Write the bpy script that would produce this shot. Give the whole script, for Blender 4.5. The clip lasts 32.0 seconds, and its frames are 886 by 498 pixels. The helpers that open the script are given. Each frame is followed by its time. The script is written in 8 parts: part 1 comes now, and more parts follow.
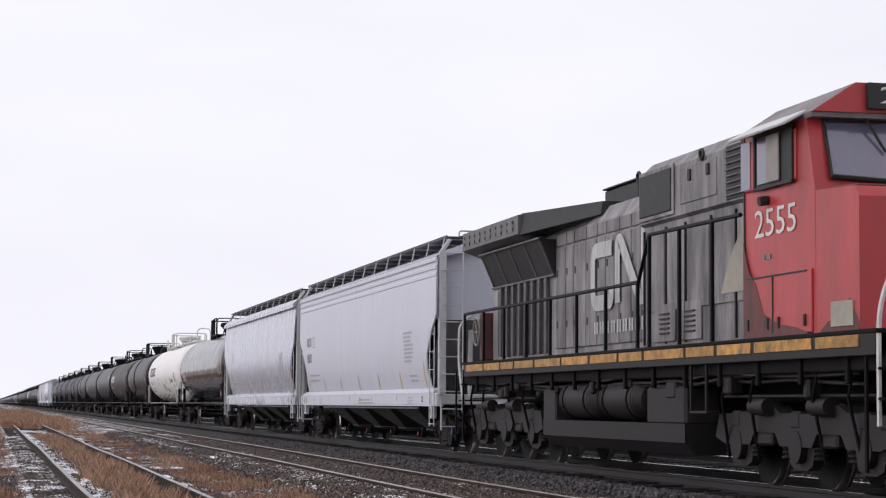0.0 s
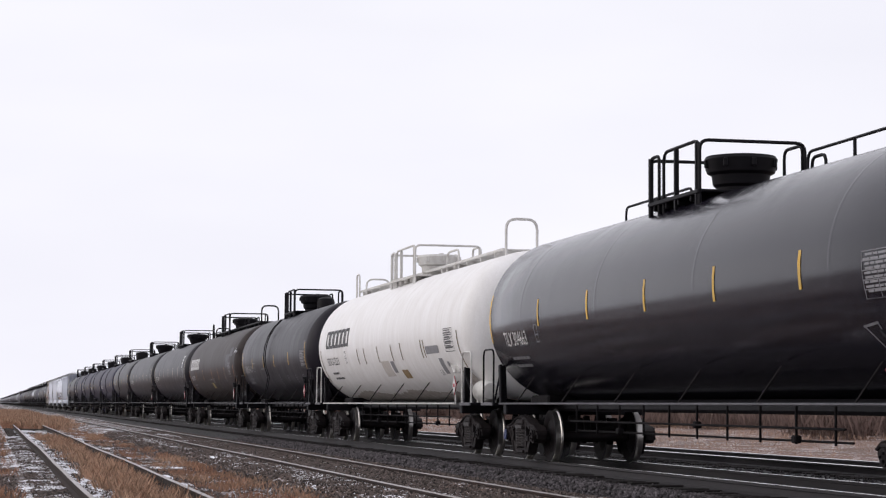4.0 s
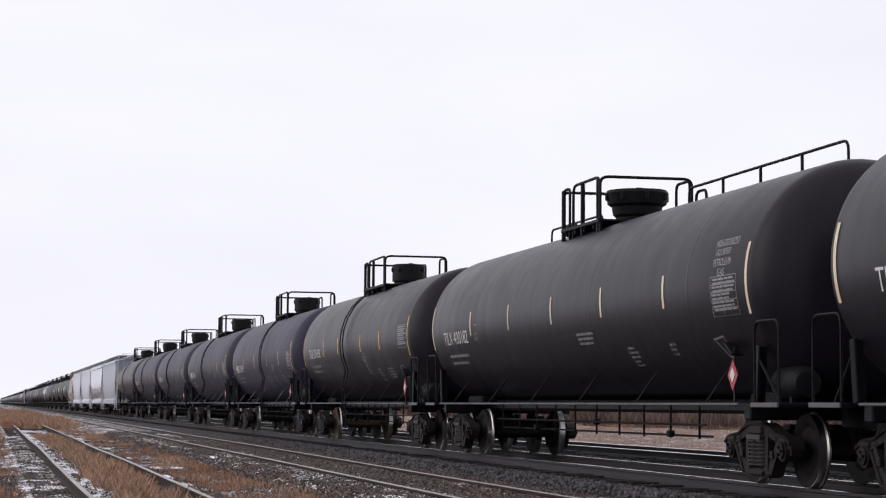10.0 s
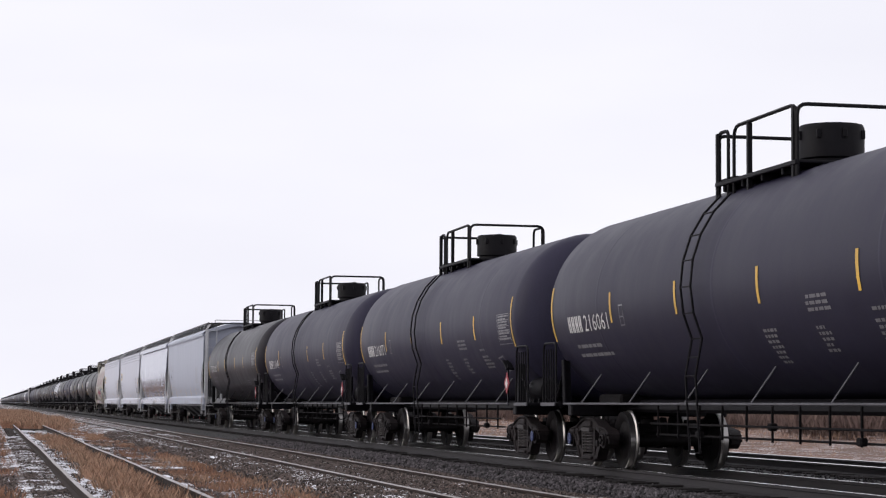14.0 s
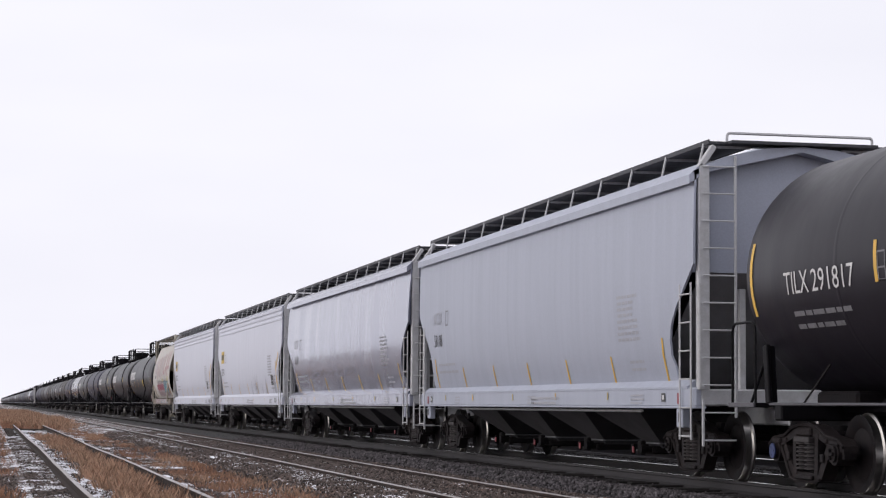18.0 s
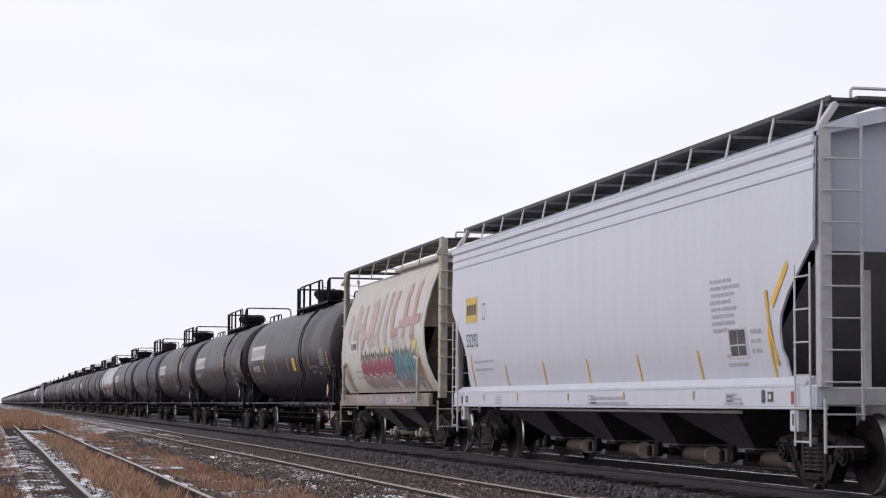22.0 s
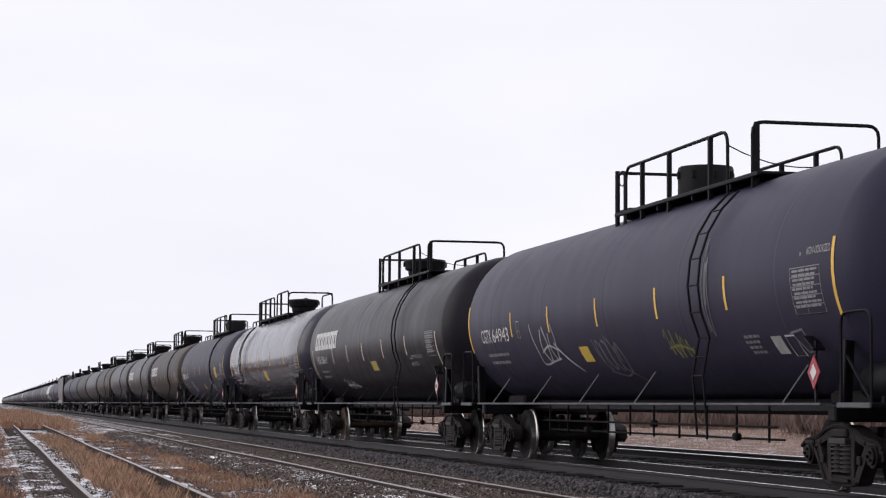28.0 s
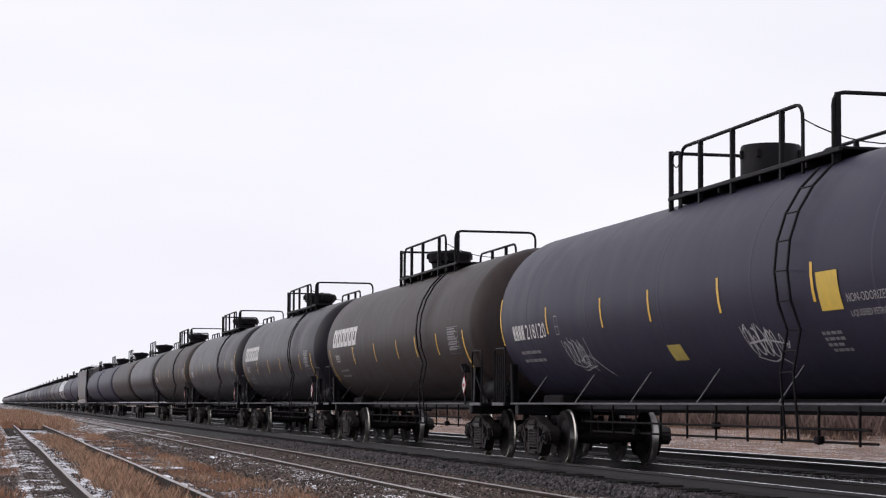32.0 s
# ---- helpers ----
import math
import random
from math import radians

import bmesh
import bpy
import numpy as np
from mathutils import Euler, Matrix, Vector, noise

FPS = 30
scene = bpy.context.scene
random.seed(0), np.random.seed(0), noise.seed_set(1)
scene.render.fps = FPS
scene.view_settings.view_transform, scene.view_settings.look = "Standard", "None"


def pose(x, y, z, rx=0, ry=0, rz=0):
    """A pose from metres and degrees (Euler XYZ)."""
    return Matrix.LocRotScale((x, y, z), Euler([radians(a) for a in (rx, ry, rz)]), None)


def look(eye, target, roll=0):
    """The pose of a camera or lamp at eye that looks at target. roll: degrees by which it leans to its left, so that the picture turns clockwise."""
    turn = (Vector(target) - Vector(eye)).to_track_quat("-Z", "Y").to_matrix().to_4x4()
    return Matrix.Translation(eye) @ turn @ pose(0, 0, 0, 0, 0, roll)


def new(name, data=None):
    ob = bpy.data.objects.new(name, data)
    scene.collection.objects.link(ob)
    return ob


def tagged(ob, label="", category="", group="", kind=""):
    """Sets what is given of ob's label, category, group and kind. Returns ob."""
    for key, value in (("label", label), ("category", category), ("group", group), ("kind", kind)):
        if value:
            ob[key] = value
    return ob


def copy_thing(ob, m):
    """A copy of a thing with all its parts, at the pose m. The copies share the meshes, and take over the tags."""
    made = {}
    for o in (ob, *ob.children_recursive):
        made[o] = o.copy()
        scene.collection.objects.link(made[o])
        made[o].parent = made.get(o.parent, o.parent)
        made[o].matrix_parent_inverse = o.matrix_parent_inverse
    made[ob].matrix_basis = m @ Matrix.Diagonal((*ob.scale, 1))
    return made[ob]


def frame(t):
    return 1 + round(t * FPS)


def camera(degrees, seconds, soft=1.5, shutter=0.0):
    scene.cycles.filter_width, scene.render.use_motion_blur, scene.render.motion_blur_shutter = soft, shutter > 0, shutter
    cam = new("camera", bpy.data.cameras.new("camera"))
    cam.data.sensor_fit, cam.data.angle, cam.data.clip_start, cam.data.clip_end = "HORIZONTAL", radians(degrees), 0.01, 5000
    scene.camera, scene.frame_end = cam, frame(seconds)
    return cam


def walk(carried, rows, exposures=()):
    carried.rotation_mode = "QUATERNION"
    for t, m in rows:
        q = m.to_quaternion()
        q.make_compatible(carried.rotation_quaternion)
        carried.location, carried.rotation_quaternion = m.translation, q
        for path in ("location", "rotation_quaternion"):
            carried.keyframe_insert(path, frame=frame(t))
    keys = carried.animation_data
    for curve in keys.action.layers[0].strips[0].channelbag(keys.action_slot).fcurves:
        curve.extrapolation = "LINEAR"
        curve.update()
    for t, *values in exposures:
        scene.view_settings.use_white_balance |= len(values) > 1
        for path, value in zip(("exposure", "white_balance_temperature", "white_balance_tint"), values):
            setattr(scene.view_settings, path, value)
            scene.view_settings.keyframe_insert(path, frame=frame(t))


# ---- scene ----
# ---- camera ----
cam = camera(24.48, 32.0, soft=1.2)
EYE = pose(0, 0, 0.983, 94.39, -0.41, -12.49)
walk(cam, [(0.0, EYE), (32.0, EYE)], [(0.0, 0.0), (32.0, 0.0)])

# the train: track centre line and its steady speed
TRACK_X = 10.68


def gone(t):
    return 16.03 * (t - 16)


# ---- light: overcast sky and a wide, weak sun ----
SUN_ELEV, SUN_AZ = radians(24), radians(278)
world = bpy.data.worlds.new("world")
scene.world = world
world.use_nodes = True
wn, wl = world.node_tree.nodes, world.node_tree.links
wn.clear()
sky = wn.new("ShaderNodeTexSky")
sky.sky_type = "NISHITA"
sky.sun_disc = False
sky.sun_elevation, sky.sun_rotation = SUN_ELEV, SUN_AZ
sky.dust_density = 6.0
dim = wn.new("ShaderNodeVectorMath")
dim.operation = "SCALE"
dim.inputs["Scale"].default_value = 0.1
wl.new(sky.outputs[0], dim.inputs[0])
wc = wn.new("ShaderNodeTexCoord")
wmap = wn.new("ShaderNodeMapping")
wmap.inputs["Scale"].default_value = (1.0, 1.0, 3.5)
wl.new(wc.outputs["Generated"], wmap.inputs[0])
cloud = wn.new("ShaderNodeTexNoise")
cloud.inputs["Scale"].default_value = 2.2
cloud.inputs["Detail"].default_value = 4.0
wl.new(wmap.outputs[0], cloud.inputs["Vector"])
veil = wn.new("ShaderNodeValToRGB")
veil.color_ramp.elements[0].position, veil.color_ramp.elements[1].position = 0.3, 0.7
veil.color_ramp.elements[0].color = (0.91, 0.905, 1.0, 1)
veil.color_ramp.elements[1].color = (1.04, 1.03, 1.10, 1)
wl.new(cloud.outputs["Fac"], veil.inputs[0])
height = wn.new("ShaderNodeSeparateXYZ")
wl.new(wc.outputs["Generated"], height.inputs[0])
low = wn.new("ShaderNodeMapRange")
low.inputs[1].default_value, low.inputs[2].default_value, low.inputs[3].default_value, low.inputs[4].default_value = 0.02, 0.22, 1.05, 0.985
wl.new(height.outputs["Z"], low.inputs[0])
haze = wn.new("ShaderNodeVectorMath")
haze.operation = "SCALE"
wl.new(veil.outputs[0], haze.inputs[0])
wl.new(low.outputs[0], haze.inputs["Scale"])
wmix = wn.new("ShaderNodeMix")
wmix.data_type = "RGBA"
wmix.inputs["Factor"].default_value = 0.93
wl.new(dim.outputs[0], wmix.inputs["A"])
wl.new(haze.outputs[0], wmix.inputs["B"])
wbg = wn.new("ShaderNodeBackground")
wbg.inputs["Strength"].default_value = 1.0
wl.new(wmix.outputs["Result"], wbg.inputs["Color"])
wout = wn.new("ShaderNodeOutputWorld")
wl.new(wbg.outputs[0], wout.inputs[0])

sun_data = bpy.data.lights.new("sun", "SUN")
sun_data.energy, sun_data.angle, sun_data.color = 0.85, radians(50), (1.0, 0.97, 0.93)
sun = new("sun", sun_data)
sun.matrix_basis = look((-28, 4, 12.6), (0, 0, 0))


# ---- materials ----
def material(name, colour, rough=0.6, metal=0.0, second=None, amount=0.5, scale=3.0, stretch=(1, 1, 1),
             bump=0.0, bump_scale=40.0, vary=0.0, spec=0.5, island=0.0):
    """Two scales of noise between colour and second (dirt, wear), random shade per object, fine relief."""
    m = bpy.data.materials.new(name)
    m.use_nodes = True
    n, l = m.node_tree.nodes, m.node_tree.links
    b = n["Principled BSDF"]
    b.inputs["Metallic"].default_value = metal
    b.inputs["Specular IOR Level"].default_value = spec
    tc = n.new("ShaderNodeTexCoord")
    mp = n.new("ShaderNodeMapping")
    mp.inputs["Scale"].default_value = stretch
    l.new(tc.outputs["Object"], mp.inputs[0])
    big = n.new("ShaderNodeTexNoise")
    big.inputs["Scale"].default_value = scale
    big.inputs["Detail"].default_value = 6.0
    big.inputs["Roughness"].default_value = 0.65
    l.new(mp.outputs[0], big.inputs["Vector"])
    ramp = n.new("ShaderNodeMapRange")
    ramp.inputs[1].default_value, ramp.inputs[2].default_value = 0.35, 0.75
    ramp.inputs[3].default_value, ramp.inputs[4].default_value = 0.0, amount
    l.new(big.outputs["Fac"], ramp.inputs[0])
    mix = n.new("ShaderNodeMix")
    mix.data_type = "RGBA"
    mix.inputs["A"].default_value = (*colour, 1)
    mix.inputs["B"].default_value = (*(second or [c * 0.6 for c in colour]), 1)
    l.new(ramp.outputs[0], mix.inputs["Factor"])
    out = mix.outputs["Result"]
    small = n.new("ShaderNodeTexNoise")
    small.inputs["Scale"].default_value = bump_scale
    small.inputs["Detail"].default_value = 3.0
    l.new(tc.outputs["Object"], small.inputs["Vector"])
    hs = n.new("ShaderNodeHueSaturation")
    l.new(out, hs.inputs["Color"])
    shade = n.new("ShaderNodeMapRange")
    shade.inputs[3].default_value, shade.inputs[4].default_value = 0.88, 1.12
    l.new(small.outputs["Fac"], shade.inputs[0])
    last = shade.outputs[0]
    if vary:
        info = n.new("ShaderNodeObjectInfo")
        rnd = n.new("ShaderNodeMapRange")
        rnd.inputs[3].default_value, rnd.inputs[4].default_value = 1 - vary, 1 + vary
        l.new(info.outputs["Random"], rnd.inputs[0])
        mul = n.new("ShaderNodeMath")
        mul.operation = "MULTIPLY"
        l.new(last, mul.inputs[0])
        l.new(rnd.outputs[0], mul.inputs[1])
        last = mul.outputs[0]
    if island:
        geo = n.new("ShaderNodeNewGeometry")
        rnd = n.new("ShaderNodeMapRange")
        rnd.inputs[3].default_value, rnd.inputs[4].default_value = 1 - island, 1 + island
        l.new(geo.outputs["Random Per Island"], rnd.inputs[0])
        mul = n.new("ShaderNodeMath")
        mul.operation = "MULTIPLY"
        l.new(last, mul.inputs[0])
        l.new(rnd.outputs[0], mul.inputs[1])
        last = mul.outputs[0]
    l.new(last, hs.inputs["Value"])
    l.new(hs.outputs[0], b.inputs["Base Color"])
    rr = n.new("ShaderNodeMapRange")
    rr.inputs[3].default_value, rr.inputs[4].default_value = max(0.03, rough - 0.12), min(1, rough + 0.12)
    l.new(big.outputs["Fac"], rr.inputs[0])
    l.new(rr.outputs[0], b.inputs["Roughness"])
    if bump:
        bp = n.new("ShaderNodeBump")
        bp.inputs["Strength"].default_value = bump
        bp.inputs["Distance"].default_value = 0.02
        l.new(small.outputs["Fac"], bp.inputs["Height"])
        l.new(bp.outputs[0], b.inputs["Normal"])
    return m


M = {}
STREAK = (2.2, 2.2, 0.35)
M["black"] = material("black_tank_paint", (0.0108, 0.0091, 0.0136), 0.37, second=(0.023, 0.0192, 0.0270), amount=0.5, scale=1.2, stretch=STREAK, bump=0.02, vary=0.14, spec=0.145)
M["navy"] = material("blue_black_tank_paint", (0.0250, 0.0228, 0.0420), 0.46, second=(0.040, 0.036, 0.064), amount=0.55, scale=1.0, stretch=STREAK, bump=0.03, vary=0.10, spec=0.15)
M["brown"] = material("brown_black_tank_paint", (0.0225, 0.0165, 0.0165), 0.46, second=(0.046, 0.033, 0.030), amount=0.75, scale=1.3, stretch=STREAK, bump=0.03, vary=0.12, spec=0.16)
M["gloss_grey"] = material("glossy_grey_black_tank_paint", (0.023, 0.0205, 0.034), 0.2, second=(0.036, 0.032, 0.050), amount=0.5, scale=0.9, stretch=STREAK, bump=0.01, spec=0.5)
M["stripe_orange"] = material("worn_orange_tape", (0.42, 0.17, 0.03), 0.5, second=(0.22, 0.11, 0.05), amount=0.8, scale=5)
M["gloss"] = material("gloss_black_tank_paint", (0.0085, 0.0072, 0.0130), 0.17, second=(0.016, 0.014, 0.023), amount=0.35, scale=0.9, stretch=STREAK, bump=0.01, vary=0.1, spec=0.34)
M["white"] = material("white_tank_paint", (0.80, 0.785, 0.78), 0.4, second=(0.60, 0.565, 0.53), amount=0.5, scale=1.3, stretch=STREAK, bump=0.03)
M["hopper"] = material("grey_hopper_paint", (0.55, 0.563, 0.645), 0.42, second=(0.495, 0.498, 0.56), amount=0.4, scale=1.6, stretch=(3, 3, 0.2), bump=0.03, vary=0.03)
M["hopper_blue"] = material("blue_grey_hopper_paint", (0.365, 0.388, 0.468), 0.45, second=(0.325, 0.34, 0.40), amount=0.4, scale=1.4, stretch=(3, 3, 0.2), bump=0.03)
M["hopper_steel"] = material("silver_hopper_paint", (0.335, 0.345, 0.425), 0.18, metal=0.38, second=(0.30, 0.31, 0.375), amount=0.4, scale=1.4, stretch=(3, 3, 0.2), bump=0.015)
M["hopper_pale"] = material("pale_silver_hopper_paint", (0.46, 0.468, 0.55), 0.26, metal=0.22, second=(0.415, 0.42, 0.49), amount=0.4, scale=1.4, stretch=(3, 3, 0.2), bump=0.015)
M["cream"] = material("cream_hopper_paint", (0.55, 0.535, 0.515), 0.6, second=(0.39, 0.34, 0.285), amount=0.7, scale=1.6, stretch=(2.5, 2.5, 0.5), bump=0.06)
M["iron"] = material("dark_cast_iron", (0.0055, 0.0049, 0.0060), 0.75, second=(0.0150, 0.0118, 0.0125), amount=0.7, scale=5, bump=0.2, vary=0.25, spec=0.12)
M["blackrail"] = material("black_railing_paint", (0.0062, 0.0056, 0.0075), 0.5, second=(0.012, 0.011, 0.013), amount=0.5, scale=6, spec=0.1)
M["greyrail"] = material("grey_railing_paint", (0.52, 0.52, 0.54), 0.5, second=(0.3, 0.29, 0.28), amount=0.5, scale=6)
M["whiterail"] = material("white_railing_paint", (0.62, 0.61, 0.59), 0.5, second=(0.3, 0.27, 0.24), amount=0.5, scale=6)
M["creamrail"] = material("cream_railing_paint", (0.45, 0.42, 0.36), 0.6, second=(0.2, 0.16, 0.12), amount=0.7, scale=6)
M["grate"] = material("galvanised_grating", (0.075, 0.075, 0.085), 0.6, metal=0.3, second=(0.04, 0.04, 0.045), amount=0.6, scale=8, spec=0.3)
M["tread"] = material("polished_wheel_tread", (0.36, 0.345, 0.335), 0.33, metal=1.0, second=(0.4, 0.38, 0.36), amount=0.4, scale=9)
M["wheel"] = material("wheel_steel", (0.0052, 0.0044, 0.0056), 0.65, second=(0.015, 0.0105, 0.0105), amount=0.7, scale=6, bump=0.1, vary=0.3, spec=0.15)
M["rustwheel"] = material("rusty_wheel_steel", (0.055, 0.030, 0.016), 0.7, second=(0.03, 0.02, 0.015), amount=0.7, scale=6, bump=0.1, spec=0.3)
M["sill"] = material("worn_edge_metal", (0.085, 0.082, 0.095), 0.5, second=(0.026, 0.026, 0.030), amount=0.7, scale=3)
M["stripe"] = material("yellow_reflective_tape", (0.72, 0.42, 0.035), 0.45, second=(0.40, 0.28, 0.10), amount=0.6, scale=5, vary=0.15)
M["stripe_pale"] = material("pale_reflective_tape", (0.60, 0.53, 0.42), 0.45, second=(0.55, 0.36, 0.10), amount=0.6, scale=5, vary=0.15)
M["stripe_dark"] = material("worn_dark_tape", (0.13, 0.09, 0.05), 0.6, second=(0.30, 0.22, 0.12), amount=0.6, scale=5)
M["letter"] = material("white_lettering", (0.66, 0.65, 0.65), 0.55, second=(0.36, 0.35, 0.34), amount=0.55, scale=7)
M["letter_grey"] = material("faded_lettering", (0.19, 0.185, 0.20), 0.55, second=(0.09, 0.088, 0.095), amount=0.6, scale=9)
M["letter_dim"] = material("worn_white_lettering", (0.36, 0.355, 0.36), 0.55, second=(0.16, 0.155, 0.16), amount=0.7, scale=7)
M["letter_table"] = material("grey_table_print", (0.25, 0.245, 0.26), 0.55, second=(0.13, 0.128, 0.135), amount=0.6, scale=9)
M["letter_dark"] = material("dark_lettering", (0.045, 0.045, 0.05), 0.6, second=(0.14, 0.14, 0.14), amount=0.6, scale=7)
M["yellow"] = material("yellow_sign", (0.60, 0.40, 0.05), 0.5, second=(0.42, 0.31, 0.10), amount=0.5, scale=6)
M["placard"] = material("red_placard", (0.33, 0.03, 0.045), 0.5, second=(0.28, 0.09, 0.10), amount=0.4, scale=9)
M["blue_cap"] = material("blue_bearing_cap", (0.03, 0.05, 0.16), 0.6, second=(0.03, 0.03, 0.04), amount=0.6, scale=12)
M["frame_iron"] = material("greasy_side_frame", (0.010, 0.0082, 0.0092), 0.6, second=(0.037, 0.029, 0.029), amount=0.85, scale=5, bump=0.2, vary=0.2, spec=0.12)

# shade below the hopper bodies is put into the slope and bay colours
M["slope_paint"] = material("shaded_slope_paint", (0.20, 0.20, 0.21), 0.6, second=(0.14, 0.135, 0.14), amount=0.7, scale=1.5, stretch=(1, 1, 0.4), bump=0.04)
M["bay_paint"] = material("shaded_bay_paint", (0.038, 0.036, 0.041), 0.7, second=(0.022, 0.020, 0.021), amount=0.8, scale=1.6, stretch=(1, 1, 0.5), bump=0.05, spec=0.3)
M["brown_pipe"] = material("rusty_discharge_pipe", (0.055, 0.042, 0.038), 0.7, second=(0.09, 0.06, 0.05), amount=0.7, scale=3, bump=0.05)
M["pink_cap"] = material("pale_pipe_cap", (0.42, 0.33, 0.32), 0.6, second=(0.3, 0.2, 0.19), amount=0.6, scale=8)
M["red_tag"] = material("red_tag_paint", (0.26, 0.03, 0.045), 0.5, second=(0.2, 0.05, 0.05), amount=0.6, scale=12)
# dark grey with the underside shade of the short car's bays painted in
M["hopper_under"] = material("shaded_grey_steel", (0.085, 0.083, 0.09), 0.65, second=(0.04, 0.036, 0.035), amount=0.9, scale=1.6, stretch=(1, 1, 0.5), bump=0.05, spec=0.3)
M["print_pale"] = material("worn_grey_print", (0.33, 0.33, 0.37), 0.55, second=(0.42, 0.42, 0.46), amount=0.8, scale=9)
M["tag_silver"] = material("silver_spray", (0.46, 0.46, 0.49), 0.45, second=(0.18, 0.175, 0.19), amount=0.8, scale=6)
M["notice_ink"] = material("dark_notice_ink", (0.10, 0.085, 0.05), 0.6, second=(0.2, 0.17, 0.08), amount=0.6, scale=9)
M["ochre"] = material("ochre_plate", (0.26, 0.17, 0.075), 0.6, second=(0.18, 0.12, 0.06), amount=0.6, scale=6)
M["tag_thin"] = material("thin_grey_spray", (0.16, 0.155, 0.175), 0.5, second=(0.07, 0.068, 0.078), amount=0.9, scale=7)
M["tag_lime"] = material("thin_green_yellow_spray", (0.20, 0.19, 0.07), 0.5, second=(0.08, 0.08, 0.05), amount=0.9, scale=7)
M["repaint"] = material("grey_repaint_panel", (0.050, 0.047, 0.056), 0.45, second=(0.04, 0.037, 0.046), amount=0.6, scale=3, spec=0.2)
M["tar"] = material("tar_streak", (0.009, 0.008, 0.010), 0.3, second=(0.02, 0.018, 0.022), amount=0.6, scale=4, spec=0.2)
M["dust_streak"] = material("pale_dust_streak", (0.040, 0.036, 0.044), 0.6, second=(0.024, 0.021, 0.026), amount=0.9, scale=4, stretch=(3, 3, 0.6), spec=0.1)
M["white_stain"] = material("brown_run_stain", (0.46, 0.41, 0.37), 0.55, second=(0.62, 0.60, 0.58), amount=0.9, scale=4, stretch=(3, 3, 0.5))
# grime colour that also holds the shade under the white tank
M["belly_stain"] = material("brown_grime_and_shade", (0.33, 0.285, 0.25), 0.65, second=(0.62, 0.59, 0.56), amount=1.0, scale=2.5, stretch=(2, 1.2, 0.6))
M["gusset"] = material("dusty_grey_gusset", (0.15, 0.15, 0.165), 0.6, second=(0.08, 0.077, 0.08), amount=0.8, scale=3, bump=0.05)
M["spring_steel"] = material("dusty_spring_steel", (0.034, 0.029, 0.030), 0.55, second=(0.05, 0.042, 0.042), amount=0.6, scale=8, spec=0.3)
M["blue_streak"] = material("grey_run_stain", (0.36, 0.37, 0.43), 0.5, second=(0.46, 0.465, 0.52), amount=0.8, scale=4, stretch=(3, 3, 0.5))
M["notice_yellow"] = material("faded_yellow_notice", (0.42, 0.32, 0.07), 0.5, second=(0.27, 0.21, 0.09), amount=0.7, scale=6)


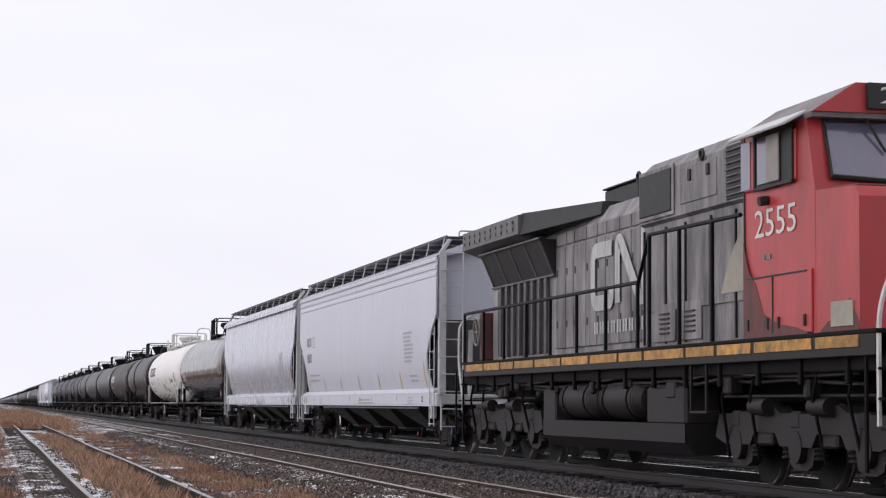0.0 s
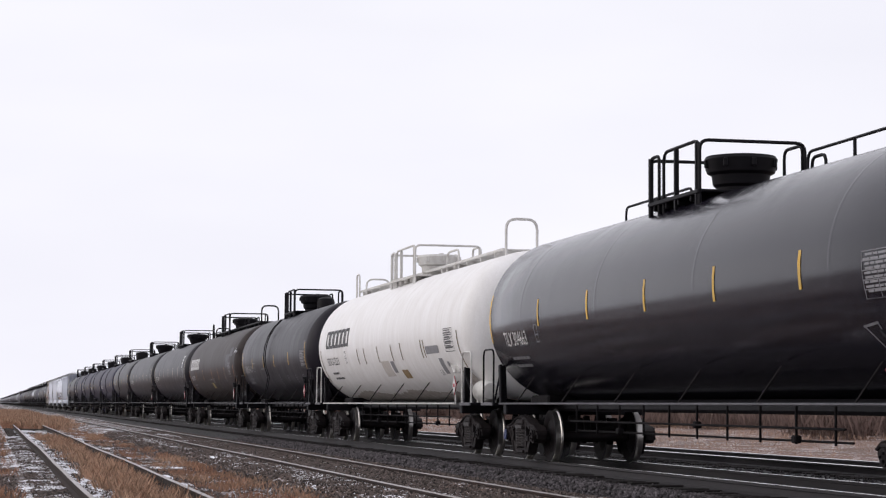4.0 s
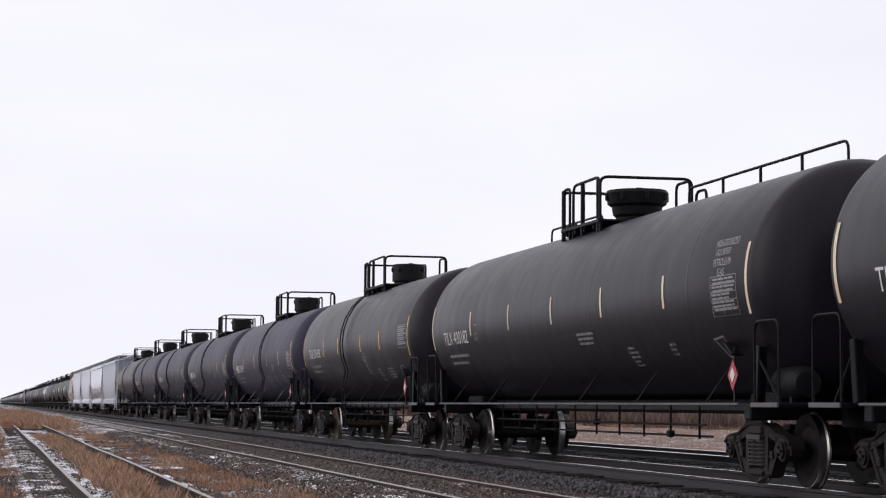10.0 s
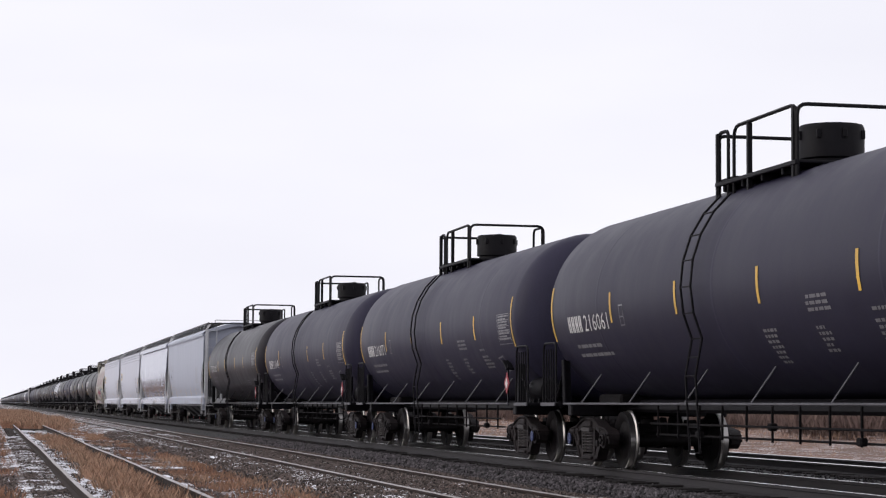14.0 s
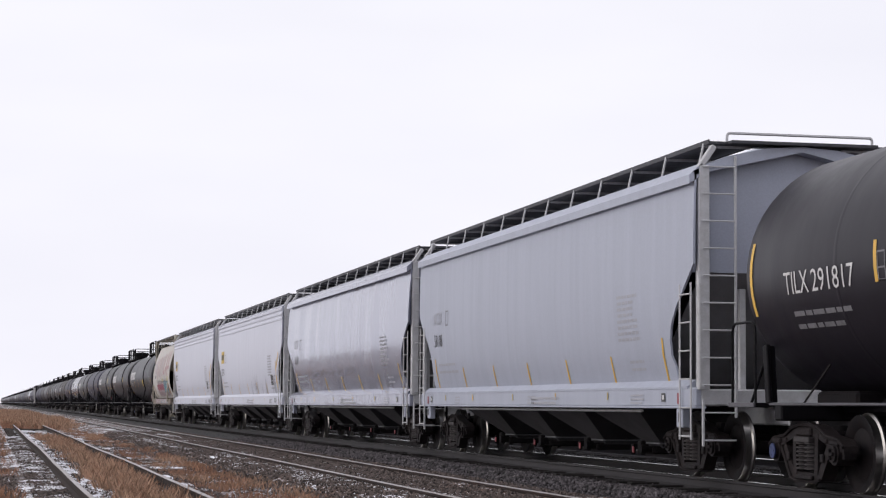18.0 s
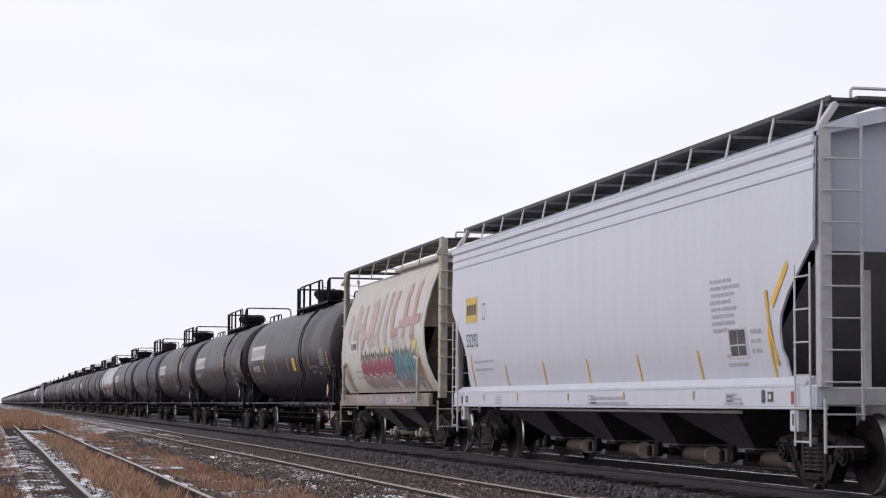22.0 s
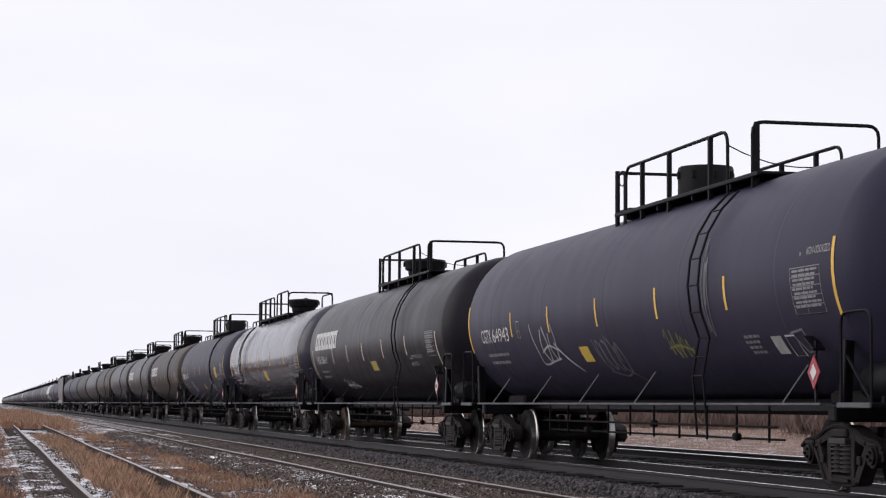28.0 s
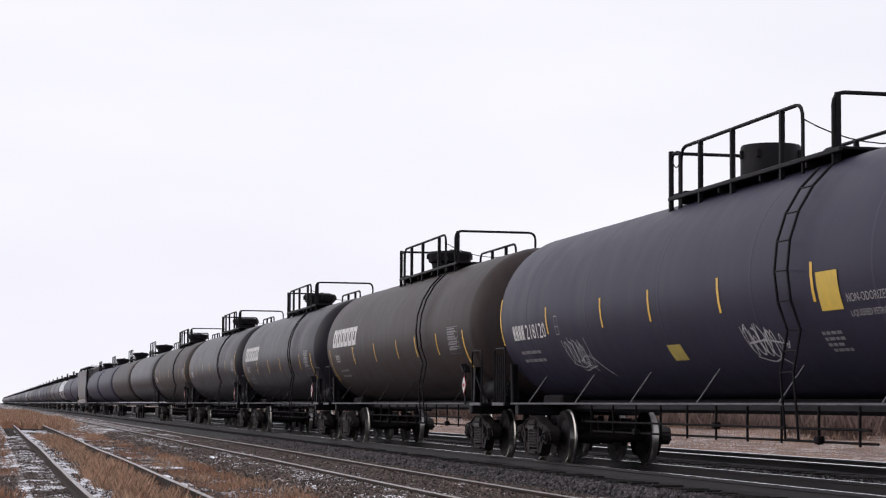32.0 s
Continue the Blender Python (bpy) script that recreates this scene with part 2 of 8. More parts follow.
# ---- mesh tools ----
class Shape:
    """Vertices and faces of one mesh; 'slot' is the material slot of the faces that follow."""

    def __init__(self):
        self.v, self.f, self.s, self.slot = [], [], [], 0

    def add(self, verts, faces):
        k = len(self.v)
        self.v += [tuple(p) for p in verts]
        self.f += [tuple(i + k for i in q) for q in faces]
        self.s += [self.slot] * len(faces)
        return self

    def box(self, c, size, bev=0.0, m=None):
        hx, hy, hz = size[0] / 2, size[1] / 2, size[2] / 2
        if not bev:
            vs = [(sx * hx, sy * hy, sz * hz) for sx in (-1, 1) for sy in (-1, 1) for sz in (-1, 1)]
            fs = [(0, 1, 3, 2), (4, 6, 7, 5), (0, 4, 5, 1), (2, 3, 7, 6), (0, 2, 6, 4), (1, 5, 7, 3)]
        else:
            b, vs, at = min(bev, hx * 0.9, hy * 0.9, hz * 0.9), [], {}
            for sx in (-1, 1):
                for sy in (-1, 1):
                    for sz in (-1, 1):
                        for ax in range(3):
                            p = [sx * (hx - b), sy * (hy - b), sz * (hz - b)]
                            p[ax] += (sx, sy, sz)[ax] * b
                            at[sx, sy, sz, ax] = len(vs)
                            vs.append(tuple(p))
            fs = []
            for ax in range(3):
                o = [i for i in range(3) if i != ax]
                for s in (-1, 1):
                    ring = []
                    for a, b2 in ((-1, -1), (1, -1), (1, 1), (-1, 1)):
                        k = [0, 0, 0]
                        k[ax], k[o[0]], k[o[1]] = s, a, b2
                        ring.append(at[k[0], k[1], k[2], ax])
                    fs.append(tuple(ring))
                for a in (-1, 1):
                    for b2 in (-1, 1):
                        k1, k2 = [0, 0, 0], [0, 0, 0]
                        k1[ax], k2[ax] = -1, 1
                        k1[o[0]] = k2[o[0]] = a
                        k1[o[1]] = k2[o[1]] = b2
                        fs.append((at[(*k1, o[0])], at[(*k2, o[0])], at[(*k2, o[1])], at[(*k1, o[1])]))
            for sx in (-1, 1):
                for sy in (-1, 1):
                    for sz in (-1, 1):
                        fs.append(tuple(at[sx, sy, sz, a] for a in range(3)))
        c = Vector(c)
        vs = [(m @ Vector(p) if m else Vector(p)) + c for p in vs]
        return self.add(vs, fs)

    def tube(self, pts, r, seg=6, closed=False):
        pts = [Vector(p) for p in pts]
        n, vs, fs, up = len(pts), [], [], None
        for i, p in enumerate(pts):
            a = pts[i - 1] if (i or closed) else p
            b = pts[(i + 1) % n] if (i < n - 1 or closed) else p
            d = (b - a).normalized()
            if up is None:
                up = Vector((0, 0, 1)) if abs(d.z) < 0.9 else Vector((1, 0, 0))
            up = (up - d * up.dot(d))
            up = up.normalized() if up.length > 1e-6 else d.orthogonal().normalized()
            side = d.cross(up)
            for k in range(seg):
                w = 2 * math.pi * k / seg
                vs.append(p + up * (r * math.cos(w)) + side * (r * math.sin(w)))
        for i in range(n if closed else n - 1):
            j = (i + 1) % n
            for k in range(seg):
                q = (k + 1) % seg
                fs.append((i * seg + k, i * seg + q, j * seg + q, j * seg + k))
        if not closed:
            fs += [tuple(range(seg))[::-1], tuple((n - 1) * seg + k for k in range(seg))]
        return self.add(vs, fs)

    def cyl(self, a, b, r, seg=12, r2=None):
        a, b = Vector(a), Vector(b)
        d = (b - a).normalized()
        u = d.orthogonal().normalized()
        w = d.cross(u)
        vs = []
        for p, q in ((a, r), (b, r if r2 is None else r2)):
            for k in range(seg):
                t = 2 * math.pi * k / seg
                vs.append(p + u * (q * math.cos(t)) + w * (q * math.sin(t)))
        fs = [(k, (k + 1) % seg, seg + (k + 1) % seg, seg + k) for k in range(seg)]
        fs += [tuple(range(seg))[::-1], tuple(range(seg, 2 * seg))]
        return self.add(vs, fs)

    def lathe(self, prof, axis="y", c=(0, 0, 0), seg=32, slots=None):
        """prof: (radius, place along the axis); slots: a slot for each band."""
        vs, n = [], len(prof)
        for r, h in prof:
            for k in range(seg):
                t = 2 * math.pi * k / seg
                p = {"y": (r * math.cos(t), h, r * math.sin(t)), "x": (h, r * math.cos(t), r * math.sin(t)),
                     "z": (r * math.cos(t), r * math.sin(t), h)}[axis]
                vs.append((p[0] + c[0], p[1] + c[1], p[2] + c[2]))
        for i in range(n - 1):
            if slots:
                self.slot = slots[i]
            fs = [(k, (k + 1) % seg, seg + (k + 1) % seg, seg + k) for k in range(seg)]
            self.add(vs[i * seg:(i + 2) * seg], fs)
        ends = []
        if prof[0][0] > 1e-4:
            ends.append(vs[:seg])
        if prof[-1][0] > 1e-4:
            ends.append(vs[-seg:])
        for e in ends:
            self.add(e, [tuple(range(seg))])
        return self

    def prism(self, poly, axis, lo, hi):
        """A flat outline drawn in the two other axes (in order), drawn out along axis from lo to hi."""
        ax = "xyz".index(axis)
        o = [i for i in range(3) if i != ax]
        vs = []
        for h in (lo, hi):
            for a, b in poly:
                p = [0, 0, 0]
                p[ax], p[o[0]], p[o[1]] = h, a, b
                vs.append(tuple(p))
        n = len(poly)
        fs = [(k, (k + 1) % n, n + (k + 1) % n, n + k) for k in range(n)]
        return self.add(vs, fs + [tuple(range(n))[::-1], tuple(range(n, 2 * n))])

    def sheet(self, grid):
        """A sheet of rows of points."""
        r, c = len(grid), len(grid[0])
        return self.add([p for row in grid for p in row],
                        [(i * c + j, i * c + j + 1, (i + 1) * c + j + 1, (i + 1) * c + j) for i in range(r - 1) for j in range(c - 1)])

    def mesh(self, name, mats, sharp=35):
        d = bpy.data.meshes.new(name)
        d.from_pydata(self.v, [], self.f)
        for k in (mats if isinstance(mats, (list, tuple)) else [mats]):
            d.materials.append(M[k] if isinstance(k, str) else k)
        d.polygons.foreach_set("material_index", self.s)
        bm = bmesh.new()
        bm.from_mesh(d)
        bmesh.ops.remove_doubles(bm, verts=bm.verts, dist=1e-5)
        bmesh.ops.recalc_face_normals(bm, faces=bm.faces)
        bm.to_mesh(d)
        bm.free()
        d.polygons.foreach_set("use_smooth", [True] * len(d.polygons))
        d.set_sharp_from_angle(angle=radians(sharp))
        return d


def part(name, shape, mats, parent, label="", at=None):
    """Links a shape or a finished mesh as one object under a thing or a part."""
    d = shape.mesh(name, mats) if isinstance(shape, Shape) else shape
    ob = new(name, d)
    ob.parent = parent
    if at is not None:
        ob.matrix_basis = at if isinstance(at, Matrix) else Matrix.Translation(at)
    if label:
        tagged(ob, label)
    return ob


STORE = {}


def stored(key, make):
    """A mesh that is made once and shared by alike parts."""
    if key not in STORE:
        STORE[key] = make()
    return STORE[key]


def rounded(pts, r=0.08, n=4):
    """A path with its inner corners rounded."""
    pts = [Vector(p) for p in pts]
    out = [pts[0]]
    for a, p, b in zip(pts, pts[1:], pts[2:]):
        q = min(r, (a - p).length * 0.45, (b - p).length * 0.45)
        s, e = p + (a - p).normalized() * q, p + (b - p).normalized() * q
        for k in range(n + 1):
            t = k / n
            out.append(s * (1 - t) ** 2 + p * 2 * t * (1 - t) + e * t * t)
    return out + [pts[-1]]


def structure(name, shape, mats, label, category, sharp=35):
    d = shape.mesh(name, mats, sharp) if isinstance(shape, Shape) else shape
    return tagged(new(name, d), label, category, kind="structure")


def thing(name, label, category, group=""):
    return tagged(new(name), label, category, group)


# ---- ground and tracks ----
def ground_material(name, dirt, second, stone, snow, snow_at, grass, grass_at):
    m = bpy.data.materials.new(name)
    m.use_nodes = True
    n, l = m.node_tree.nodes, m.node_tree.links
    b = n["Principled BSDF"]
    b.inputs["Roughness"].default_value = 0.9
    tc = n.new("ShaderNodeTexCoord")

    def noise_at(scale, detail=5.0, stretch=(1, 1, 1)):
        mp = n.new("ShaderNodeMapping")
        mp.inputs["Scale"].default_value = stretch
        l.new(tc.outputs["Object"], mp.inputs[0])
        t = n.new("ShaderNodeTexNoise")
        t.inputs["Scale"].default_value, t.inputs["Detail"].default_value = scale, detail
        l.new(mp.outputs[0], t.inputs["Vector"])
        return t.outputs["Fac"]

    def step(src, lo, hi):
        r = n.new("ShaderNodeMapRange")
        r.inputs[1].default_value, r.inputs[2].default_value = lo, hi
        l.new(src, r.inputs[0])
        return r.outputs[0]

    def blend(a, c, fac):
        x = n.new("ShaderNodeMix")
        x.data_type = "RGBA"
        if isinstance(a, tuple):
            x.inputs["A"].default_value = (*a, 1)
        else:
            l.new(a, x.inputs["A"])
        x.inputs["B"].default_value = (*c, 1)
        l.new(fac, x.inputs["Factor"])
        return x.outputs["Result"]

    col = blend(dirt, second, step(noise_at(3.0), 0.35, 0.65))
    vor = n.new("ShaderNodeTexVoronoi")
    vor.inputs["Scale"].default_value = 17.0
    l.new(tc.outputs["Object"], vor.inputs["Vector"])
    col = blend(col, stone, step(vor.outputs["Distance"], 0.55, 0.2))
    grain = n.new("ShaderNodeHueSaturation")
    grey = n.new("ShaderNodeSeparateColor")
    l.new(vor.outputs["Color"], grey.inputs[0])
    pick = n.new("ShaderNodeMapRange")
    pick.inputs[3].default_value, pick.inputs[4].default_value = 0.45, 1.6
    l.new(grey.outputs[0], pick.inputs[0])
    l.new(pick.outputs[0], grain.inputs["Value"])
    l.new(col, grain.inputs["Color"])
    col = grain.outputs[0]
    col = blend(col, grass, step(noise_at(0.45, 6.0, (1.0, 0.35, 1)), grass_at, grass_at + 0.1))
    if snow_at < 1:
        add = n.new("ShaderNodeMath")
        add.operation = "MULTIPLY_ADD"
        l.new(noise_at(1.1, 3.0, (1.0, 0.4, 1)), add.inputs[0])
        add.inputs[1].default_value = 0.55
        l.new(noise_at(11.0, 7.0, (0.75, 0.5, 1)), add.inputs[2])
        col = blend(col, snow, step(add.outputs[0], snow_at, snow_at + 0.03))
    l.new(col, b.inputs["Base Color"])
    bp = n.new("ShaderNodeBump")
    bp.inputs["Strength"].default_value, bp.inputs["Distance"].default_value = 0.8, 0.05
    l.new(noise_at(14.0), bp.inputs["Height"])
    l.new(bp.outputs[0], b.inputs["Normal"])
    return m


GRASS = (0.20, 0.105, 0.055)
M["ground"] = ground_material("winter_ground", (0.064, 0.042, 0.034), (0.112, 0.072, 0.056), (0.135, 0.105, 0.096), (0.72, 0.72, 0.76), 0.815, (0.165, 0.082, 0.052), 0.52)
M["field"] = ground_material("dry_field", (0.090, 0.050, 0.038), (0.150, 0.088, 0.066), (0.135, 0.088, 0.070), (0.60, 0.57, 0.56), 0.87, (0.165, 0.088, 0.058), 0.47)
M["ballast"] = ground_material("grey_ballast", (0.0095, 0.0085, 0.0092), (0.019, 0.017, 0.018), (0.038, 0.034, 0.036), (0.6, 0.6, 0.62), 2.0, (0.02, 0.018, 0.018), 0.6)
M["dirty_ballast"] = ground_material("dirty_ballast", (0.043, 0.030, 0.026), (0.078, 0.054, 0.045), (0.120, 0.094, 0.086), (0.70, 0.70, 0.74), 0.838, (0.125, 0.068, 0.046), 0.52)
M["rail_side"] = material("rusty_rail", (0.022, 0.0155, 0.014), 0.85, second=(0.046, 0.027, 0.022), amount=0.7, scale=3, stretch=(1, 0.3, 1), bump=0.1, spec=0.2)
M["rail_main"] = material("grey_rail_side", (0.021, 0.0185, 0.021), 0.7, second=(0.040, 0.035, 0.037), amount=0.6, scale=3, stretch=(1, 0.3, 1), bump=0.1, spec=0.3)
M["rail_worn"] = material("dull_rail_head", (0.34, 0.31, 0.30), 0.42, metal=0.7, second=(0.20, 0.155, 0.135), amount=0.7, scale=2, stretch=(1, 0.3, 1))
M["rail_bright"] = material("polished_rail_head", (0.70, 0.69, 0.68), 0.2, metal=1.0, second=(0.5, 0.48, 0.46), amount=0.4, scale=2, stretch=(1, 0.3, 1))
M["sleeper"] = material("weathered_sleeper", (0.030, 0.024, 0.021), 0.9, second=(0.085, 0.072, 0.064), amount=0.8, scale=5, stretch=(0.5, 3, 3), bump=0.3, vary=0.35, spec=0.2)
# main-line sleepers and stones carry the shade under the train in their colour
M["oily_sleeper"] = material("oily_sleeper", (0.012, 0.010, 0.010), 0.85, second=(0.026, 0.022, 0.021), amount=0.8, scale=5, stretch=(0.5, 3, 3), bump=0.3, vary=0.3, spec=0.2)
M["dark_stone"] = material("shaded_track_stone", (0.0095, 0.0085, 0.0092), 0.8, second=(0.030, 0.027, 0.028), amount=0.9, scale=9, bump=0.2, island=0.8, spec=0.25)
M["stone"] = material("ballast_stone", (0.028, 0.024, 0.026), 0.85, second=(0.165, 0.147, 0.156), amount=0.9, scale=9, bump=0.2, island=0.85, spec=0.3)
M["brown_stone"] = material("dirty_stone", (0.050, 0.037, 0.032), 0.85, second=(0.165, 0.132, 0.120), amount=0.9, scale=9, bump=0.2, island=0.85, spec=0.3)
M["snow"] = material("old_snow", (0.78, 0.78, 0.82), 0.7, second=(0.6, 0.6, 0.64), amount=0.5, scale=4, bump=0.3)
M["grass"] = material("dry_grass", (0.31, 0.175, 0.115), 0.85, second=(0.47, 0.335, 0.24), amount=0.9, scale=2.5, island=0.55, spec=0.2)
M["rust_grass"] = material("rust_brown_grass", (0.24, 0.118, 0.075), 0.85, second=(0.37, 0.225, 0.15), amount=0.9, scale=1.5, island=0.5, spec=0.2)
M["brush"] = material("bare_brush", (0.135, 0.091, 0.080), 0.9, second=(0.185, 0.132, 0.113), amount=0.8, scale=0.4, island=0.25, spec=0.2)


def ground_z(x, y):
    """Height of the ground away from the ballast."""
    if x < 12.9:
        base = -0.44
    elif x < 18.2:
        base = -0.3
    else:
        base = -0.3 - min(1.0, (x - 18.2) / 6.0) * 0.35
    w = 0.05 * noise.noise(Vector((x * 0.9, y * 0.25, 0.0))) + 0.03 * noise.noise(Vector((x * 3, y * 1.1, 7.0)))
    return base + w


def build_ground():
    xs = [-3000, -800, -200, -60, -20, -8] + [-4 + 0.4 * k for k in range(44)] + [14.5, 16, 18, 19, 20, 22, 24, 27, 30, 36, 45, 60, 90, 150, 400, 1200, 3500]
    ys = [-600, -120, -40, 0, 10] + [14 + 0.7 * k for k in range(120)] + [100 + 3 * k for k in range(50)] + [260, 300, 360, 450, 600, 900, 1400, 2200, 3400, 4800]
    s = Shape()
    s.slot = 0
    grid = [[(x, y, ground_z(x, y)) for x in xs] for y in ys]
    c = len(xs)
    s.v = [p for r in grid for p in r]
    for i in range(len(ys) - 1):
        for j in range(c - 1):
            s.f.append((i * c + j, i * c + j + 1, (i + 1) * c + j + 1, (i + 1) * c + j))
            s.s.append(1 if xs[j] >= 18 else 0)
    structure("ground", s, ["ground", "field"], "brown winter ground with dry grass and patches of old snow", "ground", 80)


def bed(name, x, top, z, half, label, mat="ballast"):
    """A ballast bed: a flat-topped bank under a track."""
    s = Shape()
    ys = [-60, 0, 14] + [16 + 0.8 * k for k in range(80)] + [85, 100, 130, 180, 260, 400, 700, 1200, 2400, 4800]
    rows = []
    for y in ys:
        row = []
        for q, h in ((-half - 0.75, z), (-half - 0.3, z + (top - z) * 0.55), (-half, top), (-half * 0.5, top + 0.01), (0, top), (half * 0.5, top + 0.01), (half, top), (half + 0.3, z + (top - z) * 0.55), (half + 0.75, z)):
            w = 0.03 * noise.noise(Vector((q * 4 + x, y * 1.7, 3.0)))
            row.append((x + q + w, y, h + w))
        rows.append(row)
    s.sheet(rows)
    return structure(name, s, mat, label, "ballast", 80)


def rail_shape(x, z, wobble, seed):
    """One rail with head, web and foot; z is the top of its head."""
    prof = [(-0.068, -0.172), (-0.068, -0.155), (-0.014, -0.13), (-0.012, -0.05), (-0.036, -0.04), (-0.036, -0.008), (-0.028, 0.0),
            (0.028, 0.0), (0.036, -0.008), (0.036, -0.04), (0.012, -0.05), (0.014, -0.13), (0.068, -0.155), (0.068, -0.172)]
    ys = [-60, 0] + [12 + 1.5 * k for k in range(80)] + [140, 170, 220, 300, 450, 700, 1100, 1800, 3000, 4800]
    s = Shape()
    n = len(prof)
    vs = []
    for y in ys:
        dx = wobble * noise.noise(Vector((y * 0.05, seed, 0)))
        dz = wobble * 0.5 * noise.noise(Vector((y * 0.06, seed, 9)))
        vs += [(x + a + dx, y, z + b + dz) for a, b in prof]
    s.v = vs
    for i in range(len(ys) - 1):
        for k in range(n - 1):
            s.f.append((i * n + k, i * n + k + 1, (i + 1) * n + k + 1, (i + 1) * n + k))
            s.s.append(1 if 5 <= k <= 7 else 0)
    return s


def track(name, x, z, head, label, wobble=0.0, side="rail_side"):
    t = tagged(new(name), label, "railway track", kind="structure")
    for e in (-1, 1):
        part("rail", rail_shape(x + 0.755 * e, z, wobble, x + e), [side, head], t)
    return t


def sleepers(t, x, z, near, count, sink, seed, until=400.0, wood="sleeper"):
    """Sleepers under one track: the nearest as pieces, the rest joined."""
    rnd = random.Random(seed)
    kinds = []
    for k in range(4):
        s = Shape()
        s.box((0, 0, 0), (2.55 + rnd.uniform(-0.08, 0.08), 0.22, 0.17), 0.015)
        kinds.append(s.mesh("sleeper", wood))
    y = near
    for k in range(count):
        d = kinds[rnd.randrange(4)]
        part("sleeper", d, None, t, at=pose(x + rnd.uniform(-0.05, 0.05), y, z - 0.172 - 0.085 + sink + rnd.uniform(-0.012, 0.012), 0, 0, rnd.uniform(-1.6, 1.6)))
        y += 0.56 + rnd.uniform(-0.03, 0.03)
    s = Shape()
    while y < until:
        s.box((x + rnd.uniform(-0.05, 0.05), y, z - 0.172 - 0.085 + sink), (2.55, 0.22, 0.17))
        y += 0.56
    part("sleeper_row", s, wood, t)


def scatter_mesh(name, verts, tris, mat):
    d = bpy.data.meshes.new(name)
    d.vertices.add(len(verts))
    d.vertices.foreach_set("co", np.asarray(verts, dtype=np.float32).ravel())
    f = np.asarray(tris, dtype=np.int32)
    d.loops.add(f.size)
    d.loops.foreach_set("vertex_index", f.ravel())
    d.polygons.add(len(f))
    d.polygons.foreach_set("loop_start", np.arange(len(f), dtype=np.int32) * f.shape[1])
    d.update(calc_edges=True)
    d.materials.append(M[mat])
    return d


def stones(name, n, spots, size, label, mat="stone", flat=1.0, category="stones", wide=1.0):
    """Loose crushed stones as one object. spots(k) gives arrays x, y, z."""
    rng = np.random.default_rng(4)
    x, y, z = spots(rng, n)
    base = np.array([(1, 0, 0), (-1, 0, 0), (0, 1, 0), (0, -1, 0), (0, 0, 1), (0, 0, -1)], dtype=float)
    tri = np.array([(0, 2, 4), (2, 1, 4), (1, 3, 4), (3, 0, 4), (2, 0, 5), (1, 2, 5), (3, 1, 5), (0, 3, 5)])
    sc = size * rng.uniform(0.5, 1.25, (n, 1, 3))
    a = rng.uniform(0, 6.28, n) if wide == 1 else rng.normal(0, 0.35, n)
    sc[..., 2] *= flat
    sc[..., 0] *= wide
    v = base[None] * sc * rng.uniform(0.7, 1.2, (n, 6, 1))
    tilt = rng.uniform(-0.6, 0.6, n) * min(1.0, flat)
    vy, vz = v[..., 1] * np.cos(tilt)[:, None] - v[..., 2] * np.sin(tilt)[:, None], v[..., 1] * np.sin(tilt)[:, None] + v[..., 2] * np.cos(tilt)[:, None]
    vx = v[..., 0] * np.cos(a)[:, None] - vy * np.sin(a)[:, None]
    vy = v[..., 0] * np.sin(a)[:, None] + vy * np.cos(a)[:, None]
    out = np.stack([vx + x[:, None], vy + y[:, None], vz + z[:, None]], -1).reshape(-1, 3)
    f = (tri[None] + (np.arange(n) * 6)[:, None, None]).reshape(-1, 3)
    return tagged(new(name, scatter_mesh(name, out, f, mat)), label, category, kind="stuff")


def grass(name, n, spots, height, label, width=0.008, mat="grass"):
    """Dry blades as one object."""
    rng = np.random.default_rng(9)
    x, y, z, k = spots(rng, n)
    h = height * k * rng.uniform(0.5, 1.2, n)
    a = rng.uniform(0, 6.28, n)
    lean = rng.normal(0, 0.28, (n, 2)) * h[:, None]
    w = width * (0.15 + y / 90.0)
    dx, dy = np.cos(a) * w, np.sin(a) * w
    v = np.empty((n, 4, 3))
    v[:, 0] = np.stack([x - dx, y - dy, z - 0.03], -1)
    v[:, 1] = np.stack([x + dx, y + dy, z - 0.03], -1)
    v[:, 2] = np.stack([x + lean[:, 0] * 0.45 + dx * 0.7, y + lean[:, 1] * 0.45, z + h * 0.6], -1)
    v[:, 3] = np.stack([x + lean[:, 0], y + lean[:, 1], z + h], -1)
    tri = np.array([(0, 1, 2), (0, 2, 3)])
    f = (tri[None] + (np.arange(n) * 4)[:, None, None]).reshape(-1, 3)
    return tagged(new(name, scatter_mesh(name, v.reshape(-1, 3), f, mat)), label, "grass", kind="stuff")


build_ground()
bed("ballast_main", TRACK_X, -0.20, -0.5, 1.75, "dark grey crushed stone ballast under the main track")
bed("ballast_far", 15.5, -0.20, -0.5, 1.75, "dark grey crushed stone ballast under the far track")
bed("ballast_siding", 6.55, -0.245, -0.5, 1.5, "brown dirty ballast of the siding", "dirty_ballast")
bed("ballast_spur", 2.06, -0.40, -0.52, 1.4, "brown dirty ballast of the near spur", "dirty_ballast")
main_track = track("track_main", TRACK_X, 0.0, "rail_bright", "main railway track with polished rail heads", side="rail_main")
far_track = track("track_far", 15.5, 0.0, "rail_bright", "second main track behind the train", side="rail_main")
siding = track("track_siding", 6.55, -0.165, "rail_worn", "rusty siding track beside the main line", 0.03)
spur = track("track_spur", 2.06, -0.20, "rail_worn", "rusty spur track sunk in dry grass and snow", 0.05)


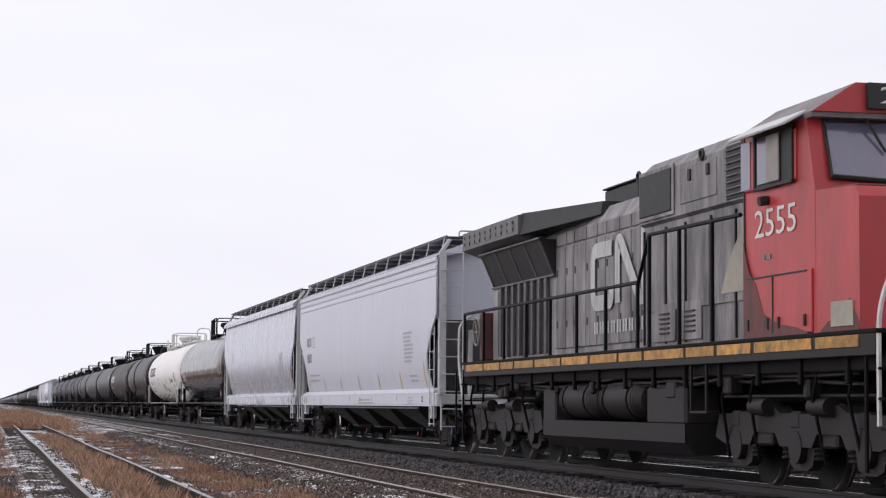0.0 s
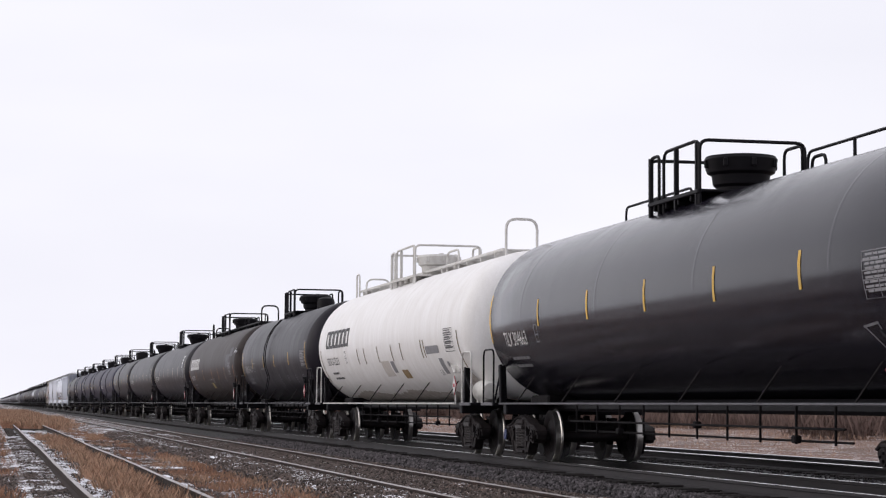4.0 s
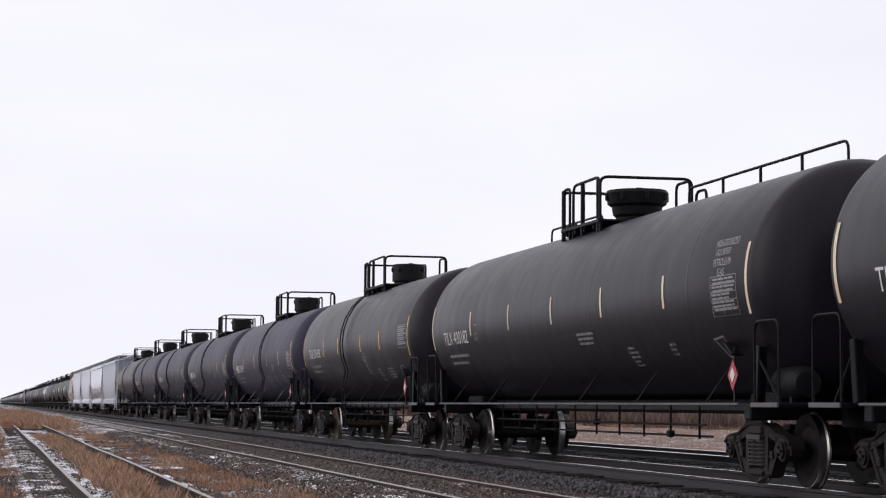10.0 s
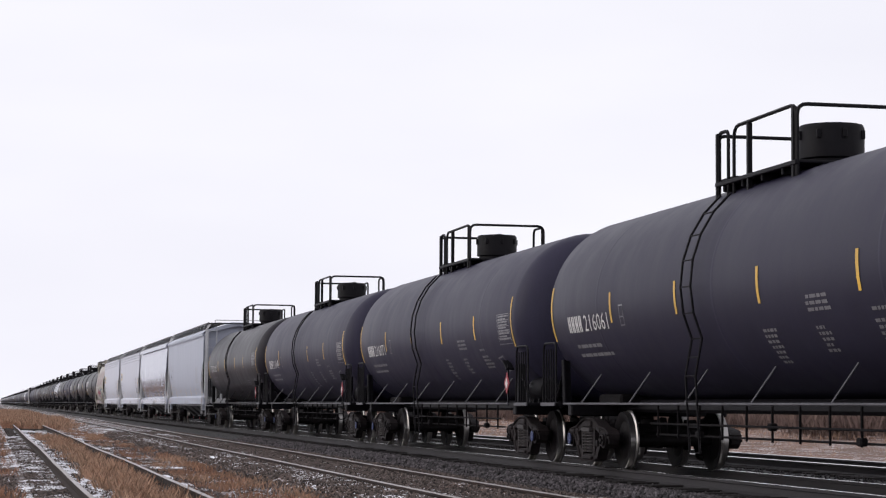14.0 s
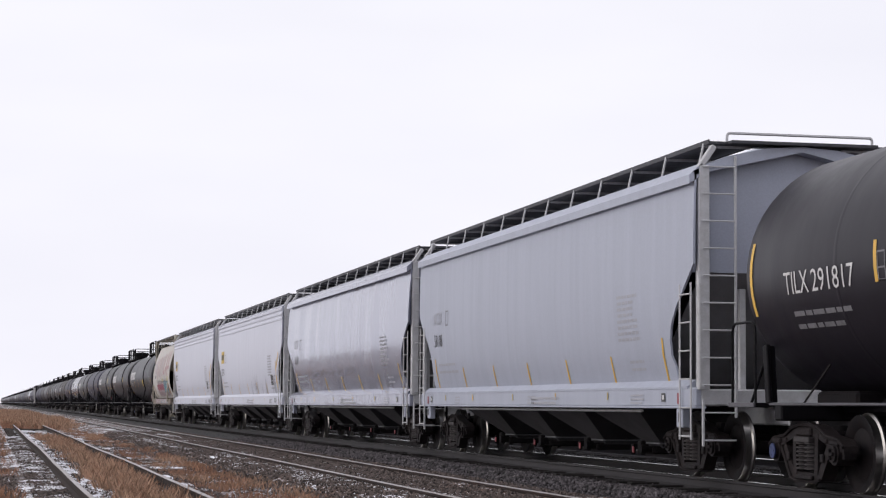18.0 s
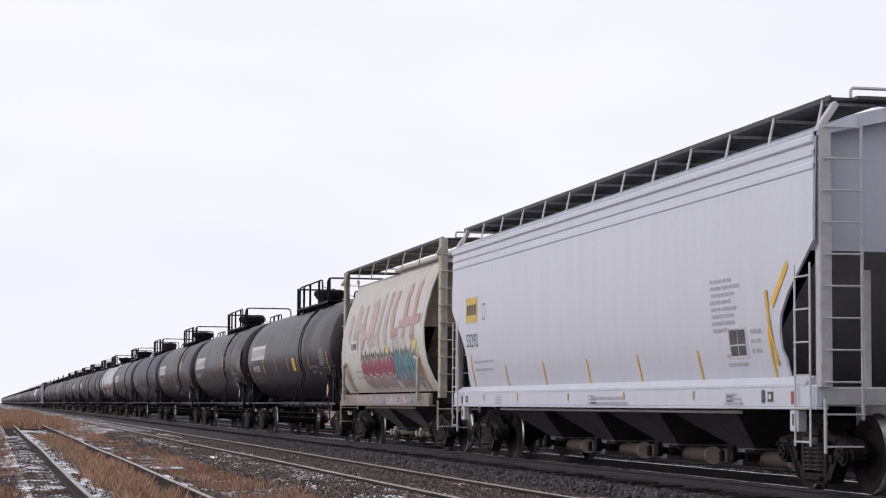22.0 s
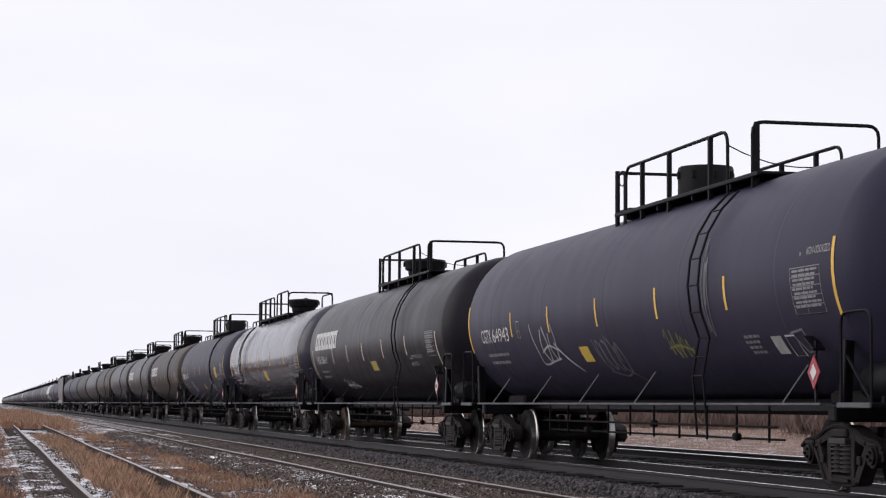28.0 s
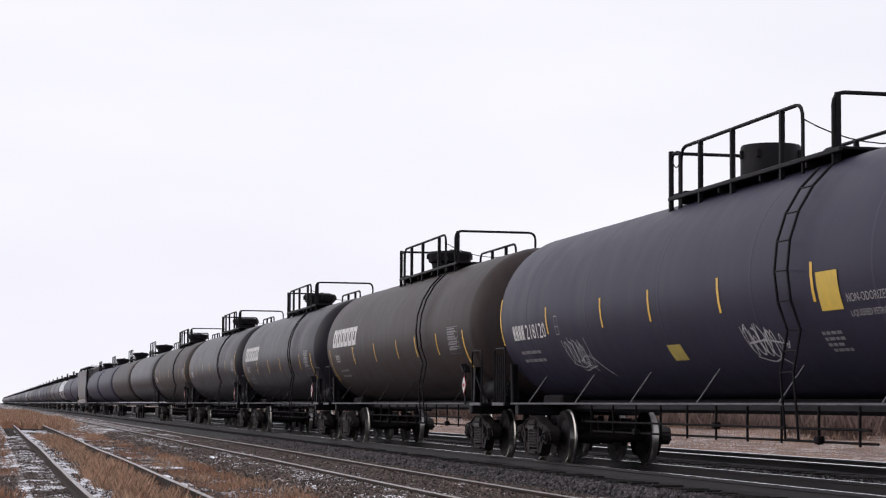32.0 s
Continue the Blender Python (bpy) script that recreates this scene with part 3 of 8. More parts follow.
# ---- running gear ----
def wheelset_mesh(rusty=False, r=0.457, gauge=0.755, journal=1.0):
    s = Shape()
    for e in (-1, 1):
        g = gauge * e
        prof = [(0.10, g - 0.09 * e), (0.15, g - 0.09 * e), (0.30, g - 0.03 * e), (r - 0.07, g - 0.075 * e), (r + 0.022, g - 0.075 * e),
                (r + 0.025, g - 0.05 * e), (r, g - 0.03 * e), (r - 0.004, g + 0.058 * e), (r - 0.075, g + 0.062 * e), (0.30, g + 0.02 * e),
                (0.16, g + 0.05 * e), (0.10, g + 0.075 * e)]
        s.lathe(prof, "x", seg=36, slots=[0, 0, 0, 0, 1, 1, 1, 0, 0, 0, 0])
        s.slot = 0
        s.cyl((g + 0.06 * e, 0, 0), ((journal + 0.1) * e, 0, 0), 0.10, 14)
        s.slot = 2
        s.cyl(((journal + 0.1) * e, 0, 0), ((journal + 0.16) * e, 0, 0), 0.088, 12)
        for k in range(3):
            w = 2.1 * k
            s.box(((journal + 0.17) * e, 0.05 * math.cos(w), 0.05 * math.sin(w)), (0.03, 0.032, 0.032))
        s.slot = 0
    s.cyl((-0.72, 0, 0), (0.72, 0, 0), 0.085, 12)
    return s.mesh("wheelset", ["rustwheel" if rusty else "wheel", "tread", "iron"])


def side_frame_mesh():
    """A cast side frame: arched top chord, truss below, window for the springs, flanged edges."""
    s = Shape()
    top = [(-1.13, 0.55), (-0.99, 0.63), (-0.64, 0.67), (-0.40, 0.76), (-0.18, 0.80), (0.18, 0.80), (0.40, 0.76), (0.64, 0.67), (0.99, 0.63), (1.13, 0.55), (1.13, 0.47),
           (0.68, 0.54), (0.34, 0.64), (-0.34, 0.64), (-0.68, 0.54), (-1.13, 0.47)]
    s.prism(top, "x", -0.09, 0.09)
    low = [(-0.74, 0.50), (-0.63, 0.56), (-0.36, 0.22), (0.36, 0.22), (0.63, 0.56), (0.74, 0.50), (0.45, 0.13), (0.30, 0.10), (-0.30, 0.10), (-0.45, 0.13)]
    s.prism(low, "x", -0.085, 0.085)
    for a, b in zip(top[:9], top[1:10]):
        s.tube([(-0.10, a[0], a[1] - 0.015), (-0.10, b[0], b[1] - 0.015)], 0.022, 5)
    for a, b in zip(low[5:], low[6:]):
        s.tube([(-0.10, a[0], a[1] + 0.012), (-0.10, b[0], b[1] + 0.012)], 0.02, 5)
    for e in (-1, 1):
        s.prism([(0.27 * e, 0.20), (0.37 * e, 0.20), (0.39 * e, 0.68), (0.29 * e, 0.68)], "x", -0.095, 0.078)
        s.prism([(1.11 * e, 0.40), (1.11 * e, 0.56), (1.05 * e, 0.56), (1.05 * e, 0.40)], "x", -0.074, 0.074)
        s.prism([(0.67 * e, 0.36), (0.67 * e, 0.56), (0.73 * e, 0.56), (0.73 * e, 0.36)], "x", -0.070, 0.070)
        s.cyl((-0.11, 0.89 * e, 0.457), (0.11, 0.89 * e, 0.457), 0.135, 14)
        s.cyl((-0.14, 0.89 * e, 0.457), (-0.11, 0.89 * e, 0.457), 0.10, 12)
        s.box((0, 0.89 * e, 0.585), (0.24, 0.26, 0.06), 0.015)
        s.box((0, 0.62 * e, 0.60), (0.22, 0.10, 0.05), 0.01)
        s.box((-0.10, 0.52 * e, 0.40), (0.03, 0.10, 0.10), 0.01)
    s.box((0, 0, 0.70), (0.26, 0.44, 0.10), 0.02)
    s.box((-0.11, 0, 0.16), (0.04, 0.5, 0.05), 0.01)
    return s.mesh("side_frame", "frame_iron")


def spring_mesh():
    s = Shape()
    for x, y in ((-0.04, -0.13), (-0.04, 0.13), (0.05, 0.0)):
        prof = []
        for k in range(7):
            z = 0.245 + k * 0.05
            prof += [(0.075, z), (0.108, z + 0.012), (0.108, z + 0.028), (0.075, z + 0.04)]
        s.lathe(prof, "z", c=(x, y, 0), seg=14)
    s.box((0, 0, 0.61), (0.30, 0.46, 0.07), 0.01)
    return s.mesh("spring_nest", "spring_steel")


def bolster_mesh():
    s = Shape()
    s.box((0, 0, 0.62), (2.1, 0.34, 0.18), 0.03)
    s.box((0, 0, 0.50), (1.46, 0.46, 0.24), 0.04)
    s.cyl((0, 0, 0.60), (0, 0, 0.78), 0.2, 16)
    for q in (-1, 1):
        s.box((0.12 * q, 0, 0.36), (0.06, 1.6, 0.07), 0.015)
        s.box((0, 0.55 * q, 0.60), (0.12, 0.10, 0.46), 0.02, Matrix.Rotation(0.35 * q, 3, "X"))
        s.box((0.55 * q, 0, 0.40), (0.05, 0.9, 0.05), 0.01)
    for e in (-1, 1):
        s.box((0.64 * e, 0, 0.70), (0.14, 0.24, 0.16), 0.01)
    return s.mesh("truck", "iron")


def brake_beam_mesh():
    s = Shape()
    s.box((0, 0, 0.42), (1.5, 0.12, 0.13), 0.02)
    s.tube([(-0.72, 0, 0.40), (0, 0.16, 0.38), (0.72, 0, 0.40)], 0.03, 6)
    for x in (-0.72, 0.72):
        s.box((x, 0, 0.45), (0.10, 0.14, 0.34), 0.02)
    return s.mesh("brake_beam", "iron")


ROLLERS = []


def truck(parent, y, rusty=False, blue=False):
    """A two-axle freight truck: bolster, side frames, springs and two turning wheelsets."""
    t = part("truck", stored("bolster", bolster_mesh), None, parent, at=(0, y, 0))
    for e in (-1, 1):
        part("side_frame", stored("frame", side_frame_mesh), None, t, at=(1.02 * e, 0, 0))
        part("spring_nest", stored("spring", spring_mesh), None, t, at=(1.02 * e, 0, 0))
        part("brake_beam", stored("beam", brake_beam_mesh), None, t, at=(0, 0.41 * e, 0))
    for k, dy in enumerate((-0.89, 0.89)):
        red = rusty and k == 0
        w = part("wheelset", stored(("wheels", red), lambda: wheelset_mesh(red)), None, t,
                 "rusty brown wheelset" if red else "", at=(0, dy, 0.457))
        ROLLERS.append((w, parent, 0.457))
        if blue and k == (1 if y > 0 else 0):
            part("bearing_cap", stored("cap", lambda: Shape().cyl((-1.185, 0, 0), (-1.165, 0, 0), 0.095, 14, 0.085).mesh("bearing_cap", "blue_cap")), None, t, "blue bearing cap", at=(0, dy, 0.457))
    return t


def coupler_mesh():
    s = Shape()
    s.box((0, 0.45, 0.87), (0.16, 0.9, 0.17), 0.03)
    s.box((0.03, 0.02, 0.87), (0.30, 0.26, 0.30), 0.05)
    s.cyl((0.13, -0.08, 0.72), (0.13, -0.08, 1.02), 0.05, 10)
    s.tube(rounded([(-0.25, 0.25, 0.82), (-0.25, 0.15, 0.45), (-0.25, -0.02, 0.38)], 0.12), 0.03, 6)
    return s.mesh("coupler", "iron")


def couplers(parent, half):
    d = stored("coupler", coupler_mesh)
    part("coupler", d, None, parent, at=pose(0, -half, 0))
    part("coupler", d, None, parent, at=pose(0, half, 0, 0, 0, 180))


# ---- lettering on a tank shell or a flat side ----
def wrap(radius, zc):
    """Lays points (along, up) on the near flank of a tank; 'up' is measured along the shell from mid height."""
    def lay(a, b, lift):
        w = b / radius
        q = radius + lift
        return (-q * math.cos(w), -a, zc + q * math.sin(w))
    return lay


def flat_side(x):
    def lay(a, b, lift):
        return (x(b) - lift if callable(x) else x - lift, -a, b)
    return lay


def patch(lay, a0, a1, b0, b1, lift=0.006, step=0.12, lean=0.0):
    """A thin plate on a side, following its curve."""
    n = max(1, int(abs(b1 - b0) / step))
    s = Shape()
    rows = []
    for k in range(n + 1):
        b = b0 + (b1 - b0) * k / n
        o = lean * (b - b0)
        rows.append([lay(a0 + o, b, lift), lay(a1 + o, b, lift)])
    s.sheet(rows)
    return s


def joined(shapes):
    s = Shape()
    for q in shapes:
        s.add(q.v, q.f)
    return s


def bars(lay, a0, b0, rows, length, height, gap, seed, split=3):
    """Unreadable small print: rows of short bars."""
    rnd = random.Random(seed)
    out = []
    for k in range(rows):
        b = b0 - k * (height + gap)
        a = a0 + rnd.uniform(0, 0.06)
        end = a0 + length * rnd.uniform(0.7, 1.0)
        while a < end - 0.05:
            w = min(end - a, length / split * rnd.uniform(0.4, 1.0))
            out.append(patch(lay, a, a + w, b, b + height, 0.005))
            a += w + height * 0.7
    return joined(out)


def letters(text, lay, a0, b0, height, width=None, slant=0.0):
    """Readable characters in the built-in font, laid on a side."""
    cu = bpy.data.curves.new("letters", "FONT")
    cu.body, cu.size, cu.resolution_u = text, 1.0, 2
    ob = bpy.data.objects.new("letters", cu)
    scene.collection.objects.link(ob)
    dg = bpy.context.evaluated_depsgraph_get()
    d = bpy.data.meshes.new_from_object(ob.evaluated_get(dg))
    bpy.data.objects.remove(ob)
    bpy.data.curves.remove(cu)
    bm = bmesh.new()
    bm.from_mesh(d)
    bpy.data.meshes.remove(d)
    xs, ys = [v.co.x for v in bm.verts], [v.co.y for v in bm.verts]
    x0, y0, sy = min(xs), min(ys), height / (max(ys) - min(ys))
    sx = width / (max(xs) - x0) if width else sy
    for k in range(1, int(height / 0.1) + 1):
        bmesh.ops.bisect_plane(bm, geom=bm.verts[:] + bm.edges[:] + bm.faces[:], plane_co=(0, y0 + k * 0.1 / sy, 0), plane_no=(0, 1, 0))
    bm.verts.index_update()
    s = Shape()
    s.add([lay(a0 + (v.co.x - x0) * sx + slant * (v.co.y - y0) * sy, b0 + (v.co.y - y0) * sy, 0.006) for v in bm.verts],
          [tuple(v.index for v in f.verts) for f in bm.faces])
    bm.free()
    return s


def blocks(lay, a0, b0, n, width, height, gap, slant=0.14, stroke=0.33):
    """A maker's emblem as a row of plain hollow slanted blocks."""
    out = []
    t = stroke * width
    u = t * 0.7
    for k in range(n):
        a = a0 + k * (width + gap)
        for p, q, r, w in ((0, t, 0, height), (width - t, width, 0, height), (t, width - t, height - u, height), (t, width - t, 0, u)):
            out.append(patch(lay, a + p + slant * r, a + q + slant * r, b0 + r, b0 + w, 0.010 if w - r > u * 1.5 else 0.014, lean=slant))
    return joined(out)


def mark_blocks(lay, a0, b0, height, width=0.15, gap=0.055, n=4):
    """An owner's code as plain blocks."""
    return joined([patch(lay, a0 + k * (width + gap) + q * width * 0.58, a0 + k * (width + gap) + q * width * 0.58 + width * 0.40, b0, b0 + height, 0.006)
                   for k in range(n) for q in (0, 1)] + [patch(lay, a0 + k * (width + gap) + 0.3 * width, a0 + k * (width + gap) + 0.7 * width, b0 + height * 0.4, b0 + height * 0.6, 0.006) for k in range(n)])


def stroke_line(lay, pts, w=0.03, lift=0.008):
    """A painted scrawl: a ribbon along points (along, up)."""
    s = Shape()
    rows = []
    for i, (a, b) in enumerate(pts):
        pa, pb = pts[max(0, i - 1)], pts[min(len(pts) - 1, i + 1)]
        d = Vector((pb[0] - pa[0], pb[1] - pa[1]))
        d = d.normalized() if d.length else Vector((1, 0))
        o = Vector((-d.y, d.x)) * w / 2
        rows.append([lay(a + o.x, b + o.y, lift), lay(a - o.x, b - o.y, lift)])
    return s.sheet(rows)


# ---- tank cars ----
TANK_R, TANK_Z = 1.52, 2.61


def tank_shape(half, r=TANK_R, seg=56):
    """Cylinder with shallow dished heads; half: half length between the head seams."""
    prof = []
    for k in range(9):
        w = math.pi / 2 * k / 8
        prof.append((r * math.sin(w) ** 0.82 if k else 0.0, -half - 0.62 * math.cos(w)))
    n = max(4, int(half * 2 / 2.4))
    prof += [(r, -half + 2 * half * k / n) for k in range(1, n)]
    for k in range(8, -1, -1):
        w = math.pi / 2 * k / 8
        prof.append((r * math.sin(w) ** 0.82 if k else 0.0, half + 0.62 * math.cos(w)))
    s = Shape()
    s.lathe(prof, "y", c=(0, 0, TANK_Z), seg=seg)
    return s


def ring_mesh(r):
    s = Shape()
    s.lathe([(r - 0.002, -0.07), (r + 0.0025, -0.02), (r + 0.0025, 0.02), (r - 0.002, 0.07)], "y", seg=56)
    s.f = s.f[:-2]
    s.s = s.s[:-2]
    return s


def manway(flared):
    s = Shape()
    if flared:
        prof = [(0.36, -0.25), (0.36, 0.06), (0.41, 0.10), (0.43, 0.24), (0.50, 0.28), (0.54, 0.47), (0.51, 0.52), (0.2, 0.55)]
    else:
        prof = [(0.38, -0.25), (0.38, 0.08), (0.43, 0.10), (0.43, 0.50), (0.41, 0.54), (0.2, 0.56)]
    s.lathe(prof, "z", seg=24)
    for k in range(8):
        w = k * math.pi / 4
        q = 0.53 if flared else 0.43
        s.box((q * math.cos(w), q * math.sin(w), 0.40), (0.06, 0.06, 0.12), 0.01)
    s.box((0.1, 0.2, 0.57), (0.12, 0.14, 0.06), 0.02)
    return s


def bend(p, q, z, r=0.026, drop=0.0, corner=0.1):
    """One inverted-U rail between feet p and q (x, y), rising to z from the shell."""
    def foot(a):
        return TANK_Z + math.sqrt(max(0.1, TANK_R ** 2 - a[0] ** 2)) - 0.04
    s = Shape()
    return s.tube(rounded([(p[0], p[1], foot(p)), (p[0], p[1], z), (q[0], q[1], z - drop), (q[0], q[1], foot(q))], corner), r, 6)


def upright(x, y, z, r=0.03):
    s = Shape()
    return s.box((x, y, (z + 3.9) / 2), (r * 2.2, r * 2.2, z - 3.9), 0.006)


def top_gear(car, style, rail, y0=0.0, paint="black"):
    """Walkway, manway and railings on top of the tank; 'style' is the builder's pattern, y0 moves the whole set."""
    top = TANK_Z + TANK_R
    z, low = 4.82, 0.76
    rear, fore = {"looped": (2.0, -4.3), "walk": (2.0, -0.9), "caged": (1.78, -1.1), "longback": (6.0, -1.6)}.get(style, (1.78, -0.45))
    rear, fore = y0 + rear, y0 + fore
    s = Shape()
    mid, span = (rear + fore) / 2, rear - fore
    s.box((-0.45, mid, top - 0.02), (0.62, span, 0.04), 0.008)
    s.box((-0.78, mid, top - 0.035), (0.05, span + 0.06, 0.06), 0.01)
    s.box((0, rear - 0.3, top + 0.02), (1.5, 0.6, 0.04), 0.008)
    for k in range(4):
        s.box((-0.42, rear - span * (k + 0.3) / 4, top - 0.09), (0.7, 0.05, 0.12), 0.01)
    part("platform", s, rail, car)
    ym = y0 - 0.1 + (-0.3 if style == "caged" else 0.0)
    flared = style != "caged" and not (style == "looped" and paint == "navy")
    part("manway", stored(("manway", flared, rail), lambda: manway(flared).mesh("manway", "whiterail" if rail == "whiterail" else "blackrail")),
         None, car, at=(0, ym, top))

    def rails(*shapes):
        for q in shapes:
            part("railing", q, rail, car)

    # cross rail at the rear end, near side rail, cross rail at the front end, far side rail
    rails(bend((-low, rear), (low, rear), z - 0.03))
    if style == "longback":
        rails(bend((-low, rear - 0.05), (-low, y0 + 1.9), z, corner=0.22), bend((-low, y0 + 1.2), (-low, fore), z + 0.06, corner=0.22), bend((low, rear - 0.05), (low, y0 + 2.4), z - 0.05, corner=0.22),
              bend((low, y0 + 0.6), (low, fore), z, corner=0.2), bend((-low, fore - 0.02), (low, fore - 0.02), z, corner=0.16))
        for y in (rear - 0.5, rear - 1.7, rear - 3.0):
            part("railing_post", upright(-low, y, z), rail, car)
            part("railing_post", upright(low, y, z - 0.05), rail, car)
        part("railing_post", upright(-low, y0 + 0.2, z + 0.06), rail, car)
    elif style == "looped":
        rails(bend((-low, rear - 0.45), (-low, y0 - 3.1), z, corner=0.22), bend((-low, y0 - 4.05), (low + 0.3, y0 - 4.05), z, corner=0.16),
              bend((low, y0 - 0.1), (low, y0 - 3.5), z - 0.2, corner=0.22), bend((-low, rear - 0.02), (-low, rear - 0.4), z - 0.05))
        for y in (rear - 1.3, rear - 2.6, y0 - 2.4):
            part("railing_post", upright(-low, y, z), rail, car)
        for y in (y0 - 1.3, y0 - 2.6):
            part("railing_post", upright(low, y, z - 0.2), rail, car)
        part("railing_post", upright(-low + 0.06, y0 - 4.05, z), rail, car)
        for a, b in (((-low, rear, z - 0.1), (-low, rear - 0.5, z - 0.12)), ((-low, y0 - 3.1, z - 0.2), (low, y0 - 3.45, z - 0.45))):
            s = Shape()
            s.tube([tuple(a[i] + (b[i] - a[i]) * k / 8 - (0.16 * (1 - (k / 4 - 1) ** 2) if i == 2 else 0) for i in range(3)) for k in range(9)], 0.009, 5)
            part("safety_chain", s, rail, car)
    else:
        rails(bend((-low, rear - 0.62), (-low, fore + 0.03), z + 0.02, corner=0.18), bend((-low, fore), (low + 0.1, fore), z + 0.02, corner=0.14),
              bend((low, rear - 0.05), (low, rear - 0.75), z - 0.03, corner=0.14), bend((low + 0.08, fore + 0.75), (low + 0.08, fore + 0.05), z, corner=0.14),
              bend((-low, rear - 0.02), (-low, rear - 0.4), z))
        part("railing_post", upright(-low, rear - 1.2, z), rail, car)
        part("railing_post", upright(-low, fore + 0.1, z), rail, car)
    part("railing_post", upright(-low, rear, z), rail, car)
    if style == "dome":
        s = Shape()
        s.lathe([(0.3, -0.2), (0.3, 0.26), (0.26, 0.38), (0.12, 0.44), (0.0, 0.45)], "z", c=(0.2, y0 - 1.0, top), seg=20)
        part("valve_dome", s, rail, car)
    if style == "railed":
        for a, b in ((rear + 1.1, rear + 4.6), (y0 - 1.9, y0 - 8.2)):
            rails(bend((0.3, a), (0.3, b), 4.52, 0.022, corner=0.15))
            n = round(abs(b - a) / 1.5)
            for k in range(1, n):
                part("railing_post", upright(0.3, a + (b - a) * k / n, 4.52, 0.018), rail, car)
        rails(bend((low, fore - 0.5), (low, fore - 1.0), z - 0.25, corner=0.14))
    if style == "walk":
        s = Shape()
        for x in (-0.34, 0.34):
            s.box((x, y0 + 0.55, top + 0.10), (0.05, 16.9, 0.06), 0.01)
        for k in range(37):
            s.box((0, y0 - 7.5 + k * 0.45, top + 0.115), (0.66, 0.26, 0.03))
        for k in range(13):
            s.box((0, y0 - 7.2 + k * 1.3, top + 0.03), (0.7, 0.05, 0.12))
        part("walkway", s, rail, car)
        rails(bend((-0.42, y0 + 9.0), (-0.42, y0 + 8.55), 4.72, 0.026, corner=0.2), bend((-0.45, y0 + 7.3), (0.2, y0 + 7.3), 4.5, 0.026, corner=0.2),
              bend((-0.36, y0 - 8.2), (0.30, y0 - 8.2), 4.84, 0.03, corner=0.22), bend((-0.3, y0 - 2.4), (-0.3, y0 - 3.6), 4.55, 0.026, corner=0.2))


def side_ladder(y, rail, low):
    """A ladder that follows the near flank from below the sill to the walkway."""
    s = Shape()
    q = TANK_R + 0.11
    path = [(-1.5, low), (-1.56, 1.4)]
    path += [(-q * math.cos(w), TANK_Z + q * math.sin(w)) for w in [math.asin((1.9 - TANK_Z) / q) + k * 0.22 for k in range(8)] if w < 1.05]
    for e in (-0.2, 0.2):
        s.tube([(a, y + e, b) for a, b in path], 0.017, 6)
    for (a, b), (c, d) in zip(path, path[1:]):
        n = max(1, round(math.hypot(c - a, d - b) / 0.33))
        for k in range(n):
            t = k / n
            s.tube([(a + (c - a) * t, y - 0.2, b + (d - b) * t), (a + (c - a) * t, y + 0.2, b + (d - b) * t)], 0.011, 5)
    return s


def end_deck(car, ye, e, rail, bars_on, tank_white=False):
    """The end sill deck with its hand rails; ye: coupling plane, e: +1 rear, -1 front."""
    s = Shape()
    y = ye - e * 0.92
    s.box((0, y, 1.02), (2.96, 0.86, 0.06), 0.01)
    s.box((0, y, 0.87), (0.42, 1.2, 0.28), 0.02)
    s.box((0, y - e * 0.9, 0.93), (2.7, 0.22, 0.2), 0.02)
    part("end_deck", s, "blackrail" if tank_white else rail, car)
    for x in (-1.47, 1.47):
        part("deck_edge", stored("deck_edge", lambda: Shape().box((0, 0, 1.02), (0.03, 0.88, 0.06), 0.008).mesh("deck_edge", "sill")), None, car, at=(x, y, 0))
    for x in (-1.44, 1.44):
        s = Shape()
        s.tube(rounded([(x, y + 0.40, 1.05), (x, y + 0.40, 2.05), (x, y - 0.40, 2.05), (x, y - 0.40, 1.05)], 0.16), 0.018, 6)
        part("hand_rail", s, rail, car)
    if bars_on:
        for k in range(5):
            s = Shape()
            s.tube([(-1.42, y + e * (0.30 - 0.15 * k), 1.05), (-1.42, y + e * (0.30 - 0.15 * k), 1.95)], 0.013, 6)
            part("rail_bar", s, rail, car)
    s = Shape()
    m = Matrix.Rotation(-0.12 * e, 3, "X")
    s.box((-1.34, y - e * 0.55, 1.40), (0.05, 0.13, 0.72), 0.01, m)
    s.box((-1.28, y - e * 0.55, 1.40), (0.10, 0.03, 0.70), 0.006, m)
    s.tube([(-1.30, y + e * 0.10, 1.05), (-1.34, y - e * 0.5, 1.60)], 0.018, 6)
    part("saddle_strut", s, "blackrail" if tank_white else rail, car)
    part("body_bolster", Shape().box((0, y - e * 1.5, 1.10), (1.7, 1.2, 0.18), 0.04), "iron", car)
    for x in (-0.4, 0.4):
        part("tank_saddle", Shape().prism([(y - e * 0.9, 1.04), (y - e * 2.0, 1.04), (y - e * 1.7, 1.3), (y - e * 1.2, 1.3)], "x", x - 0.02, x + 0.02), rail, car)


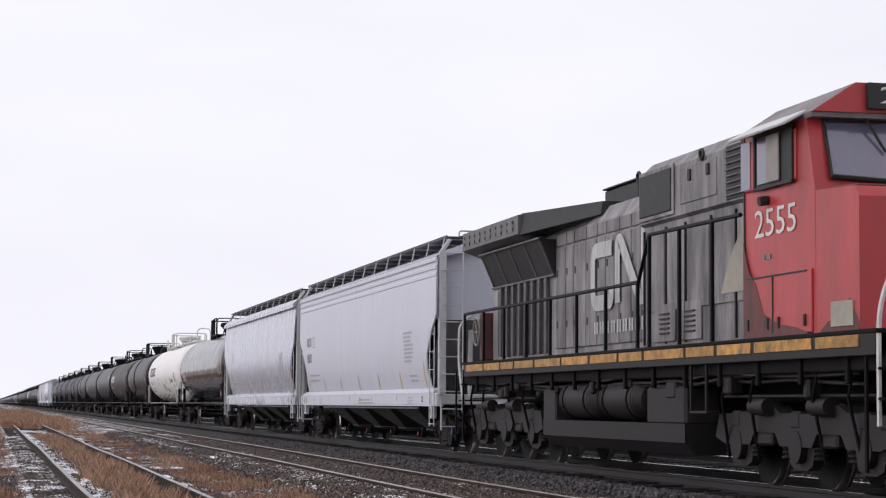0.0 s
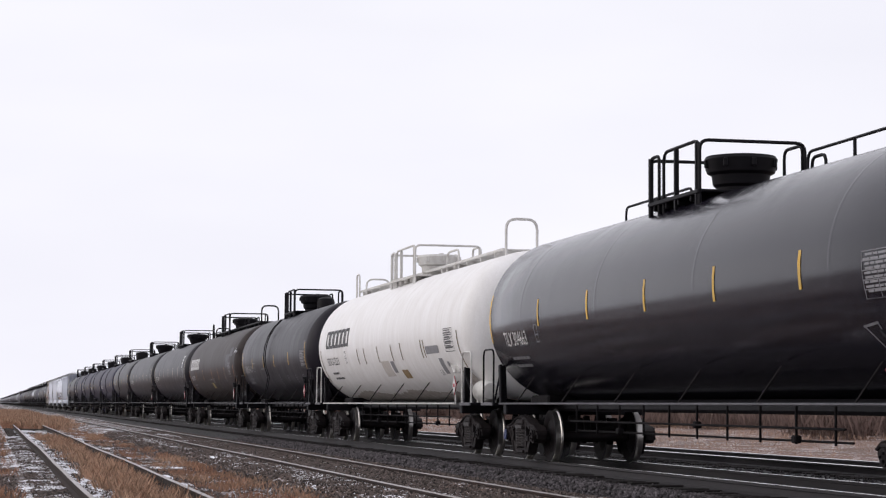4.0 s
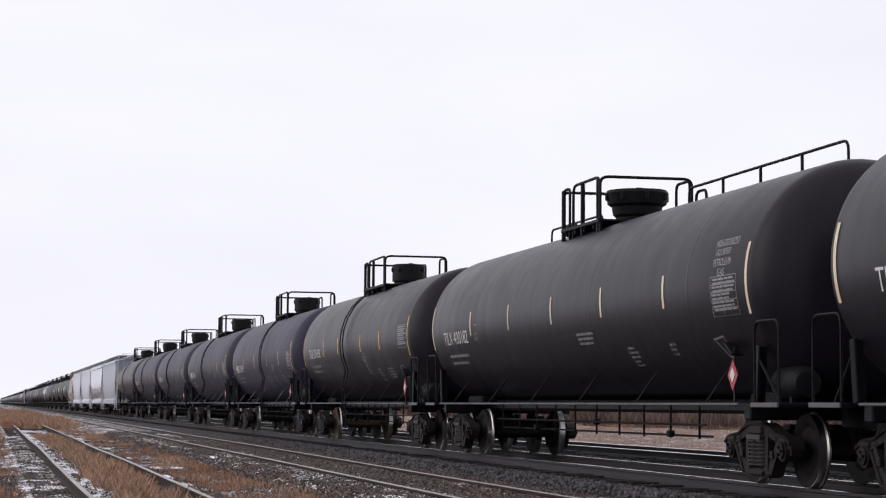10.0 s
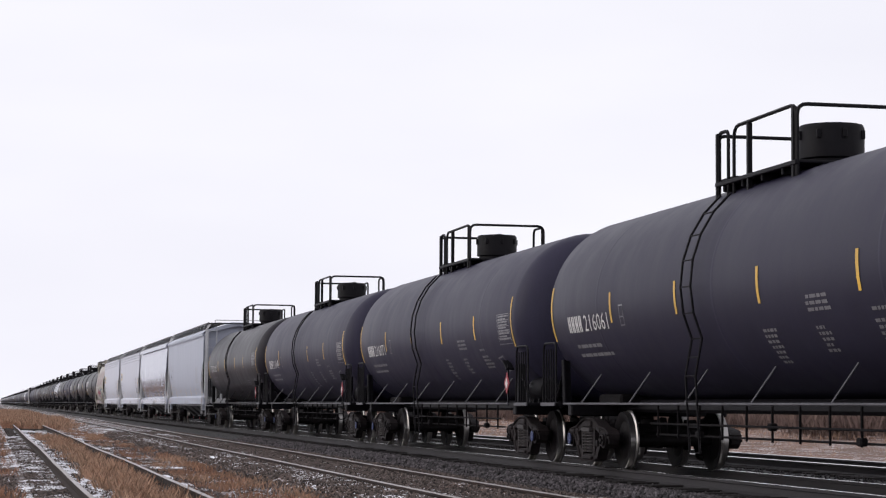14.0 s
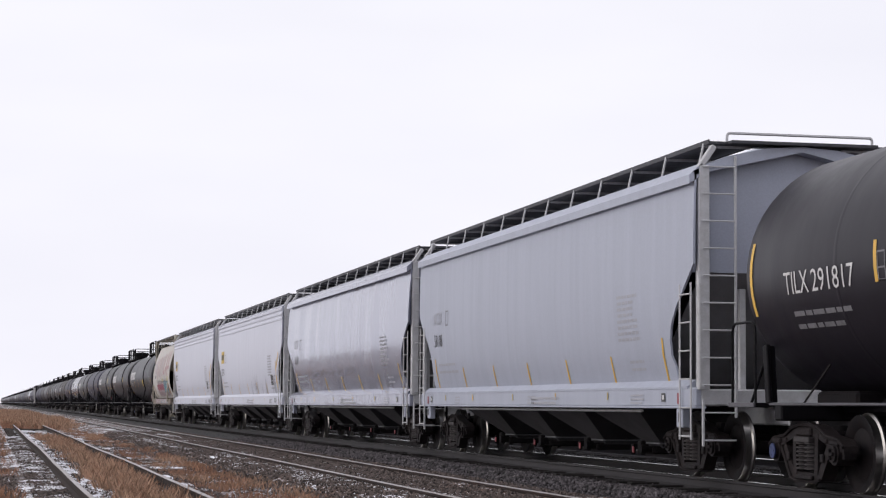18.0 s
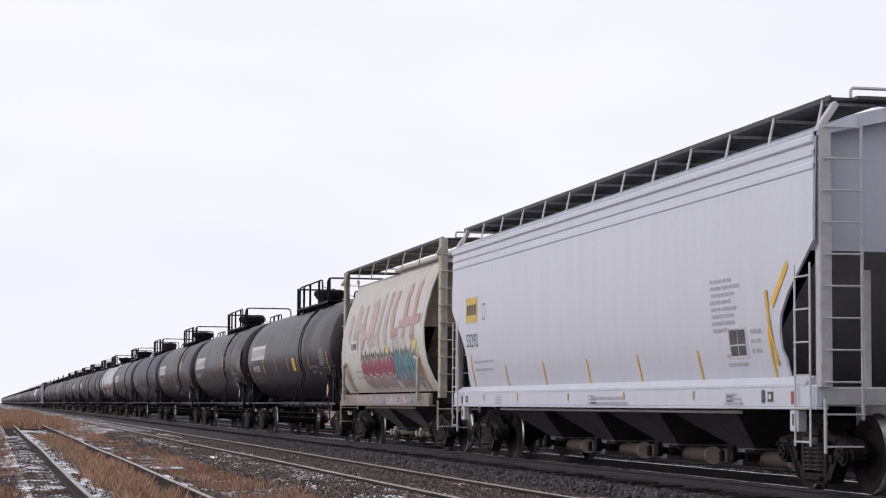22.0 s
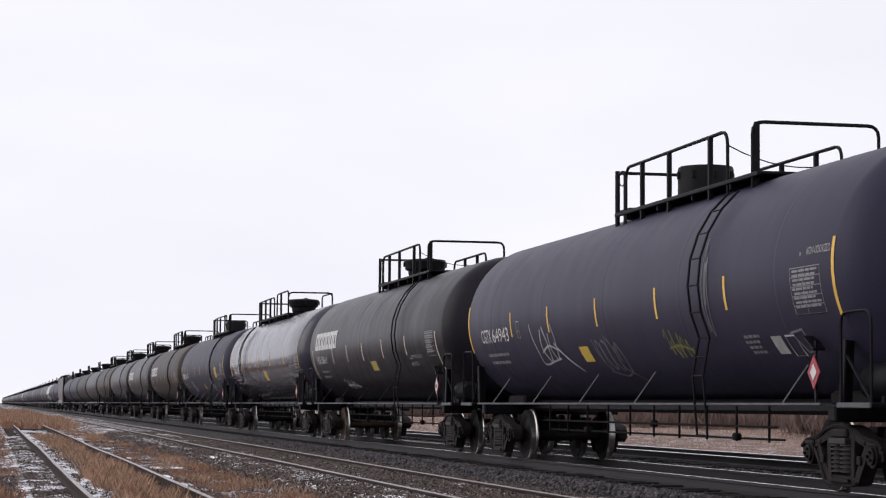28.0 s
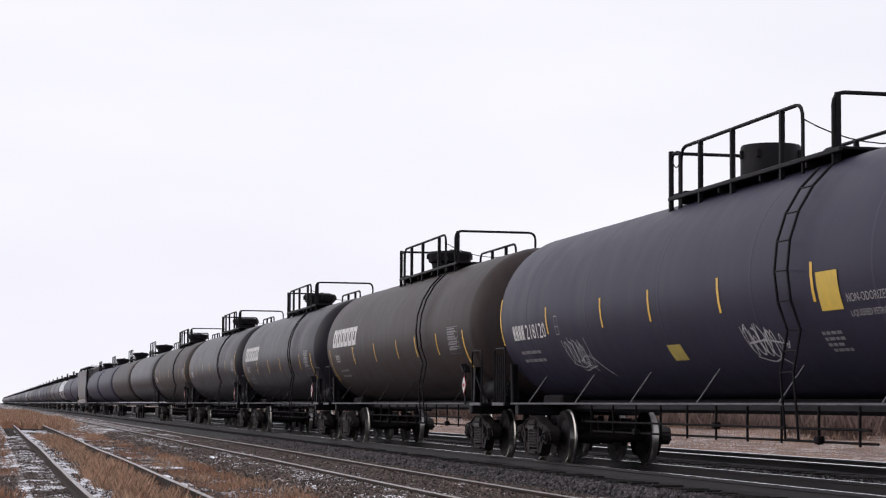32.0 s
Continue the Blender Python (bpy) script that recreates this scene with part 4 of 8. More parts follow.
def tank_car(length, paint, style, rail="blackrail", group="tank cars in the train", label="", rusty=False, stripes="stripe", ladder=0.2, rings=5, number="", mark="",
             emblem=0, seed=1, bars_on=False, plat=0.0, extras=None, tapes=(3.3, 6.2, 9.1, 12.0, 14.9), tape_b=(-0.30, 0.15), ends=(0.05, -0.05), end_b=(-0.5, 0.4),
             num=(1.1, 3.15, -0.42), table=(-1.3, -0.25, -0.42, 0.08), prints=(), words=(), held=True, placard="placard", faded=False, blue=False):
    """One tank car with its shell, decks, trucks, piping, top railings, tape and lettering."""
    car = thing("tank_car", label, "tank car", group)
    half = length / 2 - 1.3
    part("tank", tank_shape(half), paint, car)
    for k in range(rings):
        y = -half + 2 * half * (k + 0.5) / rings
        part("weld_band", stored(("ring", paint), lambda: ring_mesh(TANK_R).mesh("weld_band", paint)), None, car, at=(0, y, TANK_Z))
    for e in (-1, 1):
        end_deck(car, e * length / 2, e, rail, bars_on, paint == "white")
        truck(car, e * (length / 2 - 2.1), rusty and e > 0, blue)
    couplers(car, length / 2 - 0.02)
    # side pipe with braces, brake rods under the car
    reach = half - 0.55
    for x in (-1.46, 1.46):
        s = Shape()
        s.tube([(x, -reach, 1.03), (x, reach, 1.03)], 0.018, 6)
        part("side_pipe", s, "whiterail" if paint == "white" else "sill", car)
    n = 6
    for k in range(n):
        y = -reach * 0.86 + 2 * reach * 0.86 * k / (n - 1)
        if ladder is None or abs(y - ladder) > 0.5:
            part("brace", stored(("brace", rail, paint), lambda: Shape().tube([(-1.46, 0, 1.03), (-1.12, 0, 1.50)], 0.013, 5).mesh("brace", "sill" if paint == "navy" else "frame_iron")), None, car, at=(0, y, 0))
    for z, x in ((0.74, -0.95), (0.58, -0.85)):
        s = Shape()
        s.tube([(x, -reach + 2.6, z), (x, reach - 3.0, z)], 0.016, 6)
        part("brake_rod", s, "iron", car)
    for k in range(10):
        s = Shape()
        y = -reach + 3.0 + (2 * reach - 6.2) * k / 9
        s.box((-0.9, y, 0.80), (0.03, 0.03, 0.52), 0.006)
        if k % 3 == 1:
            s.box((-0.9, y, 0.60 if k % 2 else 0.74), (0.1, 0.14, 0.1), 0.02)
        part("rod_hanger", s, "iron", car)
    s = Shape()
    s.box((0.0, 0, 1.0), (1.1, half * 1.9, 0.2), 0.05)
    part("bottom_casing", s, "blackrail", car)
    s = Shape()
    y = -length / 2 + 1.02
    s.lathe([(0.0, -0.42), (0.16, -0.39), (0.22, -0.28), (0.22, 0.28), (0.16, 0.39), (0.0, 0.42)], "y", c=(-1.0, y + 0.05, 1.28), seg=18)
    s.box((-1.0, y - 0.15, 1.08), (0.3, 0.08, 0.1))
    s.box((-1.0, y + 0.2, 1.08), (0.3, 0.08, 0.1))
    part("air_reservoir", s, "whiterail" if paint == "white" else rail, car)
    top_gear(car, style, rail, plat, paint)
    if ladder is not None:
        part("ladder", side_ladder(ladder, rail, 0.38 if style == "caged" else 0.62), rail, car)
    # tape, lettering and small print on the near flank; places are measured from the rear head seam
    lay = wrap(TANK_R, TANK_Z)
    a0 = -half
    full = 2 * half
    for a in (a0 + ends[0], a0 + full + ends[1]):
        part("tape", patch(lay, a - 0.04, a + 0.04, end_b[0], end_b[1]), stripes, car)
    for a in tapes:
        if a < full - 0.9:
            part("tape", patch(lay, a0 + a - 0.04, a0 + a + 0.04, tape_b[0], tape_b[1]), stripes, car)
    dark = paint == "white"
    ink = "letter_dark" if dark else "letter_dim" if faded else "letter"
    faint = "letter_dark" if dark else "letter_grey"

    def fine(q):
        tagged(q, kind="stuff")

    if emblem:
        for k in range(6):
            part("emblem_block", blocks(lay, a0 + emblem + 0.6 * k, -0.08, 1, 0.53, 0.48, 0.0, stroke=0.22 if dark else 0.33), ink, car, "hollow block of a painted emblem")
    n0, n1, nb = num
    high = 0.21 if emblem else 0.26
    gap = n0 + (n1 - n0) * 0.41
    if mark:
        part("car_mark", letters(mark, lay, a0 + n0, nb, high, (n1 - n0) * 0.36), ink, car)
    else:
        w = (n1 - n0) * 0.37 / 4
        fine(part("car_mark", mark_blocks(lay, a0 + n0, nb, high, w * 0.74, w * 0.26), ink, car))
    if number:
        part("number", letters(number, lay, a0 + gap, nb, high, n1 - gap), ink, car)
    fine(part("small_print", bars(lay, a0 + n0 + 0.1, nb - 0.27, 2, (n1 - n0) * 0.85, 0.06, 0.10, seed + 1, 5), faint, car))
    q = n1 + (0.62 if not emblem else 1.05)
    part("data_frame", joined([patch(lay, a0 + q, a0 + q + 0.2, nb + 0.02 + h, nb + 0.04 + h) for h in (0.0, 0.13, 0.3)] +
                              [patch(lay, a0 + q + h, a0 + q + 0.02 + h, nb + 0.02, nb + 0.34) for h in (0.0, 0.18)]), faint, car)
    # the table of test dates: ruled rows of small print
    t0, t1, b0, b1 = full + table[0], full + table[1], table[2], table[3]
    fine(part("data_panel", bars(lay, a0 + t0 + 0.04, b1 - 0.045, 9, t1 - t0 - 0.06, (b1 - b0) / 20, (b1 - b0) / 22, seed + 2, 4), "letter_table" if not dark else "letter_dark", car))
    part("panel_frame", joined([patch(lay, a0 + t0, a0 + t1, h, h + 0.012, 0.005) for h in [b0 + (b1 - b0) * k / 5 for k in range(6)]] +
                               [patch(lay, a0 + h, a0 + h + 0.014, b0, b1 + 0.012, 0.005) for h in (t0, t0 + 0.42 * (t1 - t0), t1 - 0.014)]), faint, car)
    for k, (a, b, rows, wide) in enumerate(prints):
        fine(part("small_print", bars(lay, a0 + a, b, rows, wide, 0.042, 0.036, seed + 3 + k, 4), faint, car))
    for text, a, b, wide, h in words:
        part("words", letters(text, lay, a0 + a, b, h, wide), ink if h > 0.11 else "letter_dim" if not dark else "letter_dark", car)
    if held:
        # an outlined holder on the shell above the placard
        a, b = a0 + full - 1.75, -0.98
        part("card_holder", joined([stroke_line(lay, [(a, b + 0.22), (a + 0.42, b + 0.26)], 0.03), stroke_line(lay, [(a + 0.04, b + 0.22), (a + 0.24, b - 0.06)], 0.03),
                                    stroke_line(lay, [(a + 0.40, b + 0.26), (a + 0.42, b - 0.04), (a + 0.24, b - 0.06)], 0.03)]), faint, car)
    s = Shape()
    y = -half + 0.9
    zp, xp = 1.40, -1.40
    s.add([(xp, y, zp - 0.20), (xp, y - 0.18, zp), (xp, y, zp + 0.20), (xp, y + 0.18, zp), (xp + 0.012, y, zp - 0.20), (xp + 0.012, y - 0.18, zp),
           (xp + 0.012, y, zp + 0.20), (xp + 0.012, y + 0.18, zp)], [(0, 1, 2, 3), (7, 6, 5, 4), (0, 4, 5, 1), (1, 5, 6, 2), (2, 6, 7, 3), (3, 7, 4, 0)])
    pl = part("placard", s, "placard", car)
    r = 0.86 if placard == "white" else 0.5
    part("placard_field", Shape().prism([(y - 0.18 * r, zp), (y, zp - 0.20 * r), (y + 0.18 * r, zp), (y, zp + 0.20 * r)], "x", xp - 0.006, xp - 0.001), "letter", pl)
    if placard == "white":
        part("placard_print", Shape().box((xp - 0.009, y, zp), (0.004, 0.16, 0.07)), "placard", pl)
    part("placard_holder", Shape().box((xp + 0.03, y, zp - 0.02), (0.02, 0.05, 0.76)).box((xp + 0.06, y + 0.12, zp + 0.34), (0.16, 0.34, 0.03), 0.008, Matrix.Rotation(0.5, 3, "X")), rail, car)
    if extras:
        extras(car, lay, a0)
    return car


# ---- covered hopper cars ----
def hopper_profile(kind):
    """Half cross-section from the sill up: (half width, height)."""
    if kind == "curved":
        return [(1.30, 1.22), (1.37, 1.4), (1.48, 1.75), (1.555, 2.15), (1.585, 2.6), (1.58, 3.1), (1.55, 3.6), (1.50, 4.15)]
    if kind == "barrel":
        return [(1.26, 1.3), (1.42, 1.55), (1.54, 1.9), (1.58, 2.3), (1.57, 2.7), (1.50, 3.1), (1.39, 3.5), (1.25, 3.86), (1.12, 4.14)]
    return [(1.38, 1.22), (1.43, 1.4), (1.50, 1.7), (1.545, 2.1), (1.57, 2.6), (1.57, 3.2), (1.56, 3.7), (1.545, 4.15)]


def edge_back(kind, z, cut):
    """How far the side sheet is cut back from the car's end at height z."""
    if z > 2.83 or not cut:
        return 0.0
    if cut < 0:
        return cut * ((2.83 - z) / 1.35) ** 1.6
    f = min(1.0, (2.83 - z) / 1.0)
    return cut * math.sin(f * math.pi / 2) * (1.0 if z > 1.6 else 0.93)


def buckle(y, z):
    """Shallow dents in a thin curved side sheet."""
    return 0.012 * noise.noise(Vector((y * 0.9, z * 0.35, 2.0))) + 0.010 * math.exp(-((y + 4.6) / 0.22) ** 2) * math.exp(-((z - 3.1) / 0.5) ** 2) + 0.008 * math.exp(-((y - 3.2) / 0.2) ** 2) * math.exp(-((z - 2.9) / 0.4) ** 2)


def hopper_side(kind, half, e, cut, n=14):
    n = 84 if kind == "curved" else n
    prof = hopper_profile(kind)
    fine = []
    for (w0, z0), (w1, z1) in zip(prof, prof[1:]):
        fine += [(w0 + (w1 - w0) * t, z0 + (z1 - z0) * t) for t in (0.0, 0.5)]
    fine.append(prof[-1])
    rows = []
    for w, z in fine:
        h = half - edge_back(kind, z, cut)
        rows.append([(e * (w + (buckle(-h + 2 * h * k / n, z) if kind == "curved" else 0.0)), -h + 2 * h * k / n, z) for k in range(n + 1)])
    s = Shape()
    s.sheet(rows)
    inner = [[(e * (abs(p[0]) - 0.03), p[1], p[2]) for p in row] for row in rows]
    s.sheet(inner)
    for a, b in ((0, 0), (-1, -1)):
        s.sheet([[r[a] for r in rows], [r[a] for r in inner]])
    return s


def rungs(s, x0, x1, y0, y1, z0, z1, n, r=0.016):
    for k in range(n):
        z = z0 + (z1 - z0) * k / (n - 1)
        s.tube([(x0, y0, z), (x1, y1, z)], r, 5)
    return s


def hopper_car(length, kind, paint, rail="greyrail", label="", group="covered hopper cars in the train", cut=1.1, bays=4, seed=3,
               chord="step", number="", mark="", blue=False, under=None, extras=None, tape="stripe", rusty=False, drawn=0.0, signed=False):
    """A covered hopper: curved sides, roof with running boards, end cages with ladders, bays with outlet gates, trucks."""
    car = thing("hopper_car", label, "hopper car", group)
    half = length / 2 - 0.6 - drawn
    under = under or "hopper_under"
    prof = hopper_profile(kind)
    ew, ez = prof[-1]
    cage = half
    reach = {"barrel": 1.2, "curved": 1.27}.get(kind, 1.34)
    inset = 0.95 if kind == "barrel" else 0.0
    half = half - inset
    for e in (-1, 1):
        part("side_sheet", hopper_side(kind, half, e, cut), paint, car)
        s = Shape()
        long = 2 * cage - (1.0 if kind == "barrel" else 0.1)
        s.box((e * 1.48, 0, 1.12), (0.10, long, 0.26), 0.02)
        s.box((e * 1.45, 0, 0.985), (0.16, long, 0.03), 0.006)
        if kind != "barrel":
            s.prism([(e * 1.36, 1.36), (e * 1.41, 1.36), (e * 1.535, 1.265), (e * 1.535, 1.235), (e * 1.36, 1.235)], "y", -cage + 0.35, cage - 0.35)
        part("side_sill", s, paint if kind != "barrel" else "cream_rust", car)
        if chord == "step":
            for k in range(3):
                z = ez - 0.02 - 0.155 * k
                part("roof_rib", Shape().box((e * (1.545 + (0.012 if k == 0 else 0.0)), 0, z - 0.07), (0.06, 2 * half, 0.10), 0.02), paint, car)
        elif chord == "heavy":
            s = Shape()
            s.prism([(e * 1.40, ez - 0.04), (e * 1.62, ez - 0.18), (e * 1.62, ez - 0.06), (e * 1.44, ez + 0.10)], "y", -half, half)
            part("top_chord", s, paint, car)
    # roof
    s = Shape()
    if kind == "barrel":
        roof = [(-ew - 0.05, ez - 0.02), (-0.6, ez + 0.16), (0, ez + 0.22), (0.6, ez + 0.16), (ew + 0.05, ez - 0.02), (ew, ez - 0.06), (0, ez + 0.12), (-ew, ez - 0.06)]
    else:
        roof = [(-ew - 0.02, ez - 0.01), (-1.1, ez + 0.2), (-0.5, ez + 0.33), (0, ez + 0.36), (0.5, ez + 0.33), (1.1, ez + 0.2), (ew + 0.02, ez - 0.01), (ew, ez - 0.06), (0, ez + 0.29), (-ew, ez - 0.06)]
    s.prism(roof, "y", -half, half)
    part("roof", s, paint, car)
    n = max(5, int(half / 1.25))
    s = Shape()
    s.box((0, 0, ez + 0.40), (0.62, 2 * half - 1.2, 0.12), 0.03)
    part("hatch_cover", s, paint, car)
    # running boards with their stands
    zt = 4.56
    for e in (-1, 1):
        s = Shape()
        s.box((e * 0.98, 0, zt - 0.02), (0.68, 2 * cage - 0.1, 0.03))
        board = part("running_board", s, "grate", car)
        for q in (-0.35, 0.35):
            part("board_edge", Shape().box((e * 0.98 + q, 0, zt - 0.015), (0.02, 2 * cage - 0.06, 0.06)), "grate", board)
        m = int(half * 2 / 1.5)
        for k in range(m + 1):
            y = -cage + 0.25 + (2 * cage - 0.5) * k / m
            part("board_stand", stored(("stand", rail, e, ez), lambda: Shape().box((e * 1.37, 0, (ez + zt) / 2), (0.025, 0.045, zt - ez + 0.05), 0.006, Matrix.Rotation(-0.22 * e, 3, "Y")).box((e * 0.98, 0, zt - 0.055), (0.64, 0.035, 0.035)).mesh("board_stand", rail)), None, car, at=(0, y, 0))
    for e in (-1, 1):
        ye = e * half
        # end sheet above, slope sheet below
        s = Shape()
        top = [(-w, z) for w, z in prof if z > 2.3] + [(w, z) for w, z in prof if z > 2.3][::-1] if kind == "barrel" else [(-ew, ez - 0.03), (-1.1, ez + 0.18), (0, ez + 0.33), (1.1, ez + 0.18), (ew, ez - 0.03), (1.50, 2.80), (-1.50, 2.80)]
        s.prism(top, "y", ye - e * 0.30, ye - e * 0.26)
        part("end_sheet", s, under if kind == "barrel" else paint, car)
        s = Shape()
        s.prism([(ye - e * 0.28, 2.84), (ye - e * 0.32, 2.80), (ye - e * 2.9, 1.0), (ye - e * 2.8, 1.0)], "x", -reach, reach)
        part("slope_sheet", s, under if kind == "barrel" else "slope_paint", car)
        ye = e * cage
        s = Shape()
        s.box((0, ye - e * 0.45, 1.12), (2.1 if kind == "barrel" else 2.9, 0.8, 0.22), 0.02)
        s.box((0, ye - e * 0.9, 0.9), (0.5, 1.9, 0.3), 0.02)
        for x in (-0.7, 0.7):
            s.box((x, ye - e * 0.5, 1.85), (0.09, 0.09, 1.5), 0.01)
        part("end_sill", s, rail if kind != "barrel" else "iron", car)
        for q in (-1, 1):
            s = Shape()
            if kind == "barrel":
                s.box((q * 1.36, ye - e * 0.10, 2.85), (0.07, 0.22, 3.4), 0.012)
                s.box((q * 1.31, ye - e * 0.02, 2.85), (0.15, 0.03, 3.4), 0.006)
            else:
                s.box((q * 1.46, ye - e * 0.06, 2.72), (0.07, 0.12, 3.0), 0.012)
                s.box((q * 1.41, ye - e * 0.005, 2.72), (0.14, 0.02, 3.0), 0.005)
            s.box((q * 1.36, ye - e * 0.05, 4.34), (0.08, 0.10, 0.36), 0.012, Matrix.Rotation(-0.6 * q, 3, "Y"))
            part("corner_post", s, rail, car)
            s = Shape()
            s.box((q * 0.98, ye + e * 0.02, 2.6), (0.035, 0.035, 3.5), 0.008)
            rungs(s, q * 1.44, q * 0.98, ye + e * 0.03, ye + e * 0.03, 0.55, 4.2, 11, 0.012)
            s.box((q * 1.44, ye + e * 0.02, 0.78), (0.035, 0.035, 0.62), 0.008)
            part("end_ladder", s, rail, car)
            if kind == "barrel":
                continue
            s = Shape()
            yl = ye - e * 0.55
            for yy in (yl, ye - e * 0.10):
                s.box((q * 1.57, yy, 1.6), (0.022, 0.03, 2.1), 0.006)
            rungs(s, q * 1.58, q * 1.58, yl, ye - e * 0.10, 0.6, 2.5, 6, 0.012)
            part("side_ladder", s, rail, car)
        s = Shape()
        s.tube(rounded([(-1.05, ye - e * 0.1, zt), (-1.05, ye - e * 0.1, zt + 0.12), (1.05, ye - e * 0.1, zt + 0.12), (1.05, ye - e * 0.1, zt)], 0.05), 0.02, 5)
        part("grab_iron", s, rail, car)
        s = Shape()
        s.box((0, ye - e * 0.15, zt - 0.02), (2.1, 0.5, 0.04))
        part("end_board", s, "grate", car)
        truck(car, e * (length / 2 - 2.0), rusty and e > 0, blue)
    couplers(car, length / 2 - 0.02)
    # bays with outlet gates
    span = 2 * cage - 6.0
    w = span / bays
    for k in range(bays):
        y = -span / 2 + w * (k + 0.5)
        s = Shape()
        a, b = w * 0.5 - 0.02, 0.34
        v = []
        for (hy, hx, z) in ((a, 1.44, 1.06), (b, 0.62, 0.42), (b, 0.60, 0.36)):
            v += [(-hx, y - hy, z), (hx, y - hy, z), (hx, y + hy, z), (-hx, y + hy, z)]
        fcs = [(3, 2, 1, 0), (8, 9, 10, 11)]
        for r in (0, 4):
            fcs += [(r + i, r + (i + 1) % 4, r + 4 + (i + 1) % 4, r + 4 + i) for i in range(4)]
        s.add(v, fcs)
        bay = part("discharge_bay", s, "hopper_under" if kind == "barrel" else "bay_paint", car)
        part("outlet_angle", Shape().box((0, y, 0.43), (1.36, 0.80, 0.025), 0.006), "gusset", bay)
        s = Shape()
        s.box((0, y, 0.32), (1.5, 0.62, 0.10), 0.02)
        s.cyl((-0.85, y - 0.2, 0.34), (0.85, y - 0.2, 0.34), 0.05, 8)
        s.box((-0.8, y + 0.1, 0.36), (0.08, 0.2, 0.22), 0.02)
        s.cyl((-0.92, y - 0.2, 0.34), (-0.85, y - 0.2, 0.34), 0.075, 8)
        s.box((-0.88, y + 0.28, 0.33), (0.06, 0.10, 0.16), 0.02)
        part("outlet_gate", s, "iron" if kind != "barrel" else rail, bay)
        if signed:
            part("outlet_boot", Shape().prism([(y - 0.26, 0.43), (y + 0.26, 0.43), (y + 0.15, 0.22), (y - 0.15, 0.22)], "x", -0.75, 0.75), "gusset", bay)
            pipe = part("discharge_pipe", Shape().cyl((-0.45, y - w * 0.42, 0.30), (-0.45, y + w * 0.42, 0.30), 0.11, 12), "brown_pipe", bay)
            part("pipe_cap", Shape().cyl((-0.45, y - w * 0.42 - 0.03, 0.30), (-0.45, y - w * 0.42, 0.30), 0.13, 14), "pink_cap", pipe)
        elif kind != "barrel":
            part("gate_tag", Shape().box((-0.93, y + 0.12, 0.33), (0.02, 0.07, 0.09), 0.006), "red_tag", bay, "red painted gate end")
    s = Shape()
    s.box((0, 0, 0.9), (0.36, 2 * cage - 3, 0.3), 0.02)
    part("centre_sill", s, "iron", car)
    s = Shape()
    s.tube([(-1.30, -span / 2, 0.93), (-1.30, span / 2, 0.93)], 0.022, 6)
    part("train_pipe", s, rail, car)
    # lettering and tape on the near side
    def width_at(z):
        for (w0, z0), (w1, z1) in zip(prof, prof[1:]):
            if z <= z1:
                return -(w0 + (w1 - w0) * max(0, (z - z0)) / (z1 - z0))
        return -ew
    lay = flat_side(width_at)
    if kind == "curved":
        def lay(a, b, lift):
            return (width_at(b) - buckle(-a, b) - lift - 0.004, -a, b)
    a0 = -half
    m = int(2 * half / 2.9)
    for k in range(m + 1):
        edge = 0.75 if cut <= 0 else cut + 0.35
        a = a0 + edge + (2 * half - 2 * edge) * k / m
        part("tape", patch(lay, a, a + 0.07, 1.34, 1.95 if k in (0, m) else 1.74, 0.008), tape, car)
    if mark:
        part("car_mark", letters(mark, lay, a0 + 1.5, 2.66, 0.26, 0.78), "letter_dark" if paint == "hopper" else "print_pale", car)
    if number:
        part("number", letters(number, lay, a0 + (1.25 if signed else 1.5), 2.12 if signed else 2.2, 0.26, 0.95 if signed else 0.75), "letter_dark", car)
    tagged(part("small_print", bars(lay, a0 + 1.75, 1.80, 2, 2.0, 0.05, 0.10, seed + 1, 7), "print_pale", car), kind="stuff")
    part("data_frame", joined([patch(lay, a0 + 2.6, a0 + 2.85, q, q + 0.025) for q in (2.62, 2.9)] +
                              [patch(lay, a0 + q, a0 + q + 0.02, 2.62, 2.92) for q in (2.6, 2.83)]), "letter_grey", car)
    tagged(part("data_panel", bars(lay, -a0 - 3.45, 2.58, 8, 1.1, 0.045, 0.045, seed + 2, 5), "print_pale", car), kind="stuff")
    tagged(part("small_print", bars(lay, -a0 - 3.0, 1.62, 2, 0.9, 0.04, 0.07, seed + 3), "print_pale", car), kind="stuff")
    sl = flat_side(-1.537)
    if kind != "barrel":
        for k, a in enumerate((-0.72, -0.45, -0.1, 0.22, 0.55)):
            part("sill_tick", patch(sl, a * half, a * half + 0.06, 1.09, 1.2, 0.003), "stripe" if k % 2 else "notice_yellow", car)
        for a in (-0.88, 0.84):
            part("sill_tag", patch(sl, a * half, a * half + 0.16, 1.06, 1.18, 0.003), "letter_dark", car)
            part("tag_window", patch(sl, a * half + 0.04, a * half + 0.12, 1.09, 1.15, 0.006), "letter", car)
        for a in (half - 0.75, -half + 0.75):
            part("red_tag", patch(sl, a, a + 0.1, 1.03, 1.18, 0.003), "red_tag", car)
            pad = part("jacking_pad", Shape().box((-1.45, -a, 0.84), (0.12, 0.24, 0.26), 0.015), paint, car)
            part("pad_hole", Shape().box((-1.512, -a, 0.85), (0.006, 0.07, 0.14)), "letter_dark", pad)
        for q, wide in ((-0.62, 0.5), (0.02, 0.6), (0.68, 0.7)):
            tagged(part("sill_print", bars(sl, q * half, 1.14, 3, wide, 0.025, 0.03, seed + 9, 3), "print_pale", car), kind="stuff")
